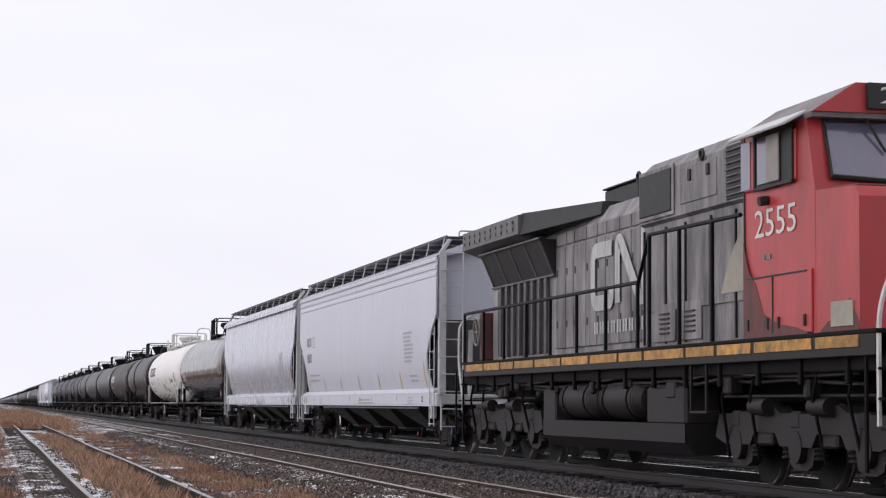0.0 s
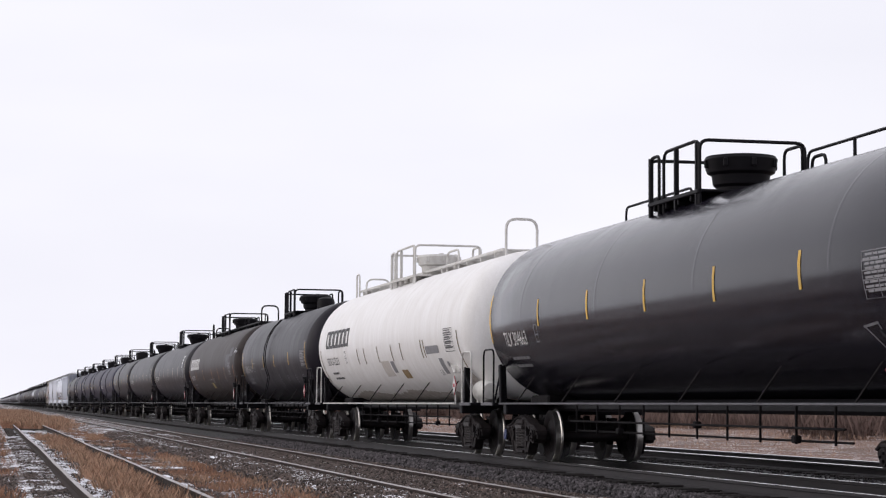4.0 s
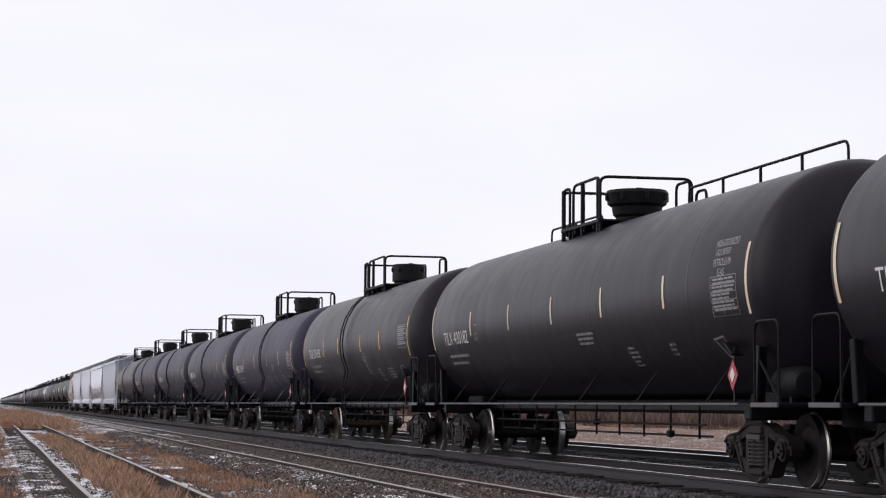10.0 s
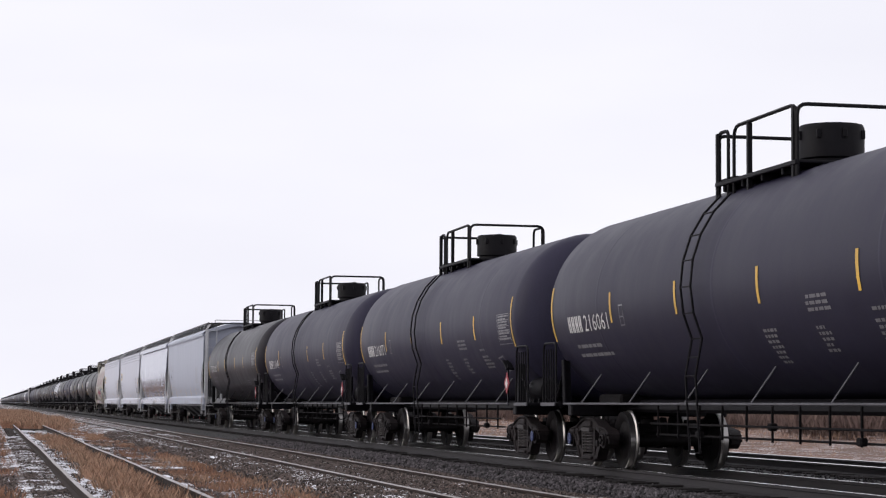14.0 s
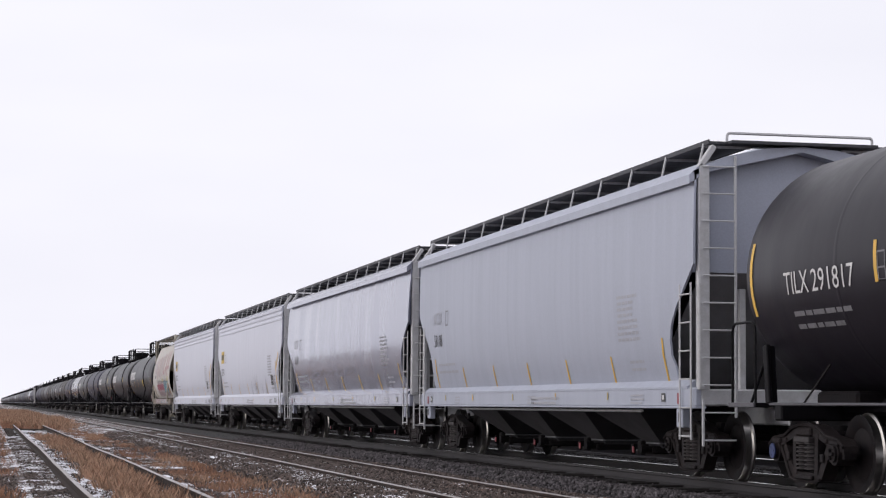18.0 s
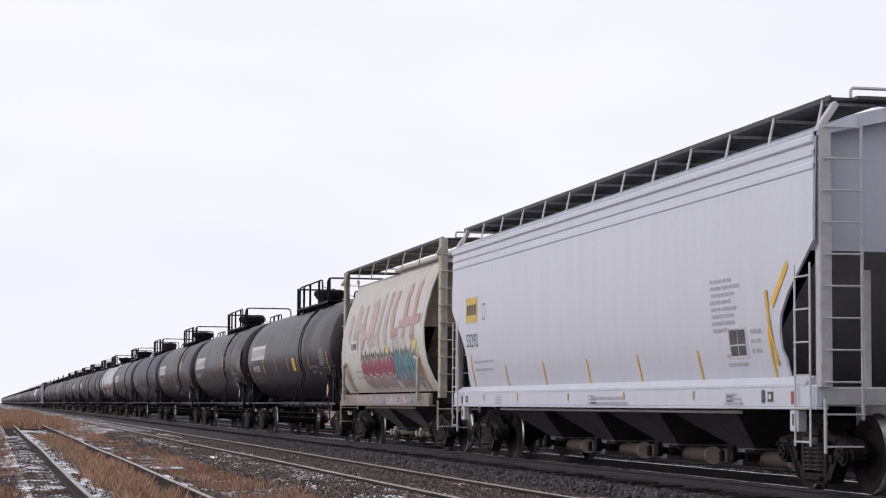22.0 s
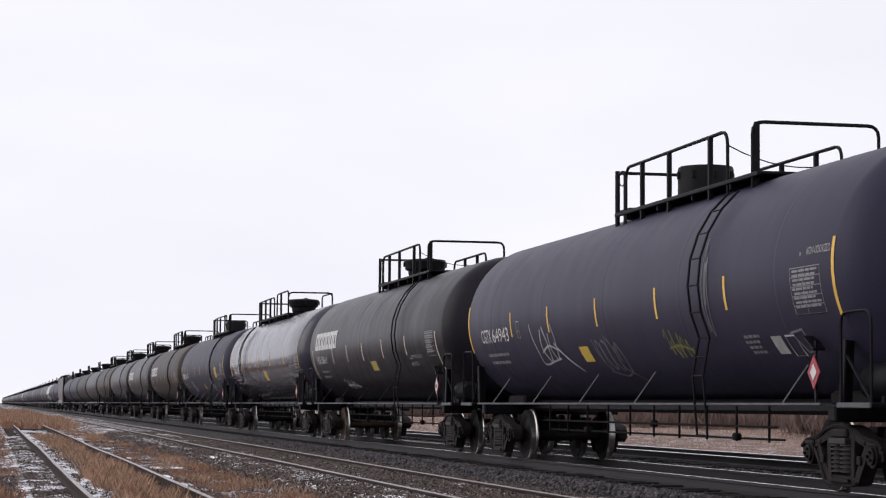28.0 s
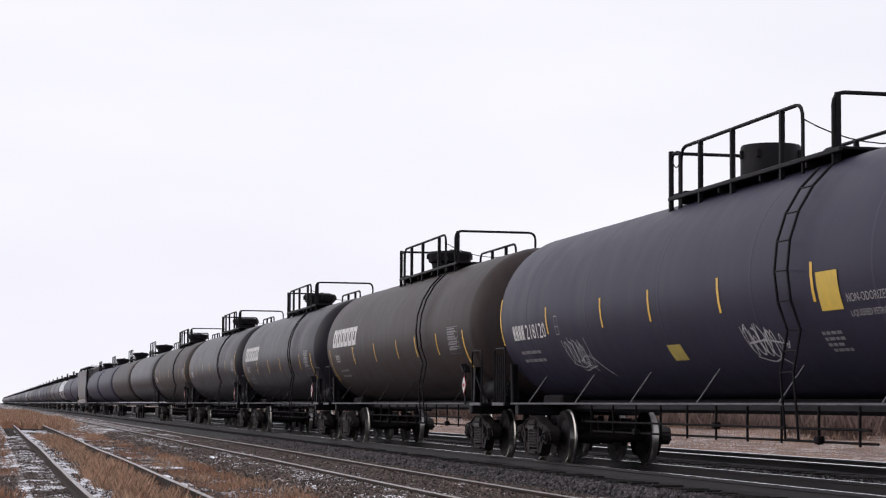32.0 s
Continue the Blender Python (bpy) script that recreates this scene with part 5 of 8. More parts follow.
    tagged(part("sill_print", bars(sl, 0.4, 1.10, 2, 2.2, 0.04, 0.04, seed + 4, 4), "print_pale", car), kind="stuff")
    if extras:
        extras(car, lay, a0, sl)
    return car


# ---- locomotive ----
M["loco_black"] = material("sooty_black_paint", (0.058, 0.053, 0.057), 0.5, second=(0.33, 0.308, 0.318), amount=1.0, scale=1.3, stretch=(2.2, 2.2, 0.5), bump=0.05, vary=0.22)
M["loco_red"] = material("faded_red_paint", (0.45, 0.032, 0.036), 0.42, second=(0.24, 0.05, 0.05), amount=0.75, scale=1.2, stretch=(2, 2, 0.6), bump=0.03)
M["roof_soot"] = material("sooty_roof_paint", (0.10, 0.075, 0.078), 0.55, second=(0.30, 0.28, 0.29), amount=0.8, scale=1.5, stretch=(1, 0.4, 1))
M["awning"] = material("silver_awning", (0.60, 0.60, 0.61), 0.5, second=(0.42, 0.41, 0.41), amount=0.6, scale=4)
M["loco_grey"] = material("dusty_grey_primer", (0.20, 0.195, 0.185), 0.6, second=(0.30, 0.285, 0.25), amount=0.6, scale=2)
M["wing_paint"] = material("dusty_wing_paint", (0.075, 0.070, 0.073), 0.5, second=(0.17, 0.16, 0.163), amount=0.8, scale=2, stretch=(2, 2, 1), spec=0.4)
M["loco_patch"] = material("bare_primer", (0.36, 0.33, 0.28), 0.6, second=(0.24, 0.21, 0.18), amount=0.7, scale=3)
M["gear_iron"] = material("dusty_underframe_iron", (0.0090, 0.0080, 0.009), 0.62, second=(0.030, 0.025, 0.026), amount=0.8, scale=2.5, stretch=(1, 1, 0.7), bump=0.15, vary=0.2, spec=0.3)
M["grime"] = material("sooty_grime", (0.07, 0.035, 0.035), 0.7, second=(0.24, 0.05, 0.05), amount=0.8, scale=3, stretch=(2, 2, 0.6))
M["loco_sill"] = material("dirty_yellow_sill", (0.54, 0.26, 0.03), 0.5, second=(0.05, 0.033, 0.028), amount=1.0, scale=4.5, stretch=(1, 1, 1), vary=0.25)
M["loco_letter"] = material("sooty_white_paint", (0.50, 0.50, 0.50), 0.55, second=(0.24, 0.235, 0.235), amount=0.8, scale=3, stretch=(2.5, 2.5, 0.4))
# the glass's blue and purple sky reflection is put into its base colour
M["glass"] = material("cab_glass", (0.13, 0.14, 0.20), 0.05, second=(0.20, 0.13, 0.20), amount=0.8, scale=1.2, spec=1.0)
M["sash"] = material("beige_window_sash", (0.24, 0.21, 0.19), 0.4, second=(0.16, 0.14, 0.13), amount=0.6, scale=3)
M["louvre"] = material("dark_louvre", (0.012, 0.012, 0.013), 0.6, second=(0.03, 0.03, 0.03), amount=0.4, scale=4)


def loco_truck(loco, y):
    t = part("truck", Shape().box((0, 0, 0.80), (2.0, 4.6, 0.22), 0.04).box((0, 0, 0.95), (1.2, 1.2, 0.2), 0.04), "iron", loco, at=(0, y, 0))
    for e in (-1, 1):
        s = Shape()
        s.prism([(-2.75, 0.60), (-2.6, 0.90), (-1.5, 0.94), (-1.3, 1.02), (-0.7, 1.02), (-0.5, 0.92), (0.5, 0.92), (0.7, 1.02), (1.3, 1.02), (1.5, 0.94), (2.6, 0.90), (2.75, 0.60), (2.4, 0.52), (1.5, 0.52), (1.35, 0.68), (0.65, 0.68), (0.5, 0.52), (-0.5, 0.52), (-0.65, 0.68), (-1.35, 0.68), (-1.5, 0.52), (-2.4, 0.52)], "x", 1.14 * e - 0.11, 1.14 * e + 0.11)
        for a in (-1.98, 0, 1.98):
            s.prism([(a - 0.46, 0.66), (a + 0.46, 0.66), (a + 0.34, 0.30), (a + 0.16, 0.24), (a - 0.16, 0.24), (a - 0.34, 0.30)], "x", 1.10 * e - 0.07, 1.10 * e + 0.07)
            s.cyl((1.02 * e, a, 0.52), (1.26 * e, a, 0.52), 0.20, 16)
            s.box((1.16 * e, a, 0.84), (0.2, 0.3, 0.22), 0.03)
        for a in (-1.0, 1.0):
            s.box((1.14 * e, a, 0.60), (0.24, 0.5, 0.16), 0.03)
        part("side_frame", s, "gear_iron", t)
        for a in (-2.42, -1.5, -0.48, 0.48, 1.5, 2.42):
            s = Shape()
            prof = []
            for k in range(5):
                z = 0.36 + k * 0.06
                prof += [(0.06, z), (0.10, z + 0.02), (0.10, z + 0.036), (0.06, z + 0.055)]
            s.lathe(prof, "z", c=(1.12 * e, a, 0), seg=10)
            part("spring", s, "gear_iron", t)
        for a in (-0.95, 0.95):
            part("brake_cylinder", Shape().cyl((1.3 * e, a - 0.25, 1.0), (1.3 * e, a + 0.25, 1.0), 0.11, 12), "gear_iron", t)
    for a in (-1.98, 0, 1.98):
        w = part("wheelset", stored("loco_wheels", lambda: wheelset_mesh(False, 0.52)), None, t, at=(0, a, 0.52))
        ROLLERS.append((w, loco, 0.52))


def locomotive():
    loco = thing("locomotive", "red and sooty black diesel locomotive hauling the train", "locomotive")
    part("underframe", Shape().box((0, 0, 1.5), (2.9, 21.0, 0.22), 0.02).box((0, 0, 1.25), (1.0, 20.6, 0.4), 0.03), "iron", loco)
    for e in (-1, 1):
        part("side_sill", Shape().box((1.54 * e, 0.3, 1.68), (0.06, 19.2, 0.26), 0.01), "gear_iron", loco)
        y = 9.75
        for w in (1.5, 1.3, 1.0, 1.4, 1.7, 1.6, 1.5, 1.2, 1.8, 1.2, 1.3, 1.9, 1.3):
            if y - w > -9.2:
                part("sill_stripe", Shape().box((1.575 * e, y - w / 2, 1.715), (0.014, w - 0.12, 0.13), 0.003), "loco_sill", loco, "worn yellow sill stripe")
            y -= w
        part("walkway", Shape().box((1.28 * e, 0.35, 1.81), (0.6, 19.4, 0.05), 0.01), "iron", loco)
    # long hood with doors
    s = Shape()
    s.prism([(-1.0, 1.8), (-1.0, 4.0), (-0.8, 4.28), (0.8, 4.28), (1.0, 4.1), (1.0, 1.8)], "y", -0.3, 9.8)
    part("long_hood", s, "loco_black", loco)
    for e in (-1, 1):
        x = 1.012 * e
        y = 5.1
        k = 0
        while y > 0.0:
            w = (0.62, 0.5, 0.72)[k % 3]
            d = part("hood_door", Shape().box((x, y - w / 2, 2.86), (0.05, w - 0.05, 1.75), 0.01), "loco_black", loco)
            for z in (2.4, 3.3):
                part("latch", Shape().box((x + 0.02 * e, y - 0.1, z), (0.03, 0.05, 0.12), 0.005), "louvre", d)
            d = part("hood_door", Shape().box((x, y - w / 2, 3.88), (0.026, w - 0.05, 0.2), 0.006), "loco_black", loco)
            y -= w
            k += 1
        for k in range(8):
            part("grille_slat", Shape().box((x, 9.2 - k * 0.47, 2.58), (0.03, 0.22, 1.25), 0.01), "louvre", loco)
            part("grille_post", Shape().box((x + 0.03 * e, 8.96 - k * 0.47, 2.6), (0.07, 0.1, 1.35), 0.01), "wing_paint", loco)
        s = Shape()
        s.prism([(0.98 * e, 3.30), (1.03 * e, 3.30), (1.30 * e, 3.92), (0.98 * e, 3.92)], "y", 5.2, 9.6)
        part("radiator_intake", s, "louvre", loco)
        lean = Matrix.Rotation(0.41 * e, 3, "Y")
        for k in range(5):
            part("intake_rib", Shape().box((1.175 * e, 9.55 - k * 1.075, 3.61), (0.03, 0.05, 0.68), 0.006, lean), "wing_paint", loco)
        for z, x in ((3.29, 1.04), (3.93, 1.32)):
            part("intake_edge", Shape().box((x * e, 7.4, z), (0.06, 4.5, 0.04), 0.008), "wing_paint", loco)
    s = Shape()
    s.prism([(-1.52, 4.06), (-1.52, 4.40), (-1.3, 4.44), (1.3, 4.44), (1.52, 4.40), (1.52, 4.06), (1.0, 3.86), (-1.0, 3.86)], "y", 5.9, 10.28)
    part("radiator_wing", s, "wing_paint", loco, "dusty grey radiator wing")
    for e in (-1, 1):
        for k in range(5):
            hatch = part("wing_hatch", Shape().box((1.522 * e, 9.85 - 0.85 * k, 4.23), (0.012, 0.44, 0.22), 0.004), "wing_paint", loco)
            for q in (-0.2, 0.2):
                for z in (4.17, 4.29):
                    part("hinge", Shape().box((1.53 * e, 9.85 - 0.85 * k + q, z), (0.02, 0.025, 0.06)), "louvre", hatch)
    s = Shape()
    v = []
    for y, w, lo, hi in ((5.92, 1.5, 4.04, 4.43), (2.7, 0.95, 4.14, 4.36)):
        v += [(-w, y, lo), (-w * 0.96, y, hi), (w * 0.96, y, hi), (w, y, lo)]
    s.add(v, [(0, 1, 2, 3), (7, 6, 5, 4), (0, 4, 5, 1), (1, 5, 6, 2), (2, 6, 7, 3), (3, 7, 4, 0)])
    part("hood_shoulder", s, "louvre", loco)
    part("exhaust_box", Shape().box((0, 3.0, 4.46), (1.0, 1.9, 0.42), 0.04).box((0, 3.0, 4.68), (1.06, 1.96, 0.03), 0.01), "louvre", loco)
    # equipment cabinet ahead of the hood
    s = Shape()
    s.prism([(-1.13, 1.8), (-1.13, 3.66), (-1.2, 3.70), (-1.2, 4.42), (-1.0, 4.62), (1.0, 4.62), (1.2, 4.42), (1.2, 3.70), (1.13, 3.66), (1.13, 1.8)], "y", -5.2, -0.15)
    part("equipment_cabinet", s, "loco_black", loco)
    for e in (-1, 1):
        part("intake_screen", Shape().box((1.225 * e, -0.98, 4.10), (0.05, 1.42, 0.62), 0.01), "louvre", loco)
        part("louvre_recess", Shape().box((1.20 * e, -4.45, 4.08), (0.03, 1.15, 0.72), 0.008), "louvre", loco)
        for k in range(8):
            part("louvre_slat", Shape().box((1.225 * e, -4.45, 3.78 + k * 0.085), (0.04, 1.1, 0.018), 0.004, Matrix.Rotation(0.5 * e, 3, "Y")), "wing_paint", loco)
        for y, w in ((-0.75, 0.8), (-1.65, 0.8), (-2.6, 0.9), (-3.6, 0.9), (-4.5, 0.8)):
            part("cabinet_door", Shape().box((1.14 * e, y, 2.95), (0.03, w - 0.05, 1.15), 0.008), "loco_black", loco)
        for y in (-1.2, -2.3):
            for k in range(5):
                part("louvre_slat", Shape().box((1.165 * e, y, 2.05 + k * 0.07), (0.04, 0.42, 0.022)), "louvre", loco)
        part("lifting_eye", Shape().tube([(1.2 * e, -0.1 + 0.075 * math.cos(k), 4.44 + 0.075 * math.sin(k)) for k in [i * math.pi / 5 for i in range(10)]], 0.025, 6, True), "louvre", loco)
        part("lifting_eye", Shape().tube([(1.24 * e, -3.0 + 0.07 * math.cos(k), 4.44 + 0.07 * math.sin(k)) for k in [i * math.pi / 5 for i in range(10)]], 0.025, 6, True), "louvre", loco)
    s = Shape()
    s.prism([(-3.55, 2.5), (-5.15, 2.5), (-5.15, 3.4), (-4.5, 3.42), (-4.05, 3.1), (-3.75, 2.8)], "x", -1.17, -1.15)
    part("paint_patch", s, "loco_patch", loco, "bare grey paint patch")
    # cab and nose
    s = Shape()
    s.prism([(-5.3, 1.8), (-5.3, 4.42), (-7.28, 4.42), (-7.55, 3.5), (-7.55, 1.8)], "x", -1.5, 1.5)
    part("cab", s, "loco_red", loco)
    s = Shape()
    s.prism([(-1.52, 4.40), (-1.0, 4.74), (1.0, 4.74), (1.52, 4.40), (1.5, 4.34), (-1.5, 4.34)], "y", -7.5, -5.15)
    part("cab_roof", s, "roof_soot", loco, "sooty dark cab roof")
    s = Shape()
    s.prism([(-1.515, 4.40), (-0.98, 4.75), (0.98, 4.75), (1.515, 4.40)], "y", -7.53, -7.28)
    part("roof_front", s, "loco_red", loco)
    s = Shape()
    s.prism([(-7.3, 4.76), (-7.62, 4.74), (-7.62, 4.44), (-7.3, 4.44)], "x", -0.86, 0.86)
    part("number_box", s, "louvre", loco)
    part("box_number", letters("2555", lambda a, b, lift: (a, -7.625 - lift, b), -0.72, 4.5, 0.2, 1.4), "letter", loco)
    s = Shape()
    s.prism([(-7.5, 1.8), (-7.5, 3.48), (-8.65, 3.42), (-8.75, 3.3), (-8.75, 1.8)], "x", -1.497, 1.497)
    part("nose", s, "loco_red", loco)
    part("nose_deck", Shape().box((0, -8.05, 3.47), (2.8, 0.9, 0.03), 0.01, Matrix.Rotation(0.05, 3, "X")), "grime", loco)
    for e in (-1, 1):
        wf = part("cab_window", Shape().box((1.51 * e, -6.2, 3.96), (0.05, 1.66, 0.62), 0.02), "loco_red", loco)
        part("glass", Shape().box((1.535 * e, -5.45, 3.98), (0.02, 0.32, 0.6), 0.004), "glass", wf)
        # a dark plate, painting in the shade inside the open cab window
        part("window_opening", Shape().box((1.535 * e, -6.38, 3.98), (0.02, 1.16, 0.62), 0.004), "louvre", wf)
        part("glass", Shape().box((1.548 * e, -6.06, 3.97), (0.02, 0.36, 0.54), 0.004), "glass", wf)
        part("window_frame", Shape().box((1.552 * e, -6.38, 4.31), (0.03, 1.24, 0.04), 0.006).box((1.552 * e, -6.38, 3.65), (0.03, 1.24, 0.04), 0.006).box((1.552 * e, -5.79, 3.98), (0.03, 0.05, 0.68), 0.006).box((1.552 * e, -6.98, 3.98), (0.03, 0.05, 0.68), 0.006), "louvre", wf)
        part("sliding_sash", Shape().box((1.565 * e, -6.42, 3.98), (0.03, 0.40, 0.58), 0.01), "sash", wf)
        part("awning", Shape().box((1.62 * e, -6.35, 4.36), (0.34, 1.8, 0.04), 0.01, Matrix.Rotation(0.5 * e, 3, "Y")), "awning", loco)
        part("side_door", Shape().box((1.51 * e, -6.43, 2.22), (0.03, 2.1, 0.74), 0.012), "loco_red", loco)
        part("door_seam", Shape().box((1.53 * e, -6.3, 2.22), (0.012, 0.025, 0.68)).box((1.53 * e, -6.4, 2.57), (0.012, 1.9, 0.02)), "louvre", loco)
        part("nose_patch", Shape().box((1.49 * e, -8.3, 2.03), (0.05, 0.6, 0.28), 0.004), "loco_patch", loco)
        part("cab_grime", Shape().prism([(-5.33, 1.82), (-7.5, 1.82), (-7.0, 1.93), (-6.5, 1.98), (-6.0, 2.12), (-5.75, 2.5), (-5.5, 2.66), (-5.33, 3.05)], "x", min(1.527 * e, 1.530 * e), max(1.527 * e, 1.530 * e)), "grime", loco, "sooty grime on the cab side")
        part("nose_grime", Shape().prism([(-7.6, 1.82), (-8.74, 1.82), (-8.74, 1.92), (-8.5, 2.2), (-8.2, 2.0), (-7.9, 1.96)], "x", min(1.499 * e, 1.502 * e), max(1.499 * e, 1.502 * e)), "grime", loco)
        for yy in (-5.5, -6.15, -6.5, -7.3):
            part("door_latch", Shape().box((1.535 * e, yy, 2.0), (0.03, 0.05, 0.14), 0.006), "louvre", loco)
        part("cab_seam", Shape().box((1.505 * e, -5.32, 3.1), (0.02, 0.03, 2.6)), "louvre", loco)
    ws = Shape()
    ws.add([(x, y - 0.03, z) for x, y, z in ((-1.28, -7.53, 3.66), (-0.14, -7.55, 3.6), (-0.14, -7.3, 4.32), (-1.28, -7.3, 4.30))], [(0, 1, 2, 3)])
    part("windshield", ws, "glass", loco)
    ws = Shape()
    ws.add([(x, y - 0.03, z) for x, y, z in ((1.28, -7.53, 3.66), (0.14, -7.55, 3.6), (0.14, -7.3, 4.32), (1.28, -7.3, 4.30))], [(0, 1, 2, 3)])
    part("windshield", ws, "glass", loco)
    for e in (-1, 1):
        ws = Shape()
        ws.tube([(e * 1.3, -7.57, 3.64), (e * 0.12, -7.58, 3.58), (e * 0.12, -7.32, 4.34), (e * 1.3, -7.32, 4.32)], 0.035, 6, True)
        part("windshield_gasket", ws, "louvre", loco)
        part("wiper", Shape().tube([(e * 1.2, -7.42, 4.36), (e * 0.85, -7.42, 4.4), (e * 0.6, -7.5, 3.95)], 0.018, 5), "louvre", loco)
    # walkway railings
    for e in (-1, 1):
        x = 1.53 * e
        s = Shape()
        s.tube([(x, 10.0, 2.79), (x, -1.1, 2.79), (x, -1.6, 3.44), (x, -5.25, 3.40)], 0.03, 6)
        part("hand_rail", s, "blackrail", loco)
        y = 10.0
        for k in range(8):
            y = 10.0 - k * 1.58
            part("railing_post", Shape().box((x, y, 2.3), (0.05, 0.06, 1.0), 0.01), "blackrail", loco)
        for y in (-1.6, -2.9, -4.2):
            part("railing_post", Shape().box((x, y, 2.62), (0.05, 0.06, 1.66), 0.01), "blackrail", loco)
        s = Shape()
        s.tube(rounded([(x, 10.05, 1.0), (x, 10.5, 1.8), (x, 10.5, 2.6), (1.2 * e, 10.5, 2.85)], 0.15), 0.028, 6)
        part("end_rail", s, "whiterail", loco)
        s = Shape()
        for k in range(4):
            s.box((1.3 * e, 10.55 - 0.12 * k, 0.45 + 0.32 * k), (0.5, 0.22, 0.03))
        for yy in (10.68, 10.05):
            s.box((1.54 * e, yy, 1.0), (0.03, 0.05, 1.4))
        part("rear_steps", s, "iron", loco)
        s = Shape()
        for k in range(4):
            s.box((1.3 * e, -9.6 + 0.12 * k, 0.45 + 0.32 * k), (0.5, 0.22, 0.03))
        for yy in (-9.8, -9.0):
            s.box((1.54 * e, yy, 1.0), (0.03, 0.05, 1.4))
        part("front_steps", s, "iron", loco)
        s = Shape()
        s.tube(rounded([(x, -9.3, 0.8), (x, -9.3, 2.1), (1.3 * e, -9.6, 2.9)], 0.3), 0.03, 6)
        part("front_rail", s, "whiterail", loco)
    # fuel tank, air tanks and side gear
    s = Shape()
    s.prism([(-1.42, 0.50), (-1.25, 0.33), (1.25, 0.33), (1.42, 0.50), (1.42, 0.76), (-1.42, 0.76)], "y", -2.8, 4.5)
    part("fuel_tank", s, "gear_iron", loco)
    part("tank_core", Shape().box((0, 0.8, 1.1), (1.6, 7.0, 0.7), 0.03), "iron", loco)
    for e in (-1, 1):
        part("battery_box", Shape().box((1.16 * e, -1.97, 1.01), (0.52, 1.66, 0.54), 0.04), "gear_iron", loco)
        part("filter_box", Shape().box((1.16 * e, 4.12, 1.01), (0.52, 0.76, 0.56), 0.03), "gear_iron", loco)
        for y in (2.55, 0.3):
            s = Shape()
            s.lathe([(0.0, -1.05), (0.2, -1.0), (0.3, -0.86), (0.3, -0.8), (0.312, -0.79), (0.312, -0.76), (0.3, -0.75), (0.3, 0.75), (0.312, 0.76), (0.312, 0.79), (0.3, 0.8), (0.2, 0.98), (0.0, 1.05)], "y", c=(1.16 * e, y, 1.1), seg=24)
            part("air_tank", s, "gear_iron", loco)
            for q in (-0.6, 0.6):
                part("tank_strap", Shape().tube([(1.16 * e + 0.31 * math.cos(w), y + q, 1.1 + 0.31 * math.sin(w)) for w in [i * math.pi / 8 for i in range(16)]], 0.014, 4, True), "iron", loco)
    # pipes, brackets and hangers below the sill
    rnd = random.Random(77)
    for e in (-1, 1):
        for k in range(14):
            y = 9.2 - 1.35 * k
            part("sill_bracket", Shape().box((1.46 * e, y, 1.42), (0.06, 0.09, 0.34), 0.012), "iron", loco)
        for z, x in ((1.42, 1.42), (1.34, 1.36), (1.28, 1.30)):
            pts = [(x * e, 9.4 - 1.05 * k, z + rnd.uniform(-0.05, 0.05)) for k in range(18)]
            part("pipe_run", Shape().tube(pts, 0.025, 6), "gear_iron", loco)
        for k in range(12):
            y = rnd.uniform(-8.6, 9.2)
            w = rnd.uniform(0.12, 0.4)
            part("valve_box", Shape().box((1.34 * e, y, 1.3 + rnd.uniform(-0.1, 0.08)), (0.2, w, rnd.uniform(0.1, 0.24)), 0.03), "gear_iron", loco)
        for y0 in (7.9, -6.3):
            for k in (-2, -1, 1, 2):
                part("sand_hose", Shape().tube([(1.36 * e, y0 + 1.0 * k, 1.5), (1.4 * e, y0 + 1.0 * k + 0.1, 1.1), (1.2 * e, y0 + 1.05 * k + 0.25, 0.35)], 0.022, 6), "iron", loco)
            part("brake_pipe", Shape().tube([(1.28 * e, y0 - 2.4, 1.13), (1.28 * e, y0 + 2.4, 1.13)], 0.02, 6), "gear_iron", loco)
        for y in (-3.3, -3.9):
            part("step_hanger", Shape().tube([(1.5 * e, y, 1.6), (1.5 * e, y, 0.95), (1.45 * e, y, 0.9)], 0.025, 6), "gear_iron", loco)
        part("hanging_step", Shape().box((1.42 * e, -3.6, 0.92), (0.2, 0.66, 0.04), 0.01), "gear_iron", loco)
        # door seams, hinges and louvres on the cabinet
        for y in (-0.2, -1.2, -2.05, -3.1, -4.05, -5.0):
            part("cabinet_seam", Shape().box((1.145 * e, y, 2.75), (0.03, 0.035, 1.7)), "louvre", loco)
        for y in (-1.15, -2.25):
            part("vent_door", Shape().box((1.145 * e, y, 2.2), (0.03, 0.95, 0.55), 0.01), "loco_black", loco)
        for y in (-2.45, -3.2):
            part("access_latch", Shape().box((1.225 * e, y, 4.22), (0.04, 0.1, 0.16), 0.01), "louvre", loco)
        part("screen_frame", Shape().box((1.215 * e, -0.98, 4.10), (0.03, 1.56, 0.74), 0.01), "loco_black", loco)
        part("cabinet_panel", Shape().box((1.205 * e, -2.75, 4.1), (0.02, 1.5, 0.52), 0.01), "loco_black", loco)
    for y in (7.9, -6.3):
        loco_truck(loco, y)
    couplers(loco, 11.1)
    part("plough", Shape().prism([(-9.9, 1.2), (-10.5, 0.25), (-10.1, 0.25), (-9.7, 1.2)], "x", -1.4, 1.4), "iron", loco)
    part("rear_box", Shape().box((-0.95, 10.0, 2.35), (0.5, 0.28, 0.95), 0.03), "grime", loco, "dull red box behind the hood")
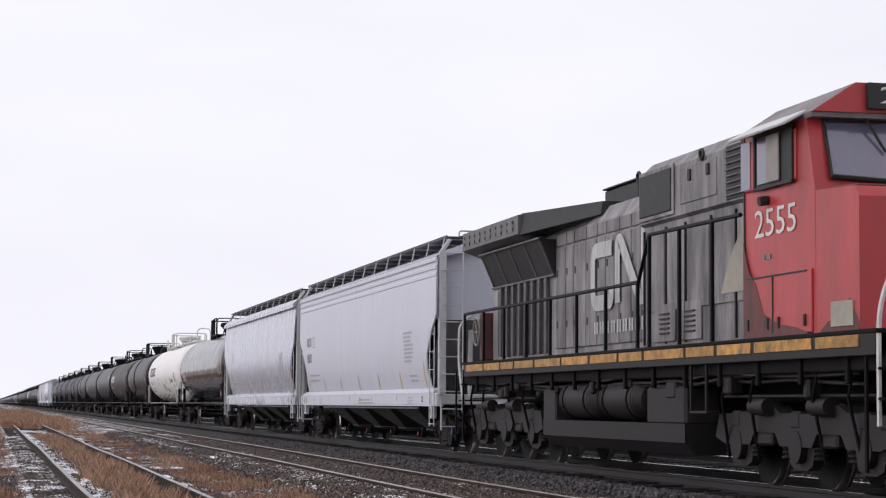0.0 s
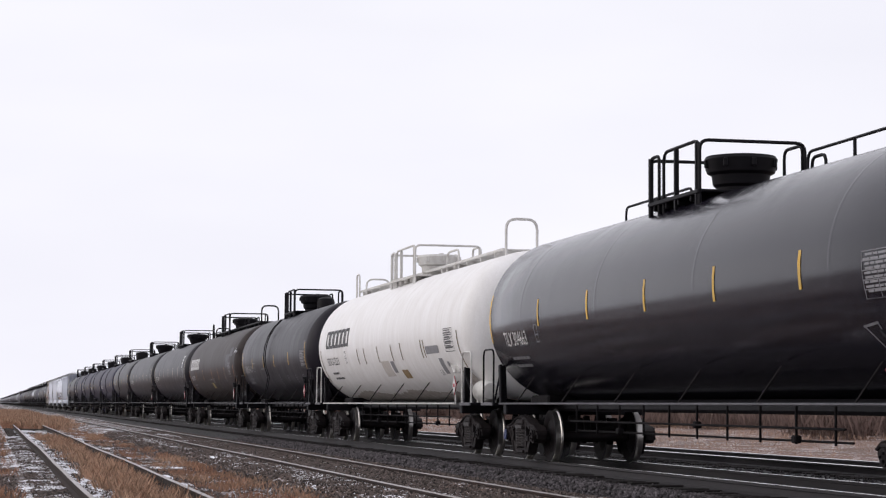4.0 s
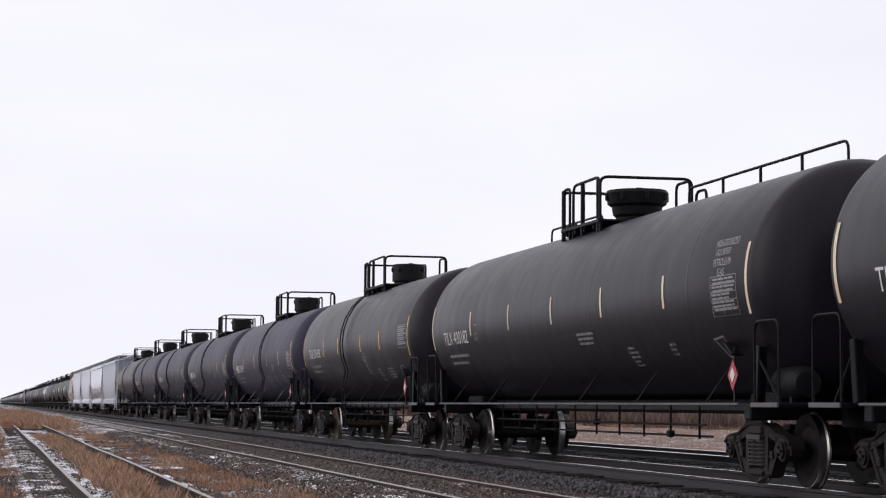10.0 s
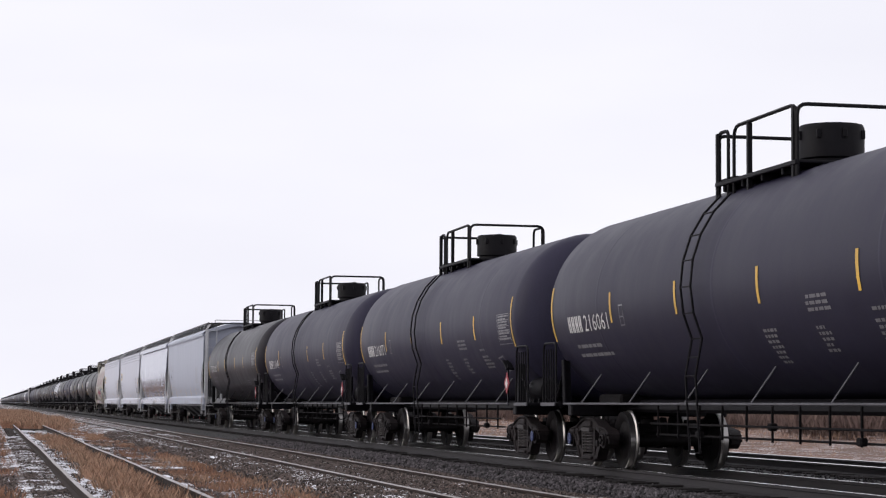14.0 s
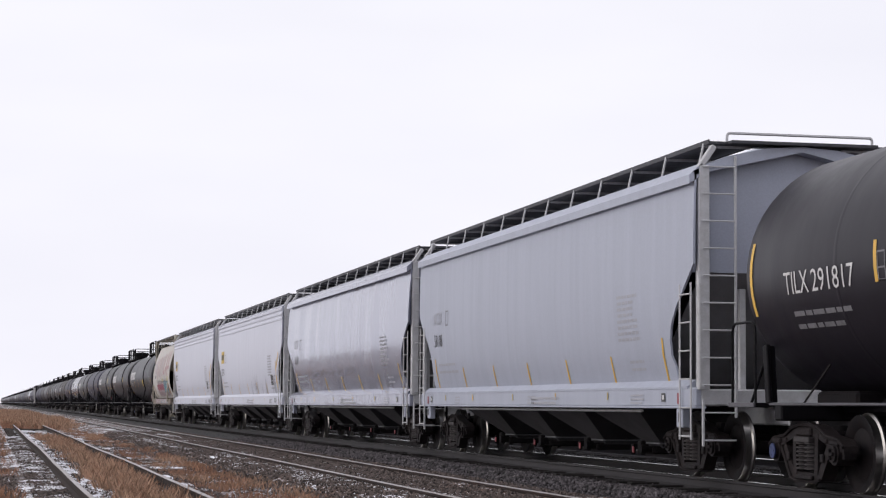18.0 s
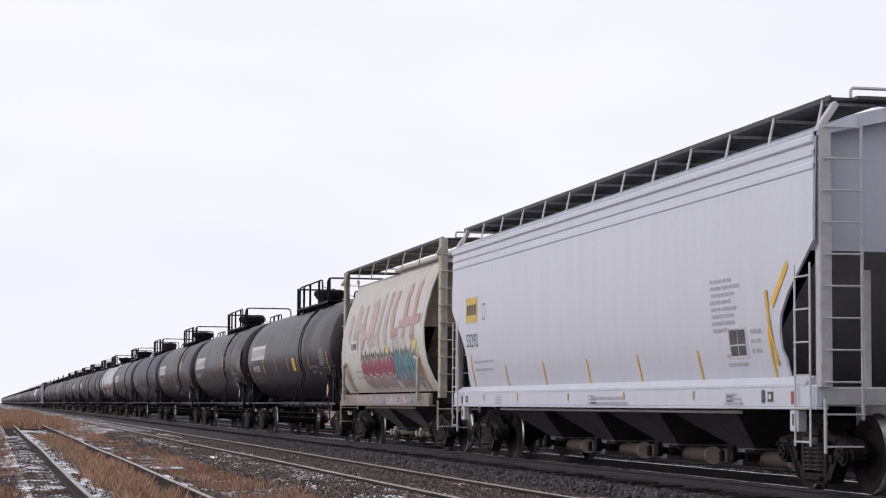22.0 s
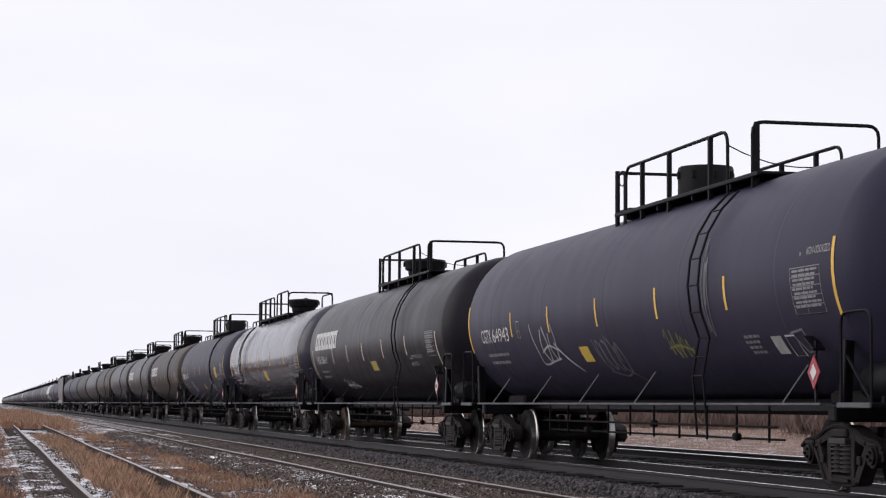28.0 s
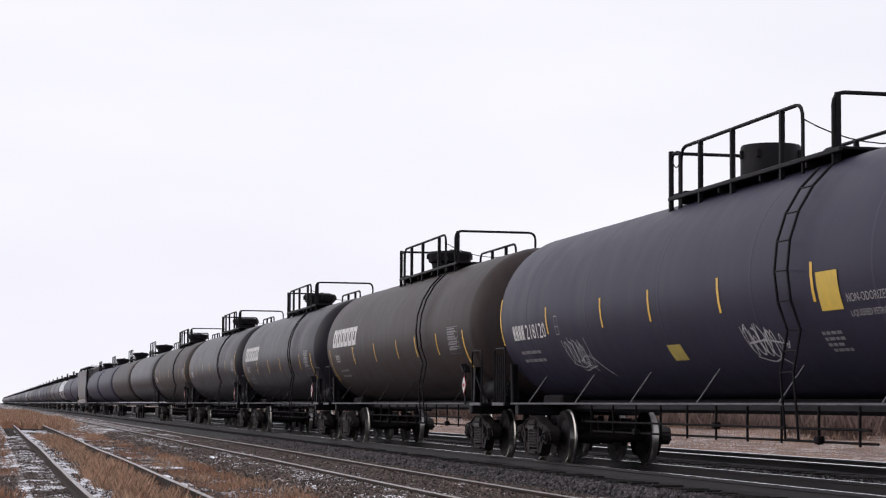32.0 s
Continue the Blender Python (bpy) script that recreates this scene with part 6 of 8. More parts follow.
    hb = part("hand_brake", Shape().tube([(-1.26, 10.12 + 0.27 * math.cos(w), 2.45 + 0.27 * math.sin(w)) for w in [k * math.pi / 10 for k in range(20)]], 0.022, 6, True), "loco_grey", loco)
    for k in range(6):
        w = k * math.pi / 3
        part("spoke", Shape().tube([(-1.26, 10.12, 2.45), (-1.26, 10.12 + 0.26 * math.cos(w), 2.45 + 0.26 * math.sin(w))], 0.014, 5), "loco_grey", hb)
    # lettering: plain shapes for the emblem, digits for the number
    hood = flat_side(-1.045)
    def ribbon(pts, lift):
        return stroke_line(hood, [(p.x, p.y) for p in rounded([(a, b, 0) for a, b in pts], 0.22, 5)], 0.25, lift)
    c = [ribbon([(-1.72, 3.52), (-2.76, 3.52), (-2.76, 2.66), (-1.74, 2.66), (-1.74, 2.92)], 0.02),
         ribbon([(-1.40, 2.62), (-1.40, 3.58), (-1.22, 3.58), (-0.30, 2.66), (-0.08, 2.66), (-0.08, 3.74)], 0.024)]
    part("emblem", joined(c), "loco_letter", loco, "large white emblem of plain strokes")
    part("slogan", mark_blocks(hood, -2.72, 2.16, 0.2, 0.22, 0.09, 9), "loco_letter", loco)
    part("number", letters("2555", flat_side(-1.505), 5.68, 3.06, 0.34, 1.32), "letter", loco)
    part("small_print", bars(flat_side(-1.505), 5.9, 2.78, 1, 0.45, 0.07, 0.05, 9), "letter_grey", loco)
    part("cab_light", Shape().cyl((-1.5, -6.1, 3.5), (-1.62, -6.1, 3.48), 0.06, 10), "louvre", loco)
    part("horn", Shape().cyl((0, -6.2, 4.78), (0, -6.9, 4.8), 0.05, 10, 0.11), "louvre", loco)
    return loco


# ---- the train: rear edges of the cars along the train at 16 s ----
def gx(label, **k):
    return dict(fn=tank_car, over=1.3, label=label, **k)


def many(*fs):
    def add(car, lay, a0):
        for f in fs:
            f(car, lay, a0)
    return add


def notice(a, b, w, h, mat="notice_yellow", label="yellow notice panel", lean=0.0):
    def add(car, lay, a0):
        p = part("notice", patch(lay, a0 + a, a0 + a + w, b, b + h, 0.008, lean=lean), mat, car, label)
        part("notice_print", bars(lay, a0 + a + 0.05, b + h - 0.09, max(2, int(h / 0.075)), w - 0.1, 0.03, 0.035, int(a * 10), 3), "notice_ink", p)
    return add


def panel(a, b, w, h, mat="repaint", label="grey repainted panel"):
    def add(car, lay, a0):
        part("repaint_panel", patch(lay, a0 + a, a0 + a + w, b, b + h, 0.005), mat, car, label)
    return add


def outline(a, b, w, h, mat="letter_table"):
    def add(car, lay, a0):
        part("frame_mark", joined([patch(lay, a0 + a, a0 + a + w, q, q + 0.025, 0.007) for q in (b, b + h)] + [patch(lay, a0 + q, a0 + q + 0.025, b, b + h, 0.007) for q in (a, a + w)]), mat, car)
    return add


def scribble(strokes, a, b, w, h, mat="tag_silver", width=0.04, label="sprayed tag that spells nothing"):
    """A sprayed tag: smooth strokes through a few points of a box (0..1, 0..1)."""
    def add(car, lay, a0):
        out = []
        for n, pts in enumerate(strokes):
            path = []
            for k in range(len(pts) - 1):
                p0, p1, p2, p3 = pts[max(0, k - 1)], pts[k], pts[k + 1], pts[min(len(pts) - 1, k + 2)]
                for q in range(6):
                    t = q / 6
                    c = [0.5 * (2 * p1[i] + (p2[i] - p0[i]) * t + (2 * p0[i] - 5 * p1[i] + 4 * p2[i] - p3[i]) * t * t + (3 * p1[i] - p0[i] - 3 * p2[i] + p3[i]) * t ** 3) for i in (0, 1)]
                    path.append((a0 + a + w * c[0], b + h * c[1]))
            path.append((a0 + a + w * pts[-1][0], b + h * pts[-1][1]))
            out.append(stroke_line(lay, path, width * (0.8 + 0.3 * (n % 2)), 0.008 + 0.0008 * n))
        part("graffiti", joined(out), mat, car, label)
    return add


SPIKES = (((0.0, 1.0), (0.08, 0.35), (0.10, 0.0), (0.4, 0.06), (0.62, 0.12)), ((0.3, 0.85), (0.24, 0.4), (0.34, 0.05), (0.42, 0.5), (0.36, 0.9)),
          ((0.5, 0.75), (0.48, 0.3), (0.56, 0.1), (0.66, 0.55), (0.62, 0.95)), ((0.6, 0.5), (0.75, 0.2), (0.86, 0.0), (1.0, -0.25)), ((0.2, 0.3), (0.45, 0.45), (0.7, 0.3)))
LOOPS = (((0.0, 0.9), (0.08, 0.3), (0.18, 0.1), (0.24, 0.6), (0.12, 0.85), (0.1, 0.3)), ((0.25, 0.8), (0.3, 0.2), (0.42, 0.15), (0.46, 0.7), (0.34, 0.85)),
         ((0.5, 0.95), (0.48, 0.3), (0.6, 0.05), (0.68, 0.5), (0.56, 0.9)), ((0.72, 0.7), (0.66, 0.2), (0.8, 0.0), (0.9, 0.4), (0.8, 0.75), (0.74, 0.3)), ((0.1, 0.05), (0.5, -0.12), (0.8, -0.05), (1.0, -0.3)))
SCRAWL = (((0.0, 0.7), (0.1, 0.9), (0.14, 0.2), (0.22, 0.6), (0.3, 0.3)), ((0.3, 0.9), (0.34, 0.1), (0.44, 0.5), (0.5, 0.1), (0.56, 0.8)),
          ((0.55, 0.3), (0.68, 0.7), (0.74, 0.1), (0.84, 0.6), (0.9, 0.2), (1.0, 0.4)), ((0.05, 0.4), (0.5, 0.45), (0.95, 0.3)))


def blots(seed, spots, mat="tar"):
    """Dark spill marks slanting down from the top of the shell."""
    def add(car, lay, a0):
        rnd = random.Random(seed)
        for a, b, size in spots:
            rows = []
            for q in range(8):
                t = q / 7
                v = size * 0.22 * math.sin(math.pi * (0.12 + 0.88 * t) ** 0.7) * rnd.uniform(0.75, 1.2) + 0.01
                u = a0 + a - size * 0.7 * t
                rows.append([lay(u - v, b - size * 0.55 * t, 0.006), lay(u + v, b - size * 0.55 * t, 0.006)])
            part("stain", Shape().sheet(rows), mat, car)
    return add


def streaks(seed, a, n, width, mat="tar"):
    """Run-down stains from the top of the shell, each tapering to its end."""
    def add(car, lay, a0):
        rnd = random.Random(seed)
        for k in range(n):
            u = a0 + a + width * rnd.random()
            top, low, w = rnd.uniform(0.7, 1.6), rnd.uniform(-0.9, 0.5), rnd.uniform(0.03, 0.11)
            rows = []
            for q in range(9):
                t = q / 8
                b = top + (low - top) * t
                v = w * (1 - t) ** 0.6 + 0.004
                o = 0.03 * math.sin(3 * t + k)
                rows.append([lay(u + o - v, b, 0.007), lay(u + o + v, b, 0.007)])
            part("stain", Shape().sheet(rows), mat, car)
    return add


def belly(seed):
    """Grime with painted-in shade along the underside, and grime round the near end of the shell."""
    def add(car, lay, a0):
        part("grime", blob(lay, a0 + 0.2, -2.3, -1.55, -2 * a0 - 0.6, seed, 0.006), "belly_stain", car, "brown grime and painted-in shade along the belly")
        part("grime", blob(lay, -a0 - 1.1, -1.7, -0.95, 1.0, seed + 1, 0.008), "belly_stain", car)
    return add


def white_marks(car, lay, a0):
    """Dark tables, an ochre plate and faded patches on the white tank."""
    for a, b, w, h in ((14.41, -0.52, 1.3, 0.17), (15.4, -1.02, 0.36, 0.38), (16.05, -0.85, 0.2, 0.12), (10.1, -0.90, 0.4, 0.30)):
        notice(a, b, w, h, "letter_table", "dark printed panel")(car, lay, a0)
    notice(11.0, -1.08, 0.68, 0.24, "ochre", "brown ochre notice plate")(car, lay, a0)
    for a, b, w, h in ((8.95, -1.0, 1.0, 0.42),):
        part("faded_panel", patch(lay, a0 + a, a0 + a + w, b, b + h, 0.004), "white_stain", car)
    part("words", letters("GAS", lay, a0 + 14.95, -1.05, 0.14, 0.3), "letter_dark", car)


def emblem_bars(car, lay, a0):
    for k, (o, w) in enumerate(((0.0, 0.62), (0.05, 0.55), (0.0, 0.6), (0.2, 0.32))):
        part("emblem_bar", patch(lay, -a0 - 1.7 + o, -a0 - 1.7 + o + w, 0.62 - 0.16 * k, 0.74 - 0.16 * k, 0.007, lean=0.15), "letter", car)


def signed_side(number):
    def add(car, lay, a0, sl):
        p = part("sign", patch(lay, a0 + 1.25, a0 + 2.2, 2.60, 3.08, 0.008), "yellow", car, "yellow sign with dark bars")
        part("sign_print", joined([patch(lay, a0 + 1.36 + 0.2 * k, a0 + 1.5 + 0.2 * k, 2.74, 2.94, 0.014) for k in range(4)]), "letter_dark", p)
        for i, j in ((0, 0), (0, 1), (1, 0), (1, 1)):
            part("code_panel", patch(lay, 6.5 + 0.28 * i, 6.74 + 0.28 * i, 1.64 + 0.14 * j, 1.76 + 0.2 * j, 0.008), "letter_dark", car)
        part("code_frame", joined([patch(lay, 6.46, 7.08, q, q + 0.02, 0.007) for q in (1.61, 1.98)] + [patch(lay, q, q + 0.02, 1.61, 2.0, 0.007) for q in (6.45, 7.07)]), "letter", car)
        part("code_print", bars(lay, 7.2, 1.9, 3, 0.45, 0.05, 0.07, 61, 2), "print_pale", car)
        part("tape", stroke_line(lay, [(8.0, 2.21), (8.55, 2.68)], 0.1, 0.010), "stripe", car)
        part("tape", stroke_line(lay, [(7.84, 2.4), (7.9, 1.9), (8.0, 1.5)], 0.09, 0.014), "stripe", car)
        if number == "53293":
            rnd = random.Random(5)
            for k in range(14):
                u, h, w = 1.0 + 6.5 * rnd.random(), rnd.uniform(0.25, 0.75), rnd.uniform(0.03, 0.09)
                rows = [[lay(u - w * (1 - 0.8 * q / 5), 1.34 + h * q / 5, 0.006), lay(u + w * (1 - 0.8 * q / 5), 1.34 + h * q / 5, 0.006)] for q in range(6)]
                part("stain", Shape().sheet(rows), "blue_streak", car)
        part("sill_mark", patch(sl, 7.62, 7.72, 1.05, 1.2, 0.004), "letter_dark", car)
        part("sill_mark", patch(sl, 6.4, 6.62, 1.05, 1.15, 0.004), "letter_grey", car)
    return add


M["paint_rose"] = material("faded_red_spray", (0.42, 0.27, 0.27), 0.6, second=(0.54, 0.48, 0.45), amount=1.0, scale=3.5)
M["paint_plum"] = material("faded_plum_spray", (0.38, 0.30, 0.33), 0.6, second=(0.52, 0.48, 0.46), amount=0.9, scale=2)
M["paint_red_faded"] = material("worn_red_spray", (0.36, 0.165, 0.18), 0.6, second=(0.52, 0.46, 0.44), amount=1.0, scale=3.5, stretch=(2, 2, 0.5))
M["paint_black"] = material("sprayed_black", (0.05, 0.05, 0.055), 0.6, second=(0.3, 0.27, 0.27), amount=0.6, scale=3)
M["paint_dusk"] = material("sprayed_grey_shade", (0.24, 0.15, 0.17), 0.6, second=(0.36, 0.33, 0.33), amount=0.9, scale=4)
M["paint_yellow"] = material("sprayed_yellow", (0.55, 0.47, 0.12), 0.6, second=(0.5, 0.46, 0.36), amount=0.8, scale=4)
M["paint_orange"] = material("sprayed_orange", (0.45, 0.17, 0.07), 0.6, second=(0.4, 0.28, 0.2), amount=0.8, scale=4)
M["paint_white"] = material("sprayed_white", (0.55, 0.54, 0.53), 0.6, second=(0.3, 0.26, 0.27), amount=0.8, scale=5)
M["rust_stain"] = material("brown_rust_stain", (0.28, 0.20, 0.13), 0.75, second=(0.48, 0.43, 0.36), amount=0.9, scale=3, stretch=(2, 2, 0.5))
M["cream_rust"] = material("stained_cream_paint", (0.29, 0.25, 0.21), 0.65, second=(0.13, 0.095, 0.07), amount=0.9, scale=2, stretch=(1, 1.5, 1), bump=0.06)
M["rust_end"] = material("rusty_cream_steel", (0.25, 0.205, 0.15), 0.75, second=(0.10, 0.075, 0.052), amount=0.8, scale=2, stretch=(2, 2, 0.6), bump=0.1)


def mural_material(name, one, two, three, scale):
    """Sprayed shapes: warped cells of three paints with dark and pale outlines."""
    m = bpy.data.materials.new(name)
    m.use_nodes = True
    n, l = m.node_tree.nodes, m.node_tree.links
    b = n["Principled BSDF"]
    b.inputs["Roughness"].default_value = 0.6
    tc = n.new("ShaderNodeTexCoord")
    mp = n.new("ShaderNodeMapping")
    mp.inputs["Scale"].default_value = (0.01, 1.6, 0.8)
    l.new(tc.outputs["Object"], mp.inputs[0])
    ns = n.new("ShaderNodeTexNoise")
    ns.inputs["Scale"].default_value, ns.inputs["Detail"].default_value = scale * 0.6, 3
    l.new(mp.outputs[0], ns.inputs["Vector"])
    wp = n.new("ShaderNodeMix")
    wp.data_type = "VECTOR"
    wp.inputs["Factor"].default_value = 0.35
    l.new(mp.outputs[0], wp.inputs["A"])
    l.new(ns.outputs["Color"], wp.inputs["B"])
    wave = n.new("ShaderNodeTexWave")
    wave.bands_direction = "Y"
    wave.inputs["Scale"].default_value, wave.inputs["Distortion"].default_value, wave.inputs["Detail"].default_value = scale * 0.5, 7.0, 2.0
    l.new(wp.outputs["Result"], wave.inputs["Vector"])
    rp = n.new("ShaderNodeValToRGB")
    rp.color_ramp.interpolation = "LINEAR"
    el = rp.color_ramp.elements
    el[0].position, el[0].color = 0.0, (*one, 1)
    el[1].position, el[1].color = 1.0, (*two, 1)
    for at, c in ((0.44, one), (0.48, (0.03, 0.03, 0.04)), (0.53, (0.55, 0.52, 0.5)), (0.57, three), (0.8, two)):
        q = el.new(at)
        q.color = (*c, 1)
    l.new(wave.outputs["Fac"], rp.inputs[0])
    l.new(rp.outputs[0], b.inputs["Base Color"])
    return m


M["mural_red"] = mural_material("sprayed_red_mural", (0.30, 0.035, 0.065), (0.20, 0.06, 0.10), (0.38, 0.10, 0.13), 3.0)
M["mural_teal"] = mural_material("sprayed_teal_mural", (0.06, 0.22, 0.27), (0.035, 0.08, 0.13), (0.12, 0.30, 0.33), 3.0)


def blob(lay, a, b0, b1, width, seed, lift):
    """A sprayed area with an uneven outline."""
    rnd = random.Random(seed)
    n = int(width / 0.12)
    cols = []
    for k in range(n + 1):
        t = k / n
        hi = b1 + 0.09 * math.sin(t * 17 + seed) + rnd.uniform(-0.05, 0.05)
        lo = b0 + rnd.uniform(-0.03, 0.05)
        ease = min(1, 6 * t, 6 * (1 - t)) ** 0.5
        mid = (lo + hi) / 2
        lo, hi = mid + (lo - mid) * ease, mid + (hi - mid) * ease
        cols.append([lay(a + width * t, lo + (hi - lo) * q / 6, lift) for q in range(7)])
    return Shape().sheet(cols)


def loop(lay, pts, w, lift):
    return stroke_line(lay, pts + pts[:2], w, lift)


def murals(car, lay, a0, sl):
    """Faded tall smears above, outlined sprayed forms in red and teal below."""
    rnd = random.Random(12)
    smears = ((-4.2, 2.75, 3.3, "paint_plum"), (-3.45, 2.5, 3.6, "paint_plum"), (-3.1, 2.55, 3.5, "paint_plum"), (-2.3, 2.5, 3.55, "paint_rose"), (-1.35, 2.55, 3.6, "paint_plum"),
              (-0.95, 2.5, 3.62, "paint_rose"), (-0.2, 2.45, 3.68, "paint_plum"), (0.65, 2.5, 3.7, "paint_plum"), (1.45, 2.65, 3.72, "paint_red_faded"), (2.85, 2.7, 3.8, "paint_red_faded"), (3.85, 2.5, 3.82, "paint_red_faded"))
    for k, (a, lo, hi, m) in enumerate(smears):
        for j in range(3):
            o = (j - 1) * 0.13
            pts = [(a + o + 0.05 * math.sin(q + k) + 0.10 * (q / 7), hi - rnd.uniform(0, 0.1) - (hi - lo + rnd.uniform(-0.1, 0.12)) * q / 7) for q in range(8)]
            part("graffiti", stroke_line(lay, pts, 0.15 + 0.05 * (j == 1), 0.009 + 0.0003 * j + 0.0004 * k), m, car)
    for a, b, z, m in ((-3.2, -2.3, 2.95, "paint_plum"), (-2.2, -1.4, 2.72, "paint_rose"), (1.45, 2.3, 2.66, "paint_red_faded"), (2.4, 4.65, 2.88, "paint_red_faded"), (-0.9, 0.0, 2.56, "paint_plum")):
        part("graffiti", stroke_line(lay, [(a, z - 0.04), ((a + b) / 2, z), (b, z + 0.03)], 0.2, 0.0145), m, car)
    for a in (-2.2, -1.2, 1.6, 2.9, 3.9):
        for j in range(3):
            part("drip", patch(lay, a + 0.13 * j, a + 0.13 * j + 0.03, 2.3 + 0.1 * rnd.random(), 2.62, 0.009), "paint_rose", car)
    # lower band: dark crown, filled forms, pale outlines
    crown = [(-2.4 + 0.14 * q, 2.08 + (0.18 if q % 2 else 0.0) + 0.06 * math.sin(q * 1.7)) for q in range(50)]
    part("graffiti", stroke_line(lay, crown, 0.09, 0.014), "paint_black", car)
    part("graffiti", blob(lay, -2.5, 1.40, 2.08, 4.4, 3, 0.010), "paint_dusk", car, "plum and grey sprayed shade")
    part("graffiti", blob(lay, 1.7, 1.40, 2.16, 3.1, 5, 0.011), "paint_dusk", car)
    part("graffiti", blob(lay, 3.9, 1.9, 2.42, 0.75, 8, 0.0125), "paint_yellow", car, "yellow sprayed blot")
    part("graffiti", blob(lay, 4.35, 1.55, 2.05, 0.5, 9, 0.0135), "paint_orange", car)
    part("graffiti", blob(lay, 0.9, 2.15, 2.4, 0.5, 10, 0.0125), "paint_yellow", car)
    for k in range(5):
        a = -2.4 + 0.84 * k
        part("graffiti", blob(lay, a, 1.66 + 0.04 * (k % 2), 2.08 + 0.05 * math.sin(k * 2.1), 0.92, 20 + k, 0.0145 + 0.0008 * k), "mural_red", car)
        out = [(a + 0.04, 1.72), (a + 0.1, 2.08), (a + 0.3, 2.16), (a + 0.42, 2.02), (a + 0.6, 2.15), (a + 0.84, 2.06), (a + 0.86, 1.7), (a + 0.6, 1.64), (a + 0.4, 1.74)]
        part("outline", loop(lay, out, 0.035, 0.021), "paint_white", car)
    for k in range(5):
        a = 1.75 + 0.56 * k
        part("graffiti", blob(lay, a, 1.55 + 0.07 * (k % 2), 2.2 + 0.05 * math.sin(k * 1.3), 0.62, 30 + k, 0.0155 + 0.0008 * k), "mural_teal", car)
        out = [(a + 0.02, 1.62), (a + 0.08, 2.1), (a + 0.3, 2.26), (a + 0.5, 2.12), (a + 0.44, 1.85), (a + 0.56, 1.6), (a + 0.3, 1.72), (a + 0.2, 1.95)]
        part("outline", loop(lay, out, 0.032, 0.022), "paint_white", car)
    for k in range(16):
        a = -2.4 + 0.44 * k + rnd.uniform(-0.1, 0.1)
        part("drip", patch(lay, a, a + 0.05, 1.36, 1.45 + 0.2 * rnd.random(), 0.015), "paint_plum" if k < 9 else "mural_teal", car)
    part("graffiti", patch(sl, -3.1, 4.5, 1.0, 1.245, 0.004), "paint_dusk", car)
    for k in range(9):
        a = -3.0 + 0.82 * k
        zig = [(a, 1.04), (a + 0.15, 1.2), (a + 0.3, 1.08), (a + 0.42, 1.21), (a + 0.6, 1.04), (a + 0.7, 1.18)]
        part("outline", stroke_line(sl, zig, 0.035, 0.008), "paint_white", car)
        if k > 3:
            part("graffiti", blob(sl, a + 0.1, 1.03, 1.19, 0.5, 40 + k, 0.006), ("mural_teal", "paint_rose")[k % 2], car)
    n = part("notice", patch(lay, -3.8, -2.85, 2.32, 2.62, 0.012), "letter", car, "white notice panel")
    part("notice_print", joined([patch(lay, -3.7 + 0.2 * k, -3.57 + 0.2 * k, 2.38, 2.55, 0.018) for k in range(4)]), "letter_dark", n)
    for a, w in ((-5.0, 0.9), (4.55, 0.5)):
        part("rust_stain", blob(lay, a, 1.32, 1.95, w, 51 + int(a), 0.006), "rust_stain", car)
    for e in (-1, 1):
        part("sill_handle", Shape().tube(rounded([(-1.6, e * 4.75, 1.1), (-1.6, e * 4.75, 2.0), (-1.6, e * 4.45, 2.05)], 0.06), 0.04, 6), "creamrail", car)


TANKS = "tank cars in the train"
LPG = "LIQUEFIED PETROLEUM GAS"
ODOUR = "NON-ODORIZED"
# tape and print patterns of the builders
LONG = dict(style="railed", ladder=None, rings=4, tape_b=(-0.25, 0.21), end_b=(-0.46, 0.45), ends=(0.05, -0.1), num=(1.1, 3.2, -0.39), table=(-1.4, -0.45, -0.46, 0.06), mark="TILX")
SHORT = dict(style="caged", ladder=0.5, rings=3, tapes=(3.72, 6.12, 9.55, 12.15), tape_b=(-0.28, 0.17), ends=(0.1, -0.1), end_b=(-0.51, 0.4), num=(1.15, 3.15, -0.29), table=(-1.3, -0.25, -0.31, 0.2), mark="TILX",
             prints=((9.6, -0.36, 3, 0.55), (9.75, -0.58, 5, 0.42), (11.05, -0.8, 5, 0.42), (12.3, -0.8, 4, 0.72), (5.42, -0.69, 3, 0.52)))
CAGED = dict(style="caged", ladder=0.7, rings=3, tapes=(3.3, 6.3, 9.4, 12.38), tape_b=(-0.35, 0.11), ends=(0.03, -0.15), end_b=(-0.56, 0.35), num=(0.95, 3.1, -0.44), table=(-1.2, -0.3, -0.5, 0.05), bars_on=True, blue=True,
             prints=((10.8, -0.36, 3, 0.72), (9.2, -0.72, 7, 0.46), (10.82, -0.74, 5, 0.42), (12.5, -0.58, 1, 0.5), (12.5, -0.72, 4, 0.66)))
LOOPED = dict(style="looped", ladder=-4.25, emblem=1.0, tapes=(4.0, 7.0, 9.8, 11.95, 14.17), tape_b=(-0.57, -0.11), ends=(0.42, -0.6), end_b=(-1.02, -0.12), num=(1.3, 3.0, -0.49), table=(-2.0, -1.02, -0.58, -0.03), mark="PROX", placard="white", held=False)
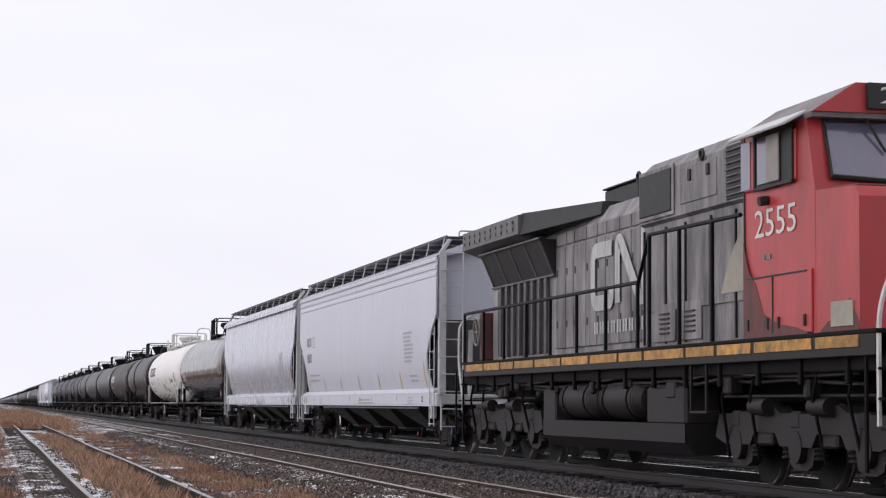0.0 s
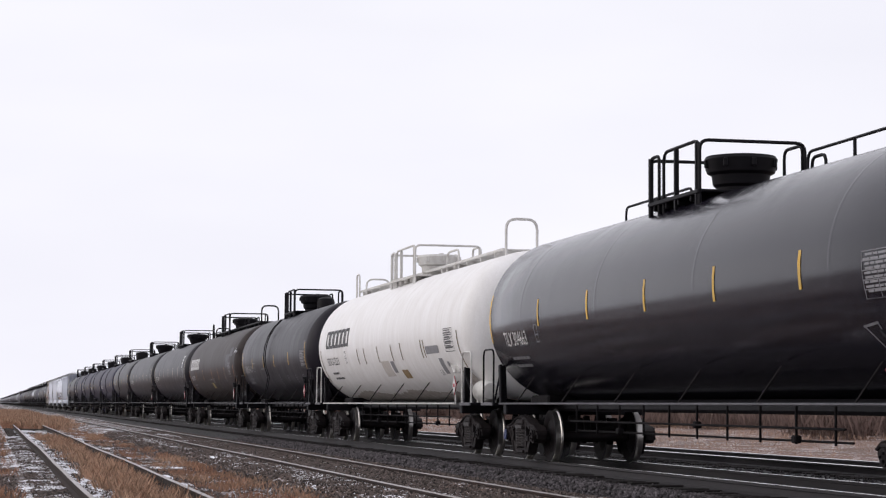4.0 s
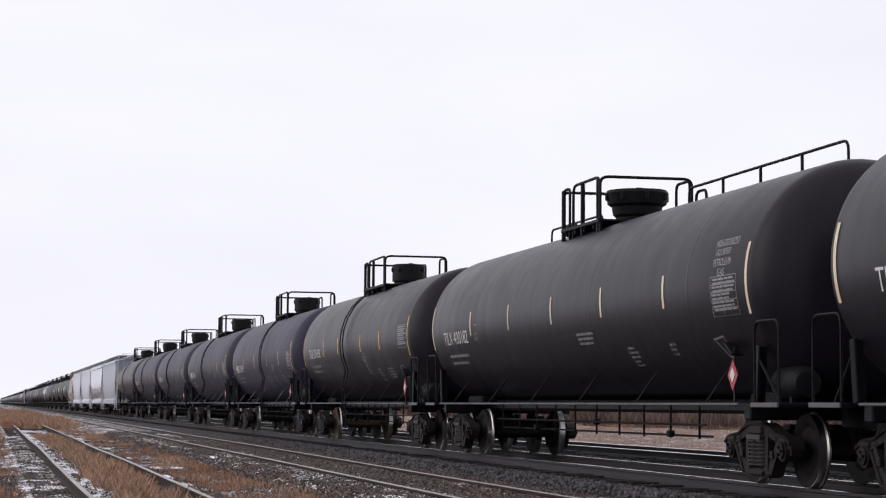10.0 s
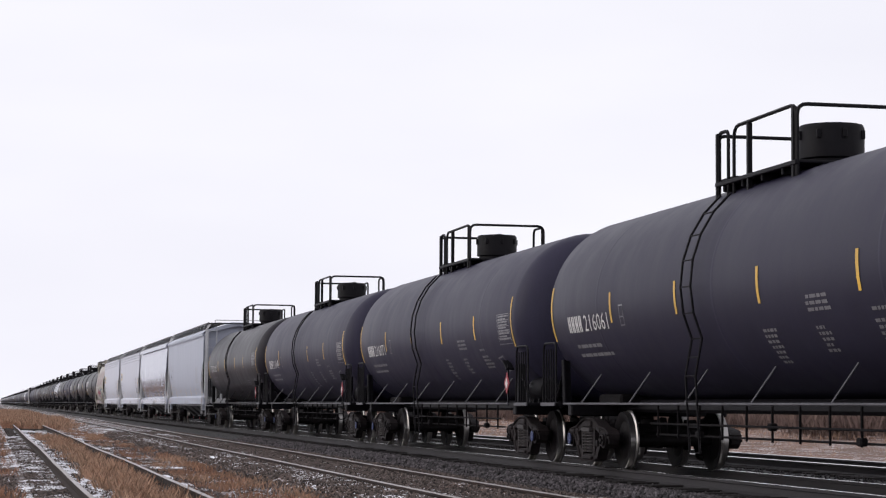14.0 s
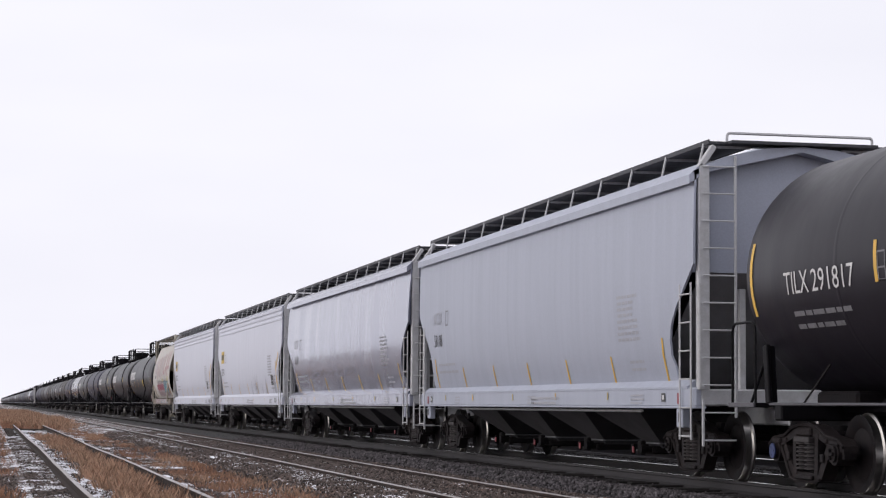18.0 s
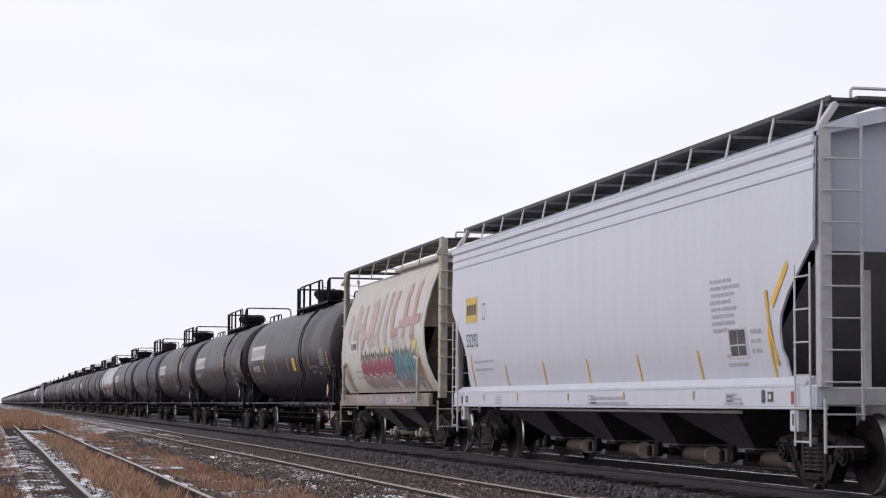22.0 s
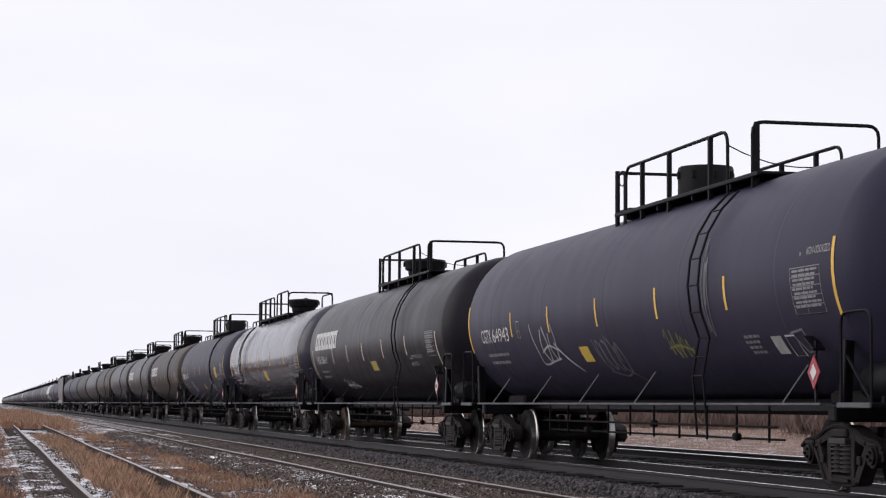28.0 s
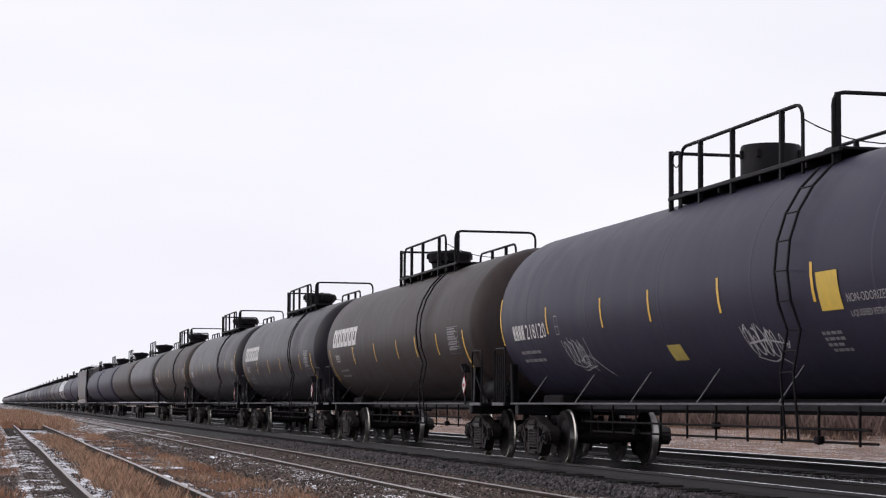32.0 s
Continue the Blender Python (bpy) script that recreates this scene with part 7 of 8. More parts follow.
CARS = [
    (-195.33, dict(fn=hopper_car, over=0.6, kind="flat", paint="hopper", chord="step", number="8591", mark="NCIX", blue=True, drawn=0.4, shift=0.4, seed=11, label="light grey covered hopper car with ribbed roof edge behind the locomotive")),
    (-175.15, dict(fn=hopper_car, over=0.6, kind="curved", paint="hopper_pale", chord="heavy", seed=12, label="silver grey covered hopper car with smooth curved sides")),
    (-155.01, gx("glossy black tank car with white number", **dict(LONG, paint="gloss", tapes=(3.45, 6.4, 9.3, 12.2, 15.1), number="304663", num=(0.95, 2.5, -0.55), seed=13, blue=True))),
    (-134.54, gx("dirty white tank car with dark lettering and top walkway", paint="white", style="walk", rail="whiterail", number="31223", mark="PROX", emblem=1.3, seed=14, stripes="stripe_dark", ladder=None, rings=5, placard="white", held=False,
                 tapes=(6.1, 7.05, 8.85, 10.6, 11.72, 14.0, 14.28), tape_b=(-0.6, -0.2), end_b=(-1.05, -0.1), ends=(0.35, -0.25), num=(1.3, 3.1, -0.55), table=(-1.5, -0.67, -0.52, -0.04), extras=many(belly(48), white_marks))),
    (-116.22, gx("matt black tank car with yellow tape and valve dome", paint="black", style="dome", number="54431", seed=15, ladder=0.6, rings=3, tapes=(3.1, 6.02, 8.7, 12.02), tape_b=(-0.38, 0.02), ends=(0.25, -0.15), end_b=(-0.6, 0.26),
                  num=(1.0, 2.9, -0.5), faded=True, table=(-1.21, -0.24, -0.53, 0.0), prints=((5.25, -0.43, 1, 1.5), (5.72, -0.66, 4, 0.36), (8.95, -0.7, 6, 0.4), (10.76, -0.75, 3, 0.48), (12.44, -0.76, 4, 0.52)),
                  extras=many(panel(15.2, 0.05, 0.42, 0.26), outline(3.25, -0.48, 0.22, 0.3)))),
    (-95.69, gx("brown-black weathered tank car with white block emblem", paint="brown", style="walk", number="32083", mark="PROX", emblem=0.95, seed=16, ladder=None, rings=4, stripes="stripe_orange", placard="white", held=False,
                tapes=(3.05, 6.1, 9.58, 11.98, 14.4), tape_b=(-0.62, -0.14), ends=(0.2, -0.4), end_b=(-1.0, -0.1), num=(0.95, 2.5, -0.55), table=(-2.2, -1.3, -0.55, 0.0), words=(("IN CASE OF EMERGENCY", 8.05, -0.65, 1.35, 0.1),),
                prints=((9.45, -0.6, 3, 0.85), (8.1, -0.78, 1, 0.4), (11.55, -0.62, 6, 0.25)),
                extras=many(notice(8.63, -1.01, 0.66, 0.26), panel(15.0, -0.15, 1.2, 0.5), panel(16.2, 0.25, 0.9, 0.35), panel(14.2, -0.75, 0.5, 0.3), scribble(SCRAWL, 17.6, 0.3, 0.9, 0.3, "tag_silver", 0.035)))),
    (-74.91, gx("black tank car with pale tape and white number", **dict(LONG, paint="black", tapes=(3.52, 6.3, 8.97, 11.75, 14.6), number="400490", seed=17, stripes="stripe_pale", table=(-1.43, -0.5, -0.43, 0.08),
                prints=((12.9, -0.28, 3, 0.8), (14.2, -0.77, 3, 0.66)), words=(("LIQUEFIED", 16.03, -0.2, 0.5, 0.085), ("PETROLEUM", 16.03, -0.32, 0.52, 0.085), ("GAS", 16.2, -0.44, 0.2, 0.085), (ODOUR, 16.03, -0.58, 0.62, 0.085)), extras=emblem_bars))),
    (-53.73, gx("black tank car with yellow tape and white number", **dict(LONG, paint="black", tapes=(3.5, 6.48, 9.38, 12.25, 15.25), number="400182", seed=18, stripes="stripe_pale",
                prints=((10.7, -0.5, 3, 1.0), (13.0, -0.8, 5, 0.48), (14.95, -0.8, 3, 0.36)), words=((ODOUR, 17.25, 0.46, 0.82, 0.1), ("LIQUEFIED", 17.3, 0.33, 0.55, 0.1), ("PETROLEUM", 17.28, 0.2, 0.62, 0.1), ("GAS", 17.45, 0.07, 0.25, 0.1))))),
    (-35.44, gx("dark brown-black tank car with flank ladder", **dict(SHORT, paint="black", number="291836", seed=19, rusty=True))),
    (-17.21, gx("blue-black tank car with yellow tape and caged ends", **dict(CAGED, paint="navy", number="215993", seed=20, ladder=-1.0, plat=-0.6, tapes=(3.25, 6.38, 9.72, 12.62)))),
    (0.94, gx("blue-black tank car with flank ladder", **dict(CAGED, paint="navy", number="216061", seed=21))),
    (18.98, gx("blue-black tank car with caged end rails", **dict(CAGED, paint="navy", number="216071", seed=22))),
    (37.39, gx("blue-black tank car with small white print", **dict(CAGED, paint="navy", number="216049", seed=23))),
    (55.94, gx("black tank car ahead of a grey hopper", **dict(SHORT, paint="black", number="291817", seed=24, blue=True))),
    (75.60, dict(fn=hopper_car, over=0.6, kind="flat", paint="hopper_blue", chord="heavy", number="58108", mark="NCIX", seed=25, label="blue-grey covered hopper car with flat sides and end ladders")),
    (95.73, dict(fn=hopper_car, over=0.6, kind="curved", paint="hopper_steel", chord="heavy", number="6618", mark="NCIX", seed=26, label="shiny silver covered hopper car with curved sides")),
    (116.10, dict(fn=hopper_car, over=0.6, kind="flat", paint="hopper", chord="step", number="53293", signed=True, drawn=0.3, cut=1.15, seed=27, extras=signed_side("53293"), label="pale grey covered hopper car with yellow sign and streaked sides")),
    (136.52, dict(fn=hopper_car, over=0.6, kind="flat", paint="hopper", chord="step", number="53292", signed=True, drawn=0.3, shift=0.3, cut=1.15, seed=28, extras=signed_side("53292"), label="pale grey covered hopper car with yellow sign and tape")),
    (150.14, dict(fn=hopper_car, over=0.75, kind="barrel", paint="cream", rail="creamrail", under="rust_end", chord="none", drawn=0.2, shift=0.5, cut=-0.5, bays=2, seed=29, extras=murals, label="short rusty cream hopper car covered in red and teal graffiti", tape="stripe_dark")),
    (170.38, gx("black tank car with white block emblem and yellow notice", **dict(LOOPED, paint="black", number="93293", seed=30, words=((LPG, 14.45, -0.58, 1.4, 0.1), (ODOUR, 14.4, -0.75, 0.7, 0.1)),
                prints=((8.0, -0.4, 2, 0.4),), extras=many(notice(10.86, -0.58, 0.56, 0.4, "yellow"), outline(15.6, -1.0, 0.3, 0.25), scribble(LOOPS[:1], 18.0, 0.25, 1.6, 0.4, "tag_thin", 0.02)), blue=True))),
    (190.22, gx("black tank car with tar stains and block emblem", **dict(LOOPED, paint="black", number="32817", seed=31, tapes=(3.4, 5.85, 8.72, 11.15, 14.25), ends=(0.3, -0.03), emblem=0.75, table=(-0.95, -0.08, -0.42, 0.08), stripes="stripe_orange",
                num=(1.0, 2.6, -0.49), words=((LPG, 14.4, -0.52, 1.45, 0.09), (ODOUR, 14.5, -0.68, 1.0, 0.09)),
                extras=many(notice(11.35, -0.12, 0.85, 0.4), scribble(SCRAWL, 14.0, -1.08, 1.0, 0.4, "tag_silver", 0.05), outline(14.9, -1.05, 0.35, 0.35), panel(15.2, -0.25, 2.2, 0.69), panel(14.0, -0.45, 1.3, 0.3), panel(11.1, -0.2, 1.3, 0.55),
                            blots(41, ((2.4, 1.25, 0.6), (5.6, 1.2, 0.9), (6.6, 1.35, 0.8), (8.8, 0.8, 0.6), (9.5, 1.4, 0.7), (12.8, 1.35, 1.0), (13.6, 1.15, 0.9), (14.9, 1.25, 1.0), (15.6, 1.4, 0.6), (4.2, 1.45, 0.6), (10.6, 0.6, 0.4))), streaks(41, 4.0, 5, 9.0))))),
    (210.99, gx("black tank car with block emblem and white scrawl", **dict(LOOPED, paint="black", number="34441", seed=32, extras=many(notice(13.2, 0.0, 0.6, 0.45), scribble(SPIKES, 8.6, -1.25, 2.4, 1.2, "tag_silver", 0.06), streaks(42, 1.5, 12, 15.0, "dust_streak"))))),
    (231.40, gx("blue-black tank car with silver graffiti", paint="navy", style="looped", number="64943", mark="CGTX", seed=33, ladder=-4.5, plat=-0.4, tapes=(3.25, 5.75, 8.55, 11.48, 14.28), tape_b=(-0.38, 0.06), ends=(0.0, -0.05), end_b=(-0.62, 0.3),
               num=(0.95, 3.0, -0.45), table=(-1.32, -0.42, -0.55, 0.0), prints=((14.5, -0.78, 4, 0.55), (16.75, 0.14, 1, 0.22)), words=((ODOUR, 17.0, 0.14, 0.68, 0.09),),
               extras=many(scribble(SPIKES, 4.5, -0.95, 2.2, 0.75, "tag_silver", 0.045), scribble(LOOPS, 8.0, -1.2, 1.4, 0.7, "tag_thin", 0.045), notice(7.17, -0.96, 0.5, 0.28, "yellow"), scribble(SCRAWL, 11.5, -1.05, 1.0, 0.55, "tag_lime", 0.035),
                           notice(15.4, -1.04, 0.33, 0.26, "letter_dim", "white printed panel"), outline(15.85, -1.1, 0.3, 0.3), scribble(LOOPS[2:4], 13.2, -0.7, 0.5, 1.4, "tag_thin", 0.03)))),
    (251.77, gx("black tank car with block emblem and pale scrawl", **dict(LOOPED, paint="black", number="35611", seed=34, rusty=True, tapes=(3.85, 6.15, 8.42, 11.1, 13.9), tape_b=(-0.5, -0.05), end_b=(-0.95, -0.05), num=(1.15, 2.8, -0.47),
                table=(-1.67, -0.8, -0.57, -0.04), stripes="stripe_pale", words=((LPG, 14.1, -0.6, 1.4, 0.09), (ODOUR, 14.05, -0.76, 0.85, 0.09)), extras=many(notice(9.25, -0.8, 0.72, 0.25), scribble(SCRAWL, 4.0, -1.38, 1.9, 0.42, "tag_silver", 0.045), streaks(44, 6.0, 5, 9.0))))),
    (272.30, gx("glossy black tank car with yellow notice", paint="gloss_grey", style="longback", number="340035", mark="CAXX", seed=35, ladder=5.0, tapes=(3.55, 5.95, 8.45, 11.45, 14.75), tape_b=(-0.33, 0.11), ends=(0.15, -0.05), end_b=(-0.5, 0.38),
                num=(1.1, 3.5, -0.48), table=(-1.0, -0.2, -0.6, -0.06), prints=((14.8, -0.85, 4, 0.72),), words=((ODOUR, 15.76, -0.22, 0.92, 0.1), ("LIQUEFIED PETROLEUM", 15.7, -0.47, 1.2, 0.09)), bars_on=True, extras=notice(9.55, -0.85, 0.6, 0.37, "yellow"))),
    (292.95, gx("blue-black tank car with white scrawls and yellow notices", paint="navy", style="looped", number="218120", seed=36, ladder=-4.9, plat=-0.4, bars_on=True, tapes=(3.1, 6.25, 8.6, 11.47, 14.57), tape_b=(-0.41, 0.05), ends=(0.0, -0.05), end_b=(-0.53, 0.33),
                num=(0.8, 2.95, -0.46), table=(-1.3, -0.4, -0.5, 0.02), prints=((14.4, -0.82, 4, 0.7),), words=((ODOUR, 15.45, -0.46, 1.1, 0.1), (LPG, 15.45, -0.64, 1.5, 0.09)),
                extras=many(scribble(LOOPS, 3.75, -1.0, 1.2, 0.5, "tag_silver", 0.026), scribble(SPIKES, 4.1, -1.12, 1.5, 0.62, "tag_silver", 0.024), notice(8.88, -1.04, 0.58, 0.26), scribble(LOOPS, 11.95, -1.08, 1.05, 0.52, "tag_silver", 0.026), scribble(SCRAWL, 12.0, -1.05, 1.35, 0.5, "tag_silver", 0.024), notice(14.7, -0.53, 0.6, 0.45, "yellow")))),
    (312.8, gx("brown-black tank car with block emblem", **dict(LOOPED, paint="brown", seed=37))),
    (332.4, gx("black tank car with block emblem and pale stains", **dict(LOOPED, paint="black", seed=38))),
    (353.2, gx("dark tank car with flank ladder", paint="black", style="looped", seed=39, ladder=-4.1)),
    (373.8, gx("dark tank car with flank ladder", paint="brown", style="looped", seed=40, ladder=-4.1)),
]
TRAIN = []
loco = locomotive()
coupling = -215.97
TRAIN.append((loco, coupling - 11.15))
for rear, spec in CARS:
    spec = dict(spec)
    make, over, shift = spec.pop("fn"), spec.pop("over"), spec.pop("shift", 0.0)
    end = rear + over
    TRAIN.append((make(end - coupling, **spec), (end + coupling) / 2 + shift))
    coupling = end


# ---- the far part of the train: plainer cars, never near the camera ----
def far_tank(length, paint, seed, label):
    car = thing("tank_car", label, "tank car", TANKS)
    half = length / 2 - 1.3
    part("tank", stored(("far_tank", paint), lambda: tank_shape(half, seg=28).mesh("tank", paint)), None, car)

    def deck():
        s = Shape()
        for e in (-1, 1):
            s.box((0, e * (length / 2 - 0.9), 1.0), (2.9, 0.9, 0.1))
        s.box((0, 0, 0.95), (0.5, length - 2, 0.24))
        return s.mesh("underframe", "blackrail")

    def pipe():
        return Shape().box((-1.46, 0, 1.03), (0.06, 2 * half - 1.2, 0.06)).mesh("side_pipe", "sill")

    def gear():
        s = Shape()
        top = TANK_Z + TANK_R
        s.box((0, 0, top + 0.02), (1.5, 4.1, 0.06))
        for x in (-0.75, 0.75):
            s.tube([(x, 2.05, 3.9), (x, 2.05, 4.8), (x, -2.05, 4.8), (x, -2.05, 3.9)], 0.03, 4)
            for y in (-0.7, 0.7):
                s.box((x, y, 4.35), (0.06, 0.06, 0.9))
        return s.mesh("railing", "blackrail")
    part("underframe", stored("far_deck", deck), None, car)
    part("side_pipe", stored("far_pipe", pipe), None, car)
    part("railing", stored("far_gear", gear), None, car)
    part("manway", stored(("manway", True, "blackrail", "far"), lambda: manway(True).mesh("manway", "blackrail")), None, car, at=(0, 0.35, TANK_Z + TANK_R))

    def far_frame():
        return Shape().box((0, 0, 0.55), (0.18, 2.2, 0.36), 0.05).mesh("side_frame", "frame_iron")

    def far_wheels():
        s = Shape()
        s.cyl((-0.8, 0, 0), (0.8, 0, 0), 0.09, 6)
        for x in (-0.76, 0.76):
            s.slot = 0
            s.cyl((x - 0.06, 0, 0), (x + 0.06, 0, 0), 0.457, 18)
        return s.mesh("wheelset", "wheel")

    def far_bolster():
        return Shape().box((0, 0, 0.65), (2.0, 0.34, 0.2), 0.03).mesh("truck", "iron")
    for e in (-1, 1):
        t = part("truck", stored("far_bolster", far_bolster), None, car, at=(0, e * (length / 2 - 2.1), 0))
        for q in (-1, 1):
            part("side_frame", stored("far_frame", far_frame), None, t, at=(1.02 * q, 0, 0))
            part("wheelset", stored("far_wheels", far_wheels), None, t, at=(0, 0.89 * q, 0.457))
    return car


random.seed(5)
shades = ("black", "brown", "navy", "black", "navy", "brown")
first_of = {}
for k in range(70):
    if k == 4:
        car = hopper_car(20.6, kind="flat", paint="loco_black", rail="blackrail", chord="step", seed=50, label="dark grey box-shaped hopper car among tank cars")
        length = 20.6
    else:
        length = 20.6
        paint = shades[(k * 5 + k // 3) % 6] if k % 13 != 7 else "gloss"
        if paint in first_of:
            car = copy_thing(first_of[paint], Matrix.Identity(4))
        else:
            car = far_tank(length, paint, k, "dark tank car far back in the train")
            first_of[paint] = car
    TRAIN.append((car, coupling + length / 2))
    coupling += length


# ---- loose ground cover ----
def main_slope(rng, n):
    x = rng.uniform(8.0, 9.85, n)
    y = 19 + 55 * rng.random(n) ** 1.6
    z = np.where(x < 8.9, -0.46 + (x - 8.2).clip(0, 0.7) / 0.7 * 0.25, -0.20) + 0.005
    return x, y, z


def siding_spots(rng, n):
    x = rng.uniform(4.25, 8.5, n)
    y = 20 + 70 * rng.random(n) ** 1.6
    off = np.abs(x - 6.55) - 1.5
    z = np.where(off < 0, -0.23, (-0.235 - off * 0.36).clip(-0.43, -0.2))
    return x, y, z


def spur_spots(rng, n):
    x = rng.uniform(0.2, 4.9, n)
    y = 19 + 60 * rng.random(n) ** 1.6
    z = np.where(np.abs(x - 2.06) < 1.4, -0.375, -0.43)
    return x, y, z


def between_main(rng, n):
    x = np.where(rng.random(n) < 0.5, rng.uniform(10.0, 11.4, n), rng.uniform(11.5, 14.7, n))
    y = 22 + 40 * rng.random(n) ** 1.5
    return x, y, np.full(n, -0.19)


stones("ballast_stones", 26000, main_slope, 0.034, "loose grey crushed stones on the ballast shoulder")
stones("siding_stones", 40000, siding_spots, 0.026, "loose brown-grey stones along the siding", "brown_stone")
stones("spur_stones", 44000, spur_spots, 0.024, "loose stones and rubble along the spur", "brown_stone")
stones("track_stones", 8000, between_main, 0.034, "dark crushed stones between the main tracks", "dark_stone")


def specks(rng, n):
    """Bits of old snow in loose drifts over spur, verge and siding."""
    k = rng.integers(0, 260, n)
    cx = np.where(rng.random(260) < 0.3, rng.uniform(1.36, 1.8, 260), rng.uniform(0.7, 6.2, 260))
    cy = 22 + 80 * rng.random(260) ** 1.5
    x = cx[k] + rng.normal(0, 0.16, n)
    y = cy[k] + rng.normal(0, 0.7, n)
    z = np.where(np.abs(x - 2.06) < 1.4, -0.372, np.where(np.abs(x - 6.55) < 1.5, -0.228, -0.425))
    return x, y, z


stones("snow_specks", 16000, specks, 0.038, "scattered specks of old snow on the ground", "snow", 0.16, "snow", 2.2)


def tufts(rng, n, x0, x1, y0, y1, clumps, spread, power=1.4):
    cx = rng.uniform(x0, x1, clumps)
    cy = y0 + (y1 - y0) * rng.random(clumps) ** power
    k = rng.integers(0, clumps, n)
    x = (cx[k] + rng.normal(0, spread, n)).clip(x0 - 0.3, x1 + 0.3)
    y = cy[k] + rng.normal(0, spread * 3, n)
    size = rng.uniform(0.55, 1.25, clumps)[k]
    return x, y, np.full(n, -0.43), size


grass("spur_grass", 15000, lambda r, n: tufts(r, n, 1.86, 2.62, 25, 85, 120, 0.12), 0.22, "tufts of dry straw-brown grass between the spur rails", 0.0042)
grass("spur_weeds", 8000, lambda r, n: tufts(r, n, 1.8, 2.7, 24, 95, 140, 0.10), 0.09, "low rust-brown weeds between the spur rails", 0.0045, "rust_grass")
grass("verge_grass", 12000, lambda r, n: tufts(r, n, 3.0, 5.2, 25, 100, 90, 0.17), 0.12, "thin rust-brown weeds between spur and siding", 0.0045, "rust_grass")
grass("siding_grass", 10000, lambda r, n: tufts(r, n, 3.6, 5.2, 30, 110, 36, 0.2), 0.13, "dry straw-brown grass beside the siding", 0.0042)
grass("tall_grass", 30000, lambda r, n: tufts(r, n, 1.1, 3.3, 108, 165, 110, 0.35, 1.0), 0.3, "tall rust-brown grass grown over the far spur", 0.008, "rust_grass")
grass("far_grass", 46000, lambda r, n: tufts(r, n, 0.8, 5.0, 110, 330, 300, 0.5, 1.0), 0.4, "dense tan grass growing beyond the spur", 0.012)
grass("near_grass", 7000, lambda r, n: tufts(r, n, -1.6, 0.3, 30, 120, 60, 0.2), 0.2, "dry brown grass beside the spur", 0.005, "rust_grass")
grass("field_grass", 16000, lambda r, n: tufts(r, n, 19, 60, 35, 200, 700, 0.5, 1.2), 0.16, "dry brown grass of the field behind the tracks", 0.006)


def brush(rng, n):
    """Leafless thickets on the far side of the field."""
    clumps = 260
    cy = rng.uniform(50, 900, clumps)
    cx = 44 + cy * 0.10 + rng.normal(0, 6, clumps)
    k = rng.integers(0, clumps, n)
    return cx[k] + rng.normal(0, 1.1, n), cy[k] + rng.normal(0, 1.6, n), np.full(n, -0.65), rng.uniform(0.5, 1.3, clumps)[k]


grass("thicket", 130000, brush, 1.9, "grey-brown leafless thicket beyond the field", 0.006, "brush")


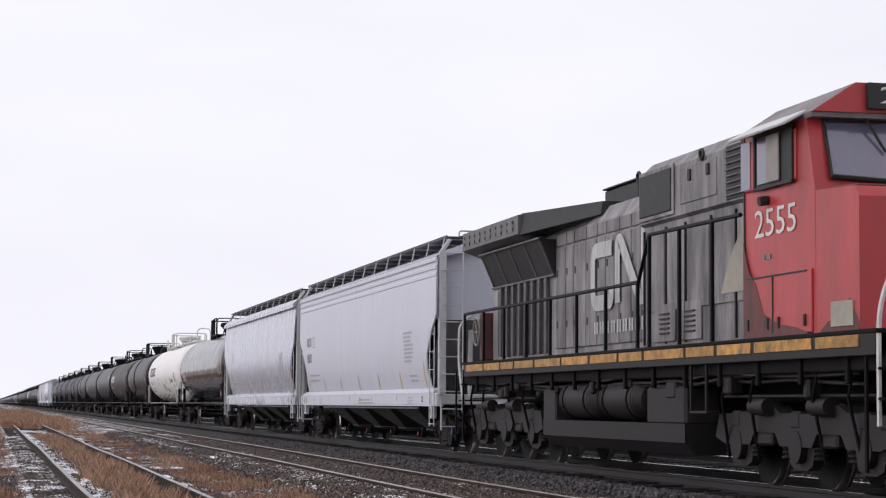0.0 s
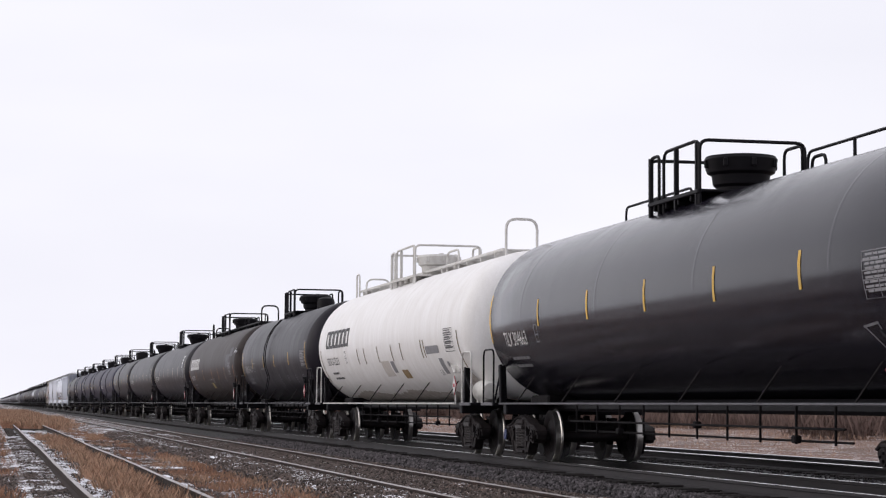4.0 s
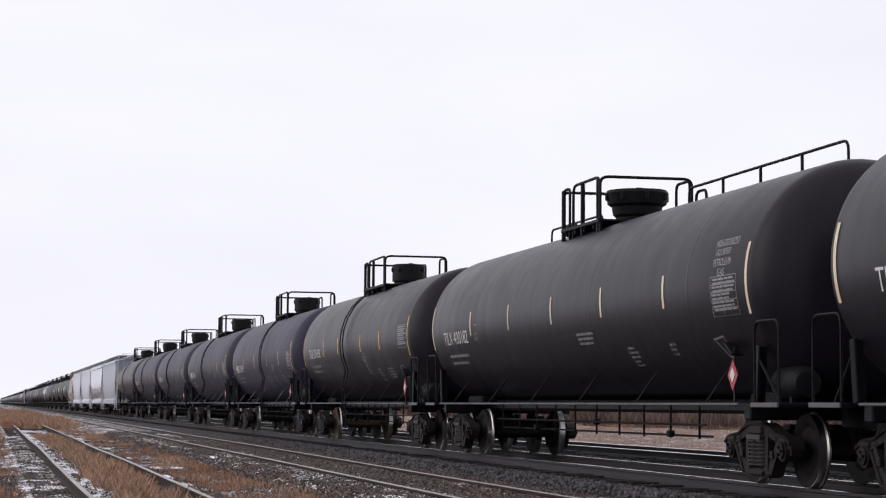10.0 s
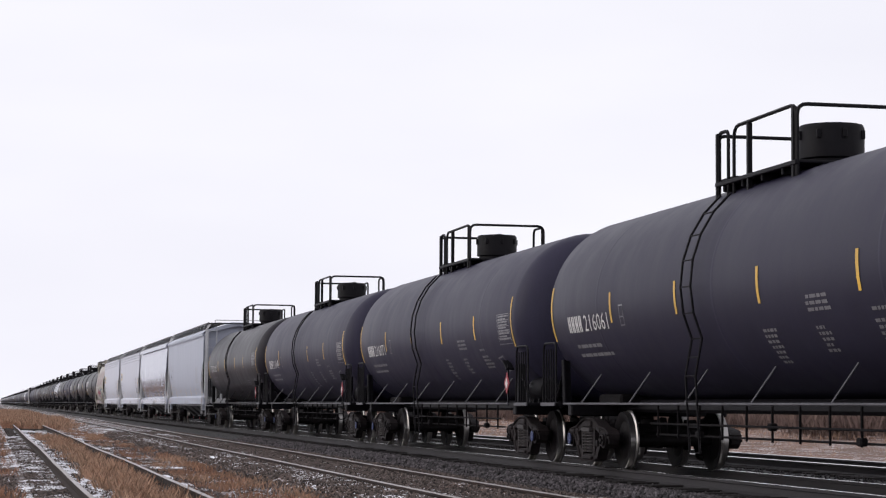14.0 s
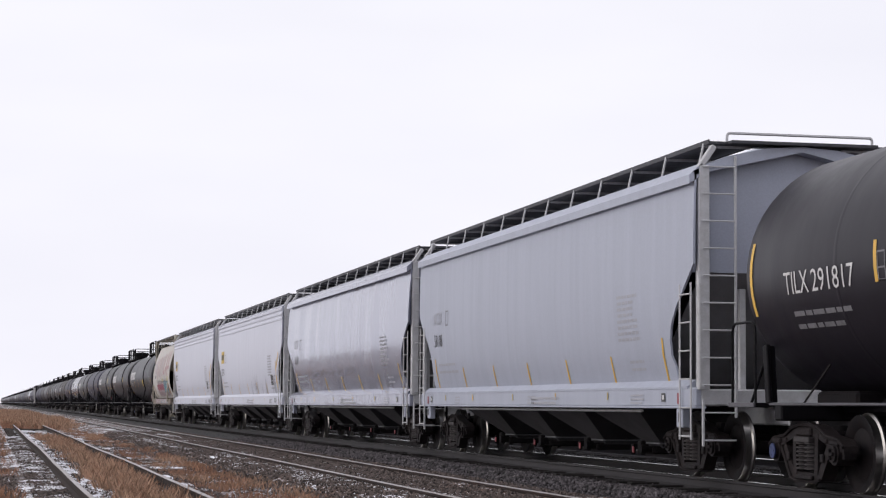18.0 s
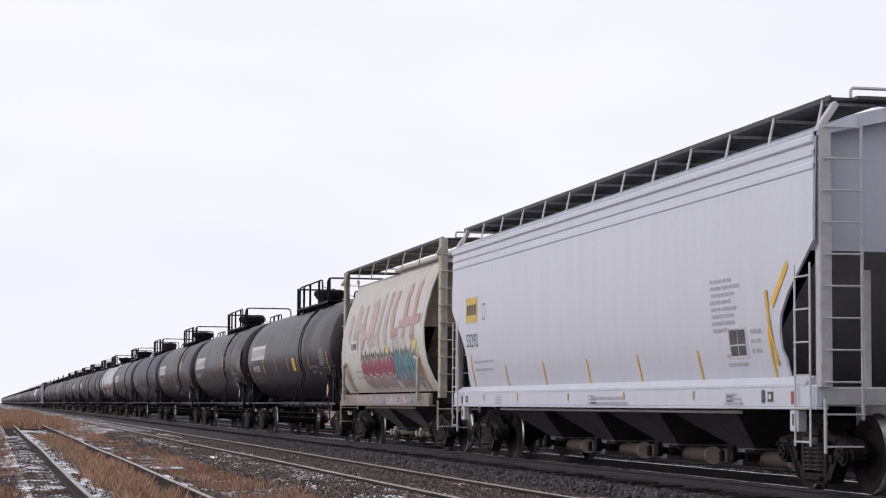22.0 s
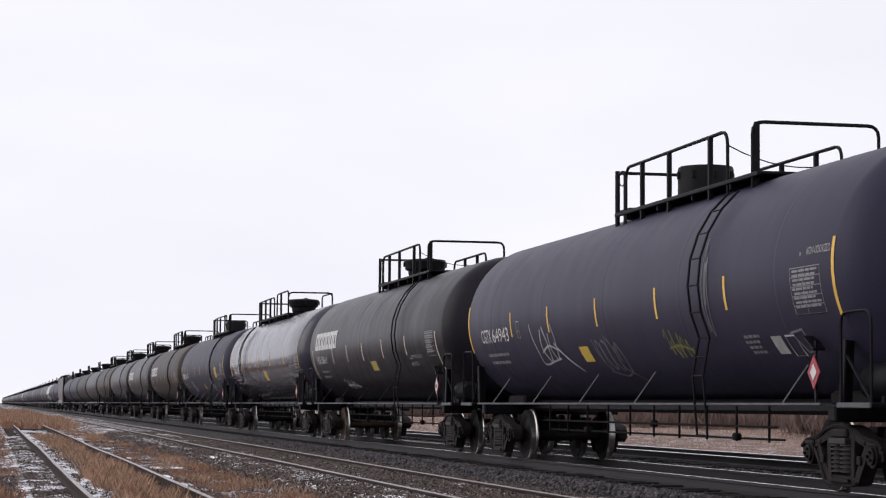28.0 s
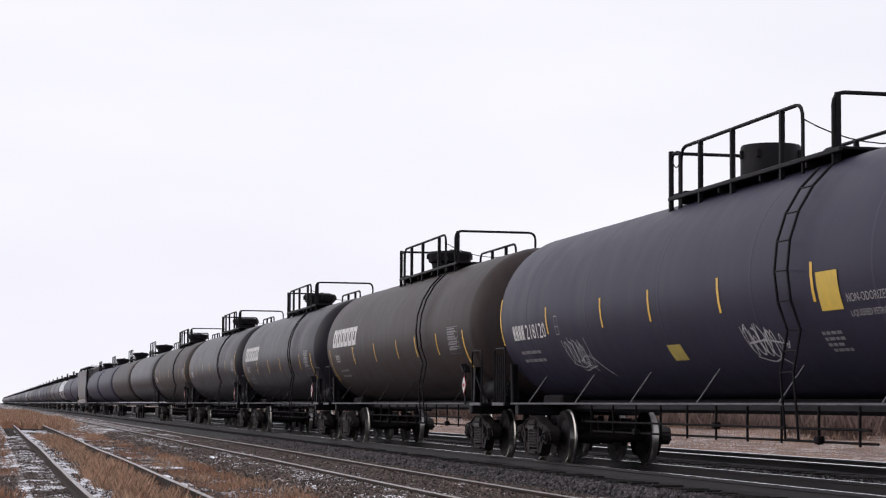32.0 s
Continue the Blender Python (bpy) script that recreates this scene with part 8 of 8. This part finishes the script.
def snow_patch(name, x, y, w, d, seed, label):
    s = Shape()
    rnd = random.Random(seed)
    n = 26
    z = max(ground_z(x, y), -0.37 if abs(x - 2.06) < 1.4 else -0.235 if abs(x - 6.55) < 1.5 else -9)
    outer, inner = [], []
    for k in range(n):
        t = 2 * math.pi * k / n
        r = 0.95 + 0.55 * noise.noise(Vector((math.cos(t) * 1.6, math.sin(t) * 1.6, seed * 3.1))) + rnd.uniform(-0.22, 0.22)
        outer.append((x + w * r * math.cos(t), y + d * r * math.sin(t), z - 0.012))
        inner.append((x + w * 0.7 * r * math.cos(t), y + d * 0.7 * r * math.sin(t), z + 0.012 + rnd.uniform(-0.006, 0.006)))
    s.sheet([outer + outer[:1], inner + inner[:1]])
    s.add(inner, [tuple(range(n))])
    return tagged(new(name, s.mesh(name, "snow", 80)), label, "snow")


snow_patch("snow_patch", 6.75, 80.0, 0.38, 5.5, 1, "patch of old snow beside the siding rail")
rnd = random.Random(77)
SPOTS = [(1.38, 1.74, 0.10, 0.5, 120), (3.0, 5.3, 0.13, 0.6, 80), (0.3, 1.2, 0.20, 0.10, 60), (5.5, 7.6, 0.05, 0.25, 16), (4.2, 5.3, 0.18, 0.6, 14)]
for x0, x1, w, d, count in SPOTS:
    for k in range(count):
        y = 25 + 65 * rnd.random() ** 1.5
        tagged(snow_patch("snow_patch", rnd.uniform(x0, x1), y, w * rnd.uniform(0.4, 1.2), d * rnd.uniform(0.4, 1.5), 100 + k + int(50 * x0), "small patch of old snow on brown ground"), group="small snow patches")

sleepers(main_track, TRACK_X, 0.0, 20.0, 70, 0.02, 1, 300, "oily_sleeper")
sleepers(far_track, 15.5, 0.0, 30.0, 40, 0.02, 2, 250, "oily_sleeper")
sleepers(siding, 6.55, -0.165, 21.0, 80, -0.03, 3, 300)
sleepers(spur, 2.06, -0.20, 20.0, 120, -0.005, 4, 200)


# ---- what moves: every car along the track, its wheels while it is near ----
def motions():
    times = [0, 4, 8, 12, 16, 20, 24, 28, 32]
    place = {}
    for car, u in TRAIN:
        walk(car, [(t, pose(TRACK_X, u - gone(t), 0)) for t in times])
        place[car] = u
    for w, car, r in ROLLERS:
        u = place.get(car)
        if u is None:
            continue
        base = w.matrix_basis.translation.copy()

        def turned(t):
            return Matrix.Translation(base) @ Matrix.Rotation(gone(t) / r, 4, "X")
        inside = [k for k in range(0, 961) if 8 < u - gone(k / FPS) < 75]
        if not inside:
            continue
        ks = range(max(0, inside[0]), inside[-1] + 1)
        rows = [(k / FPS, turned(k / FPS)) for k in ks]
        if rows[0][0] > 0:
            rows.insert(0, (0.0, rows[0][1]))
        if rows[-1][0] < 32.0:
            rows.append((32.0, rows[-1][1]))
        walk(w, rows)


motions()
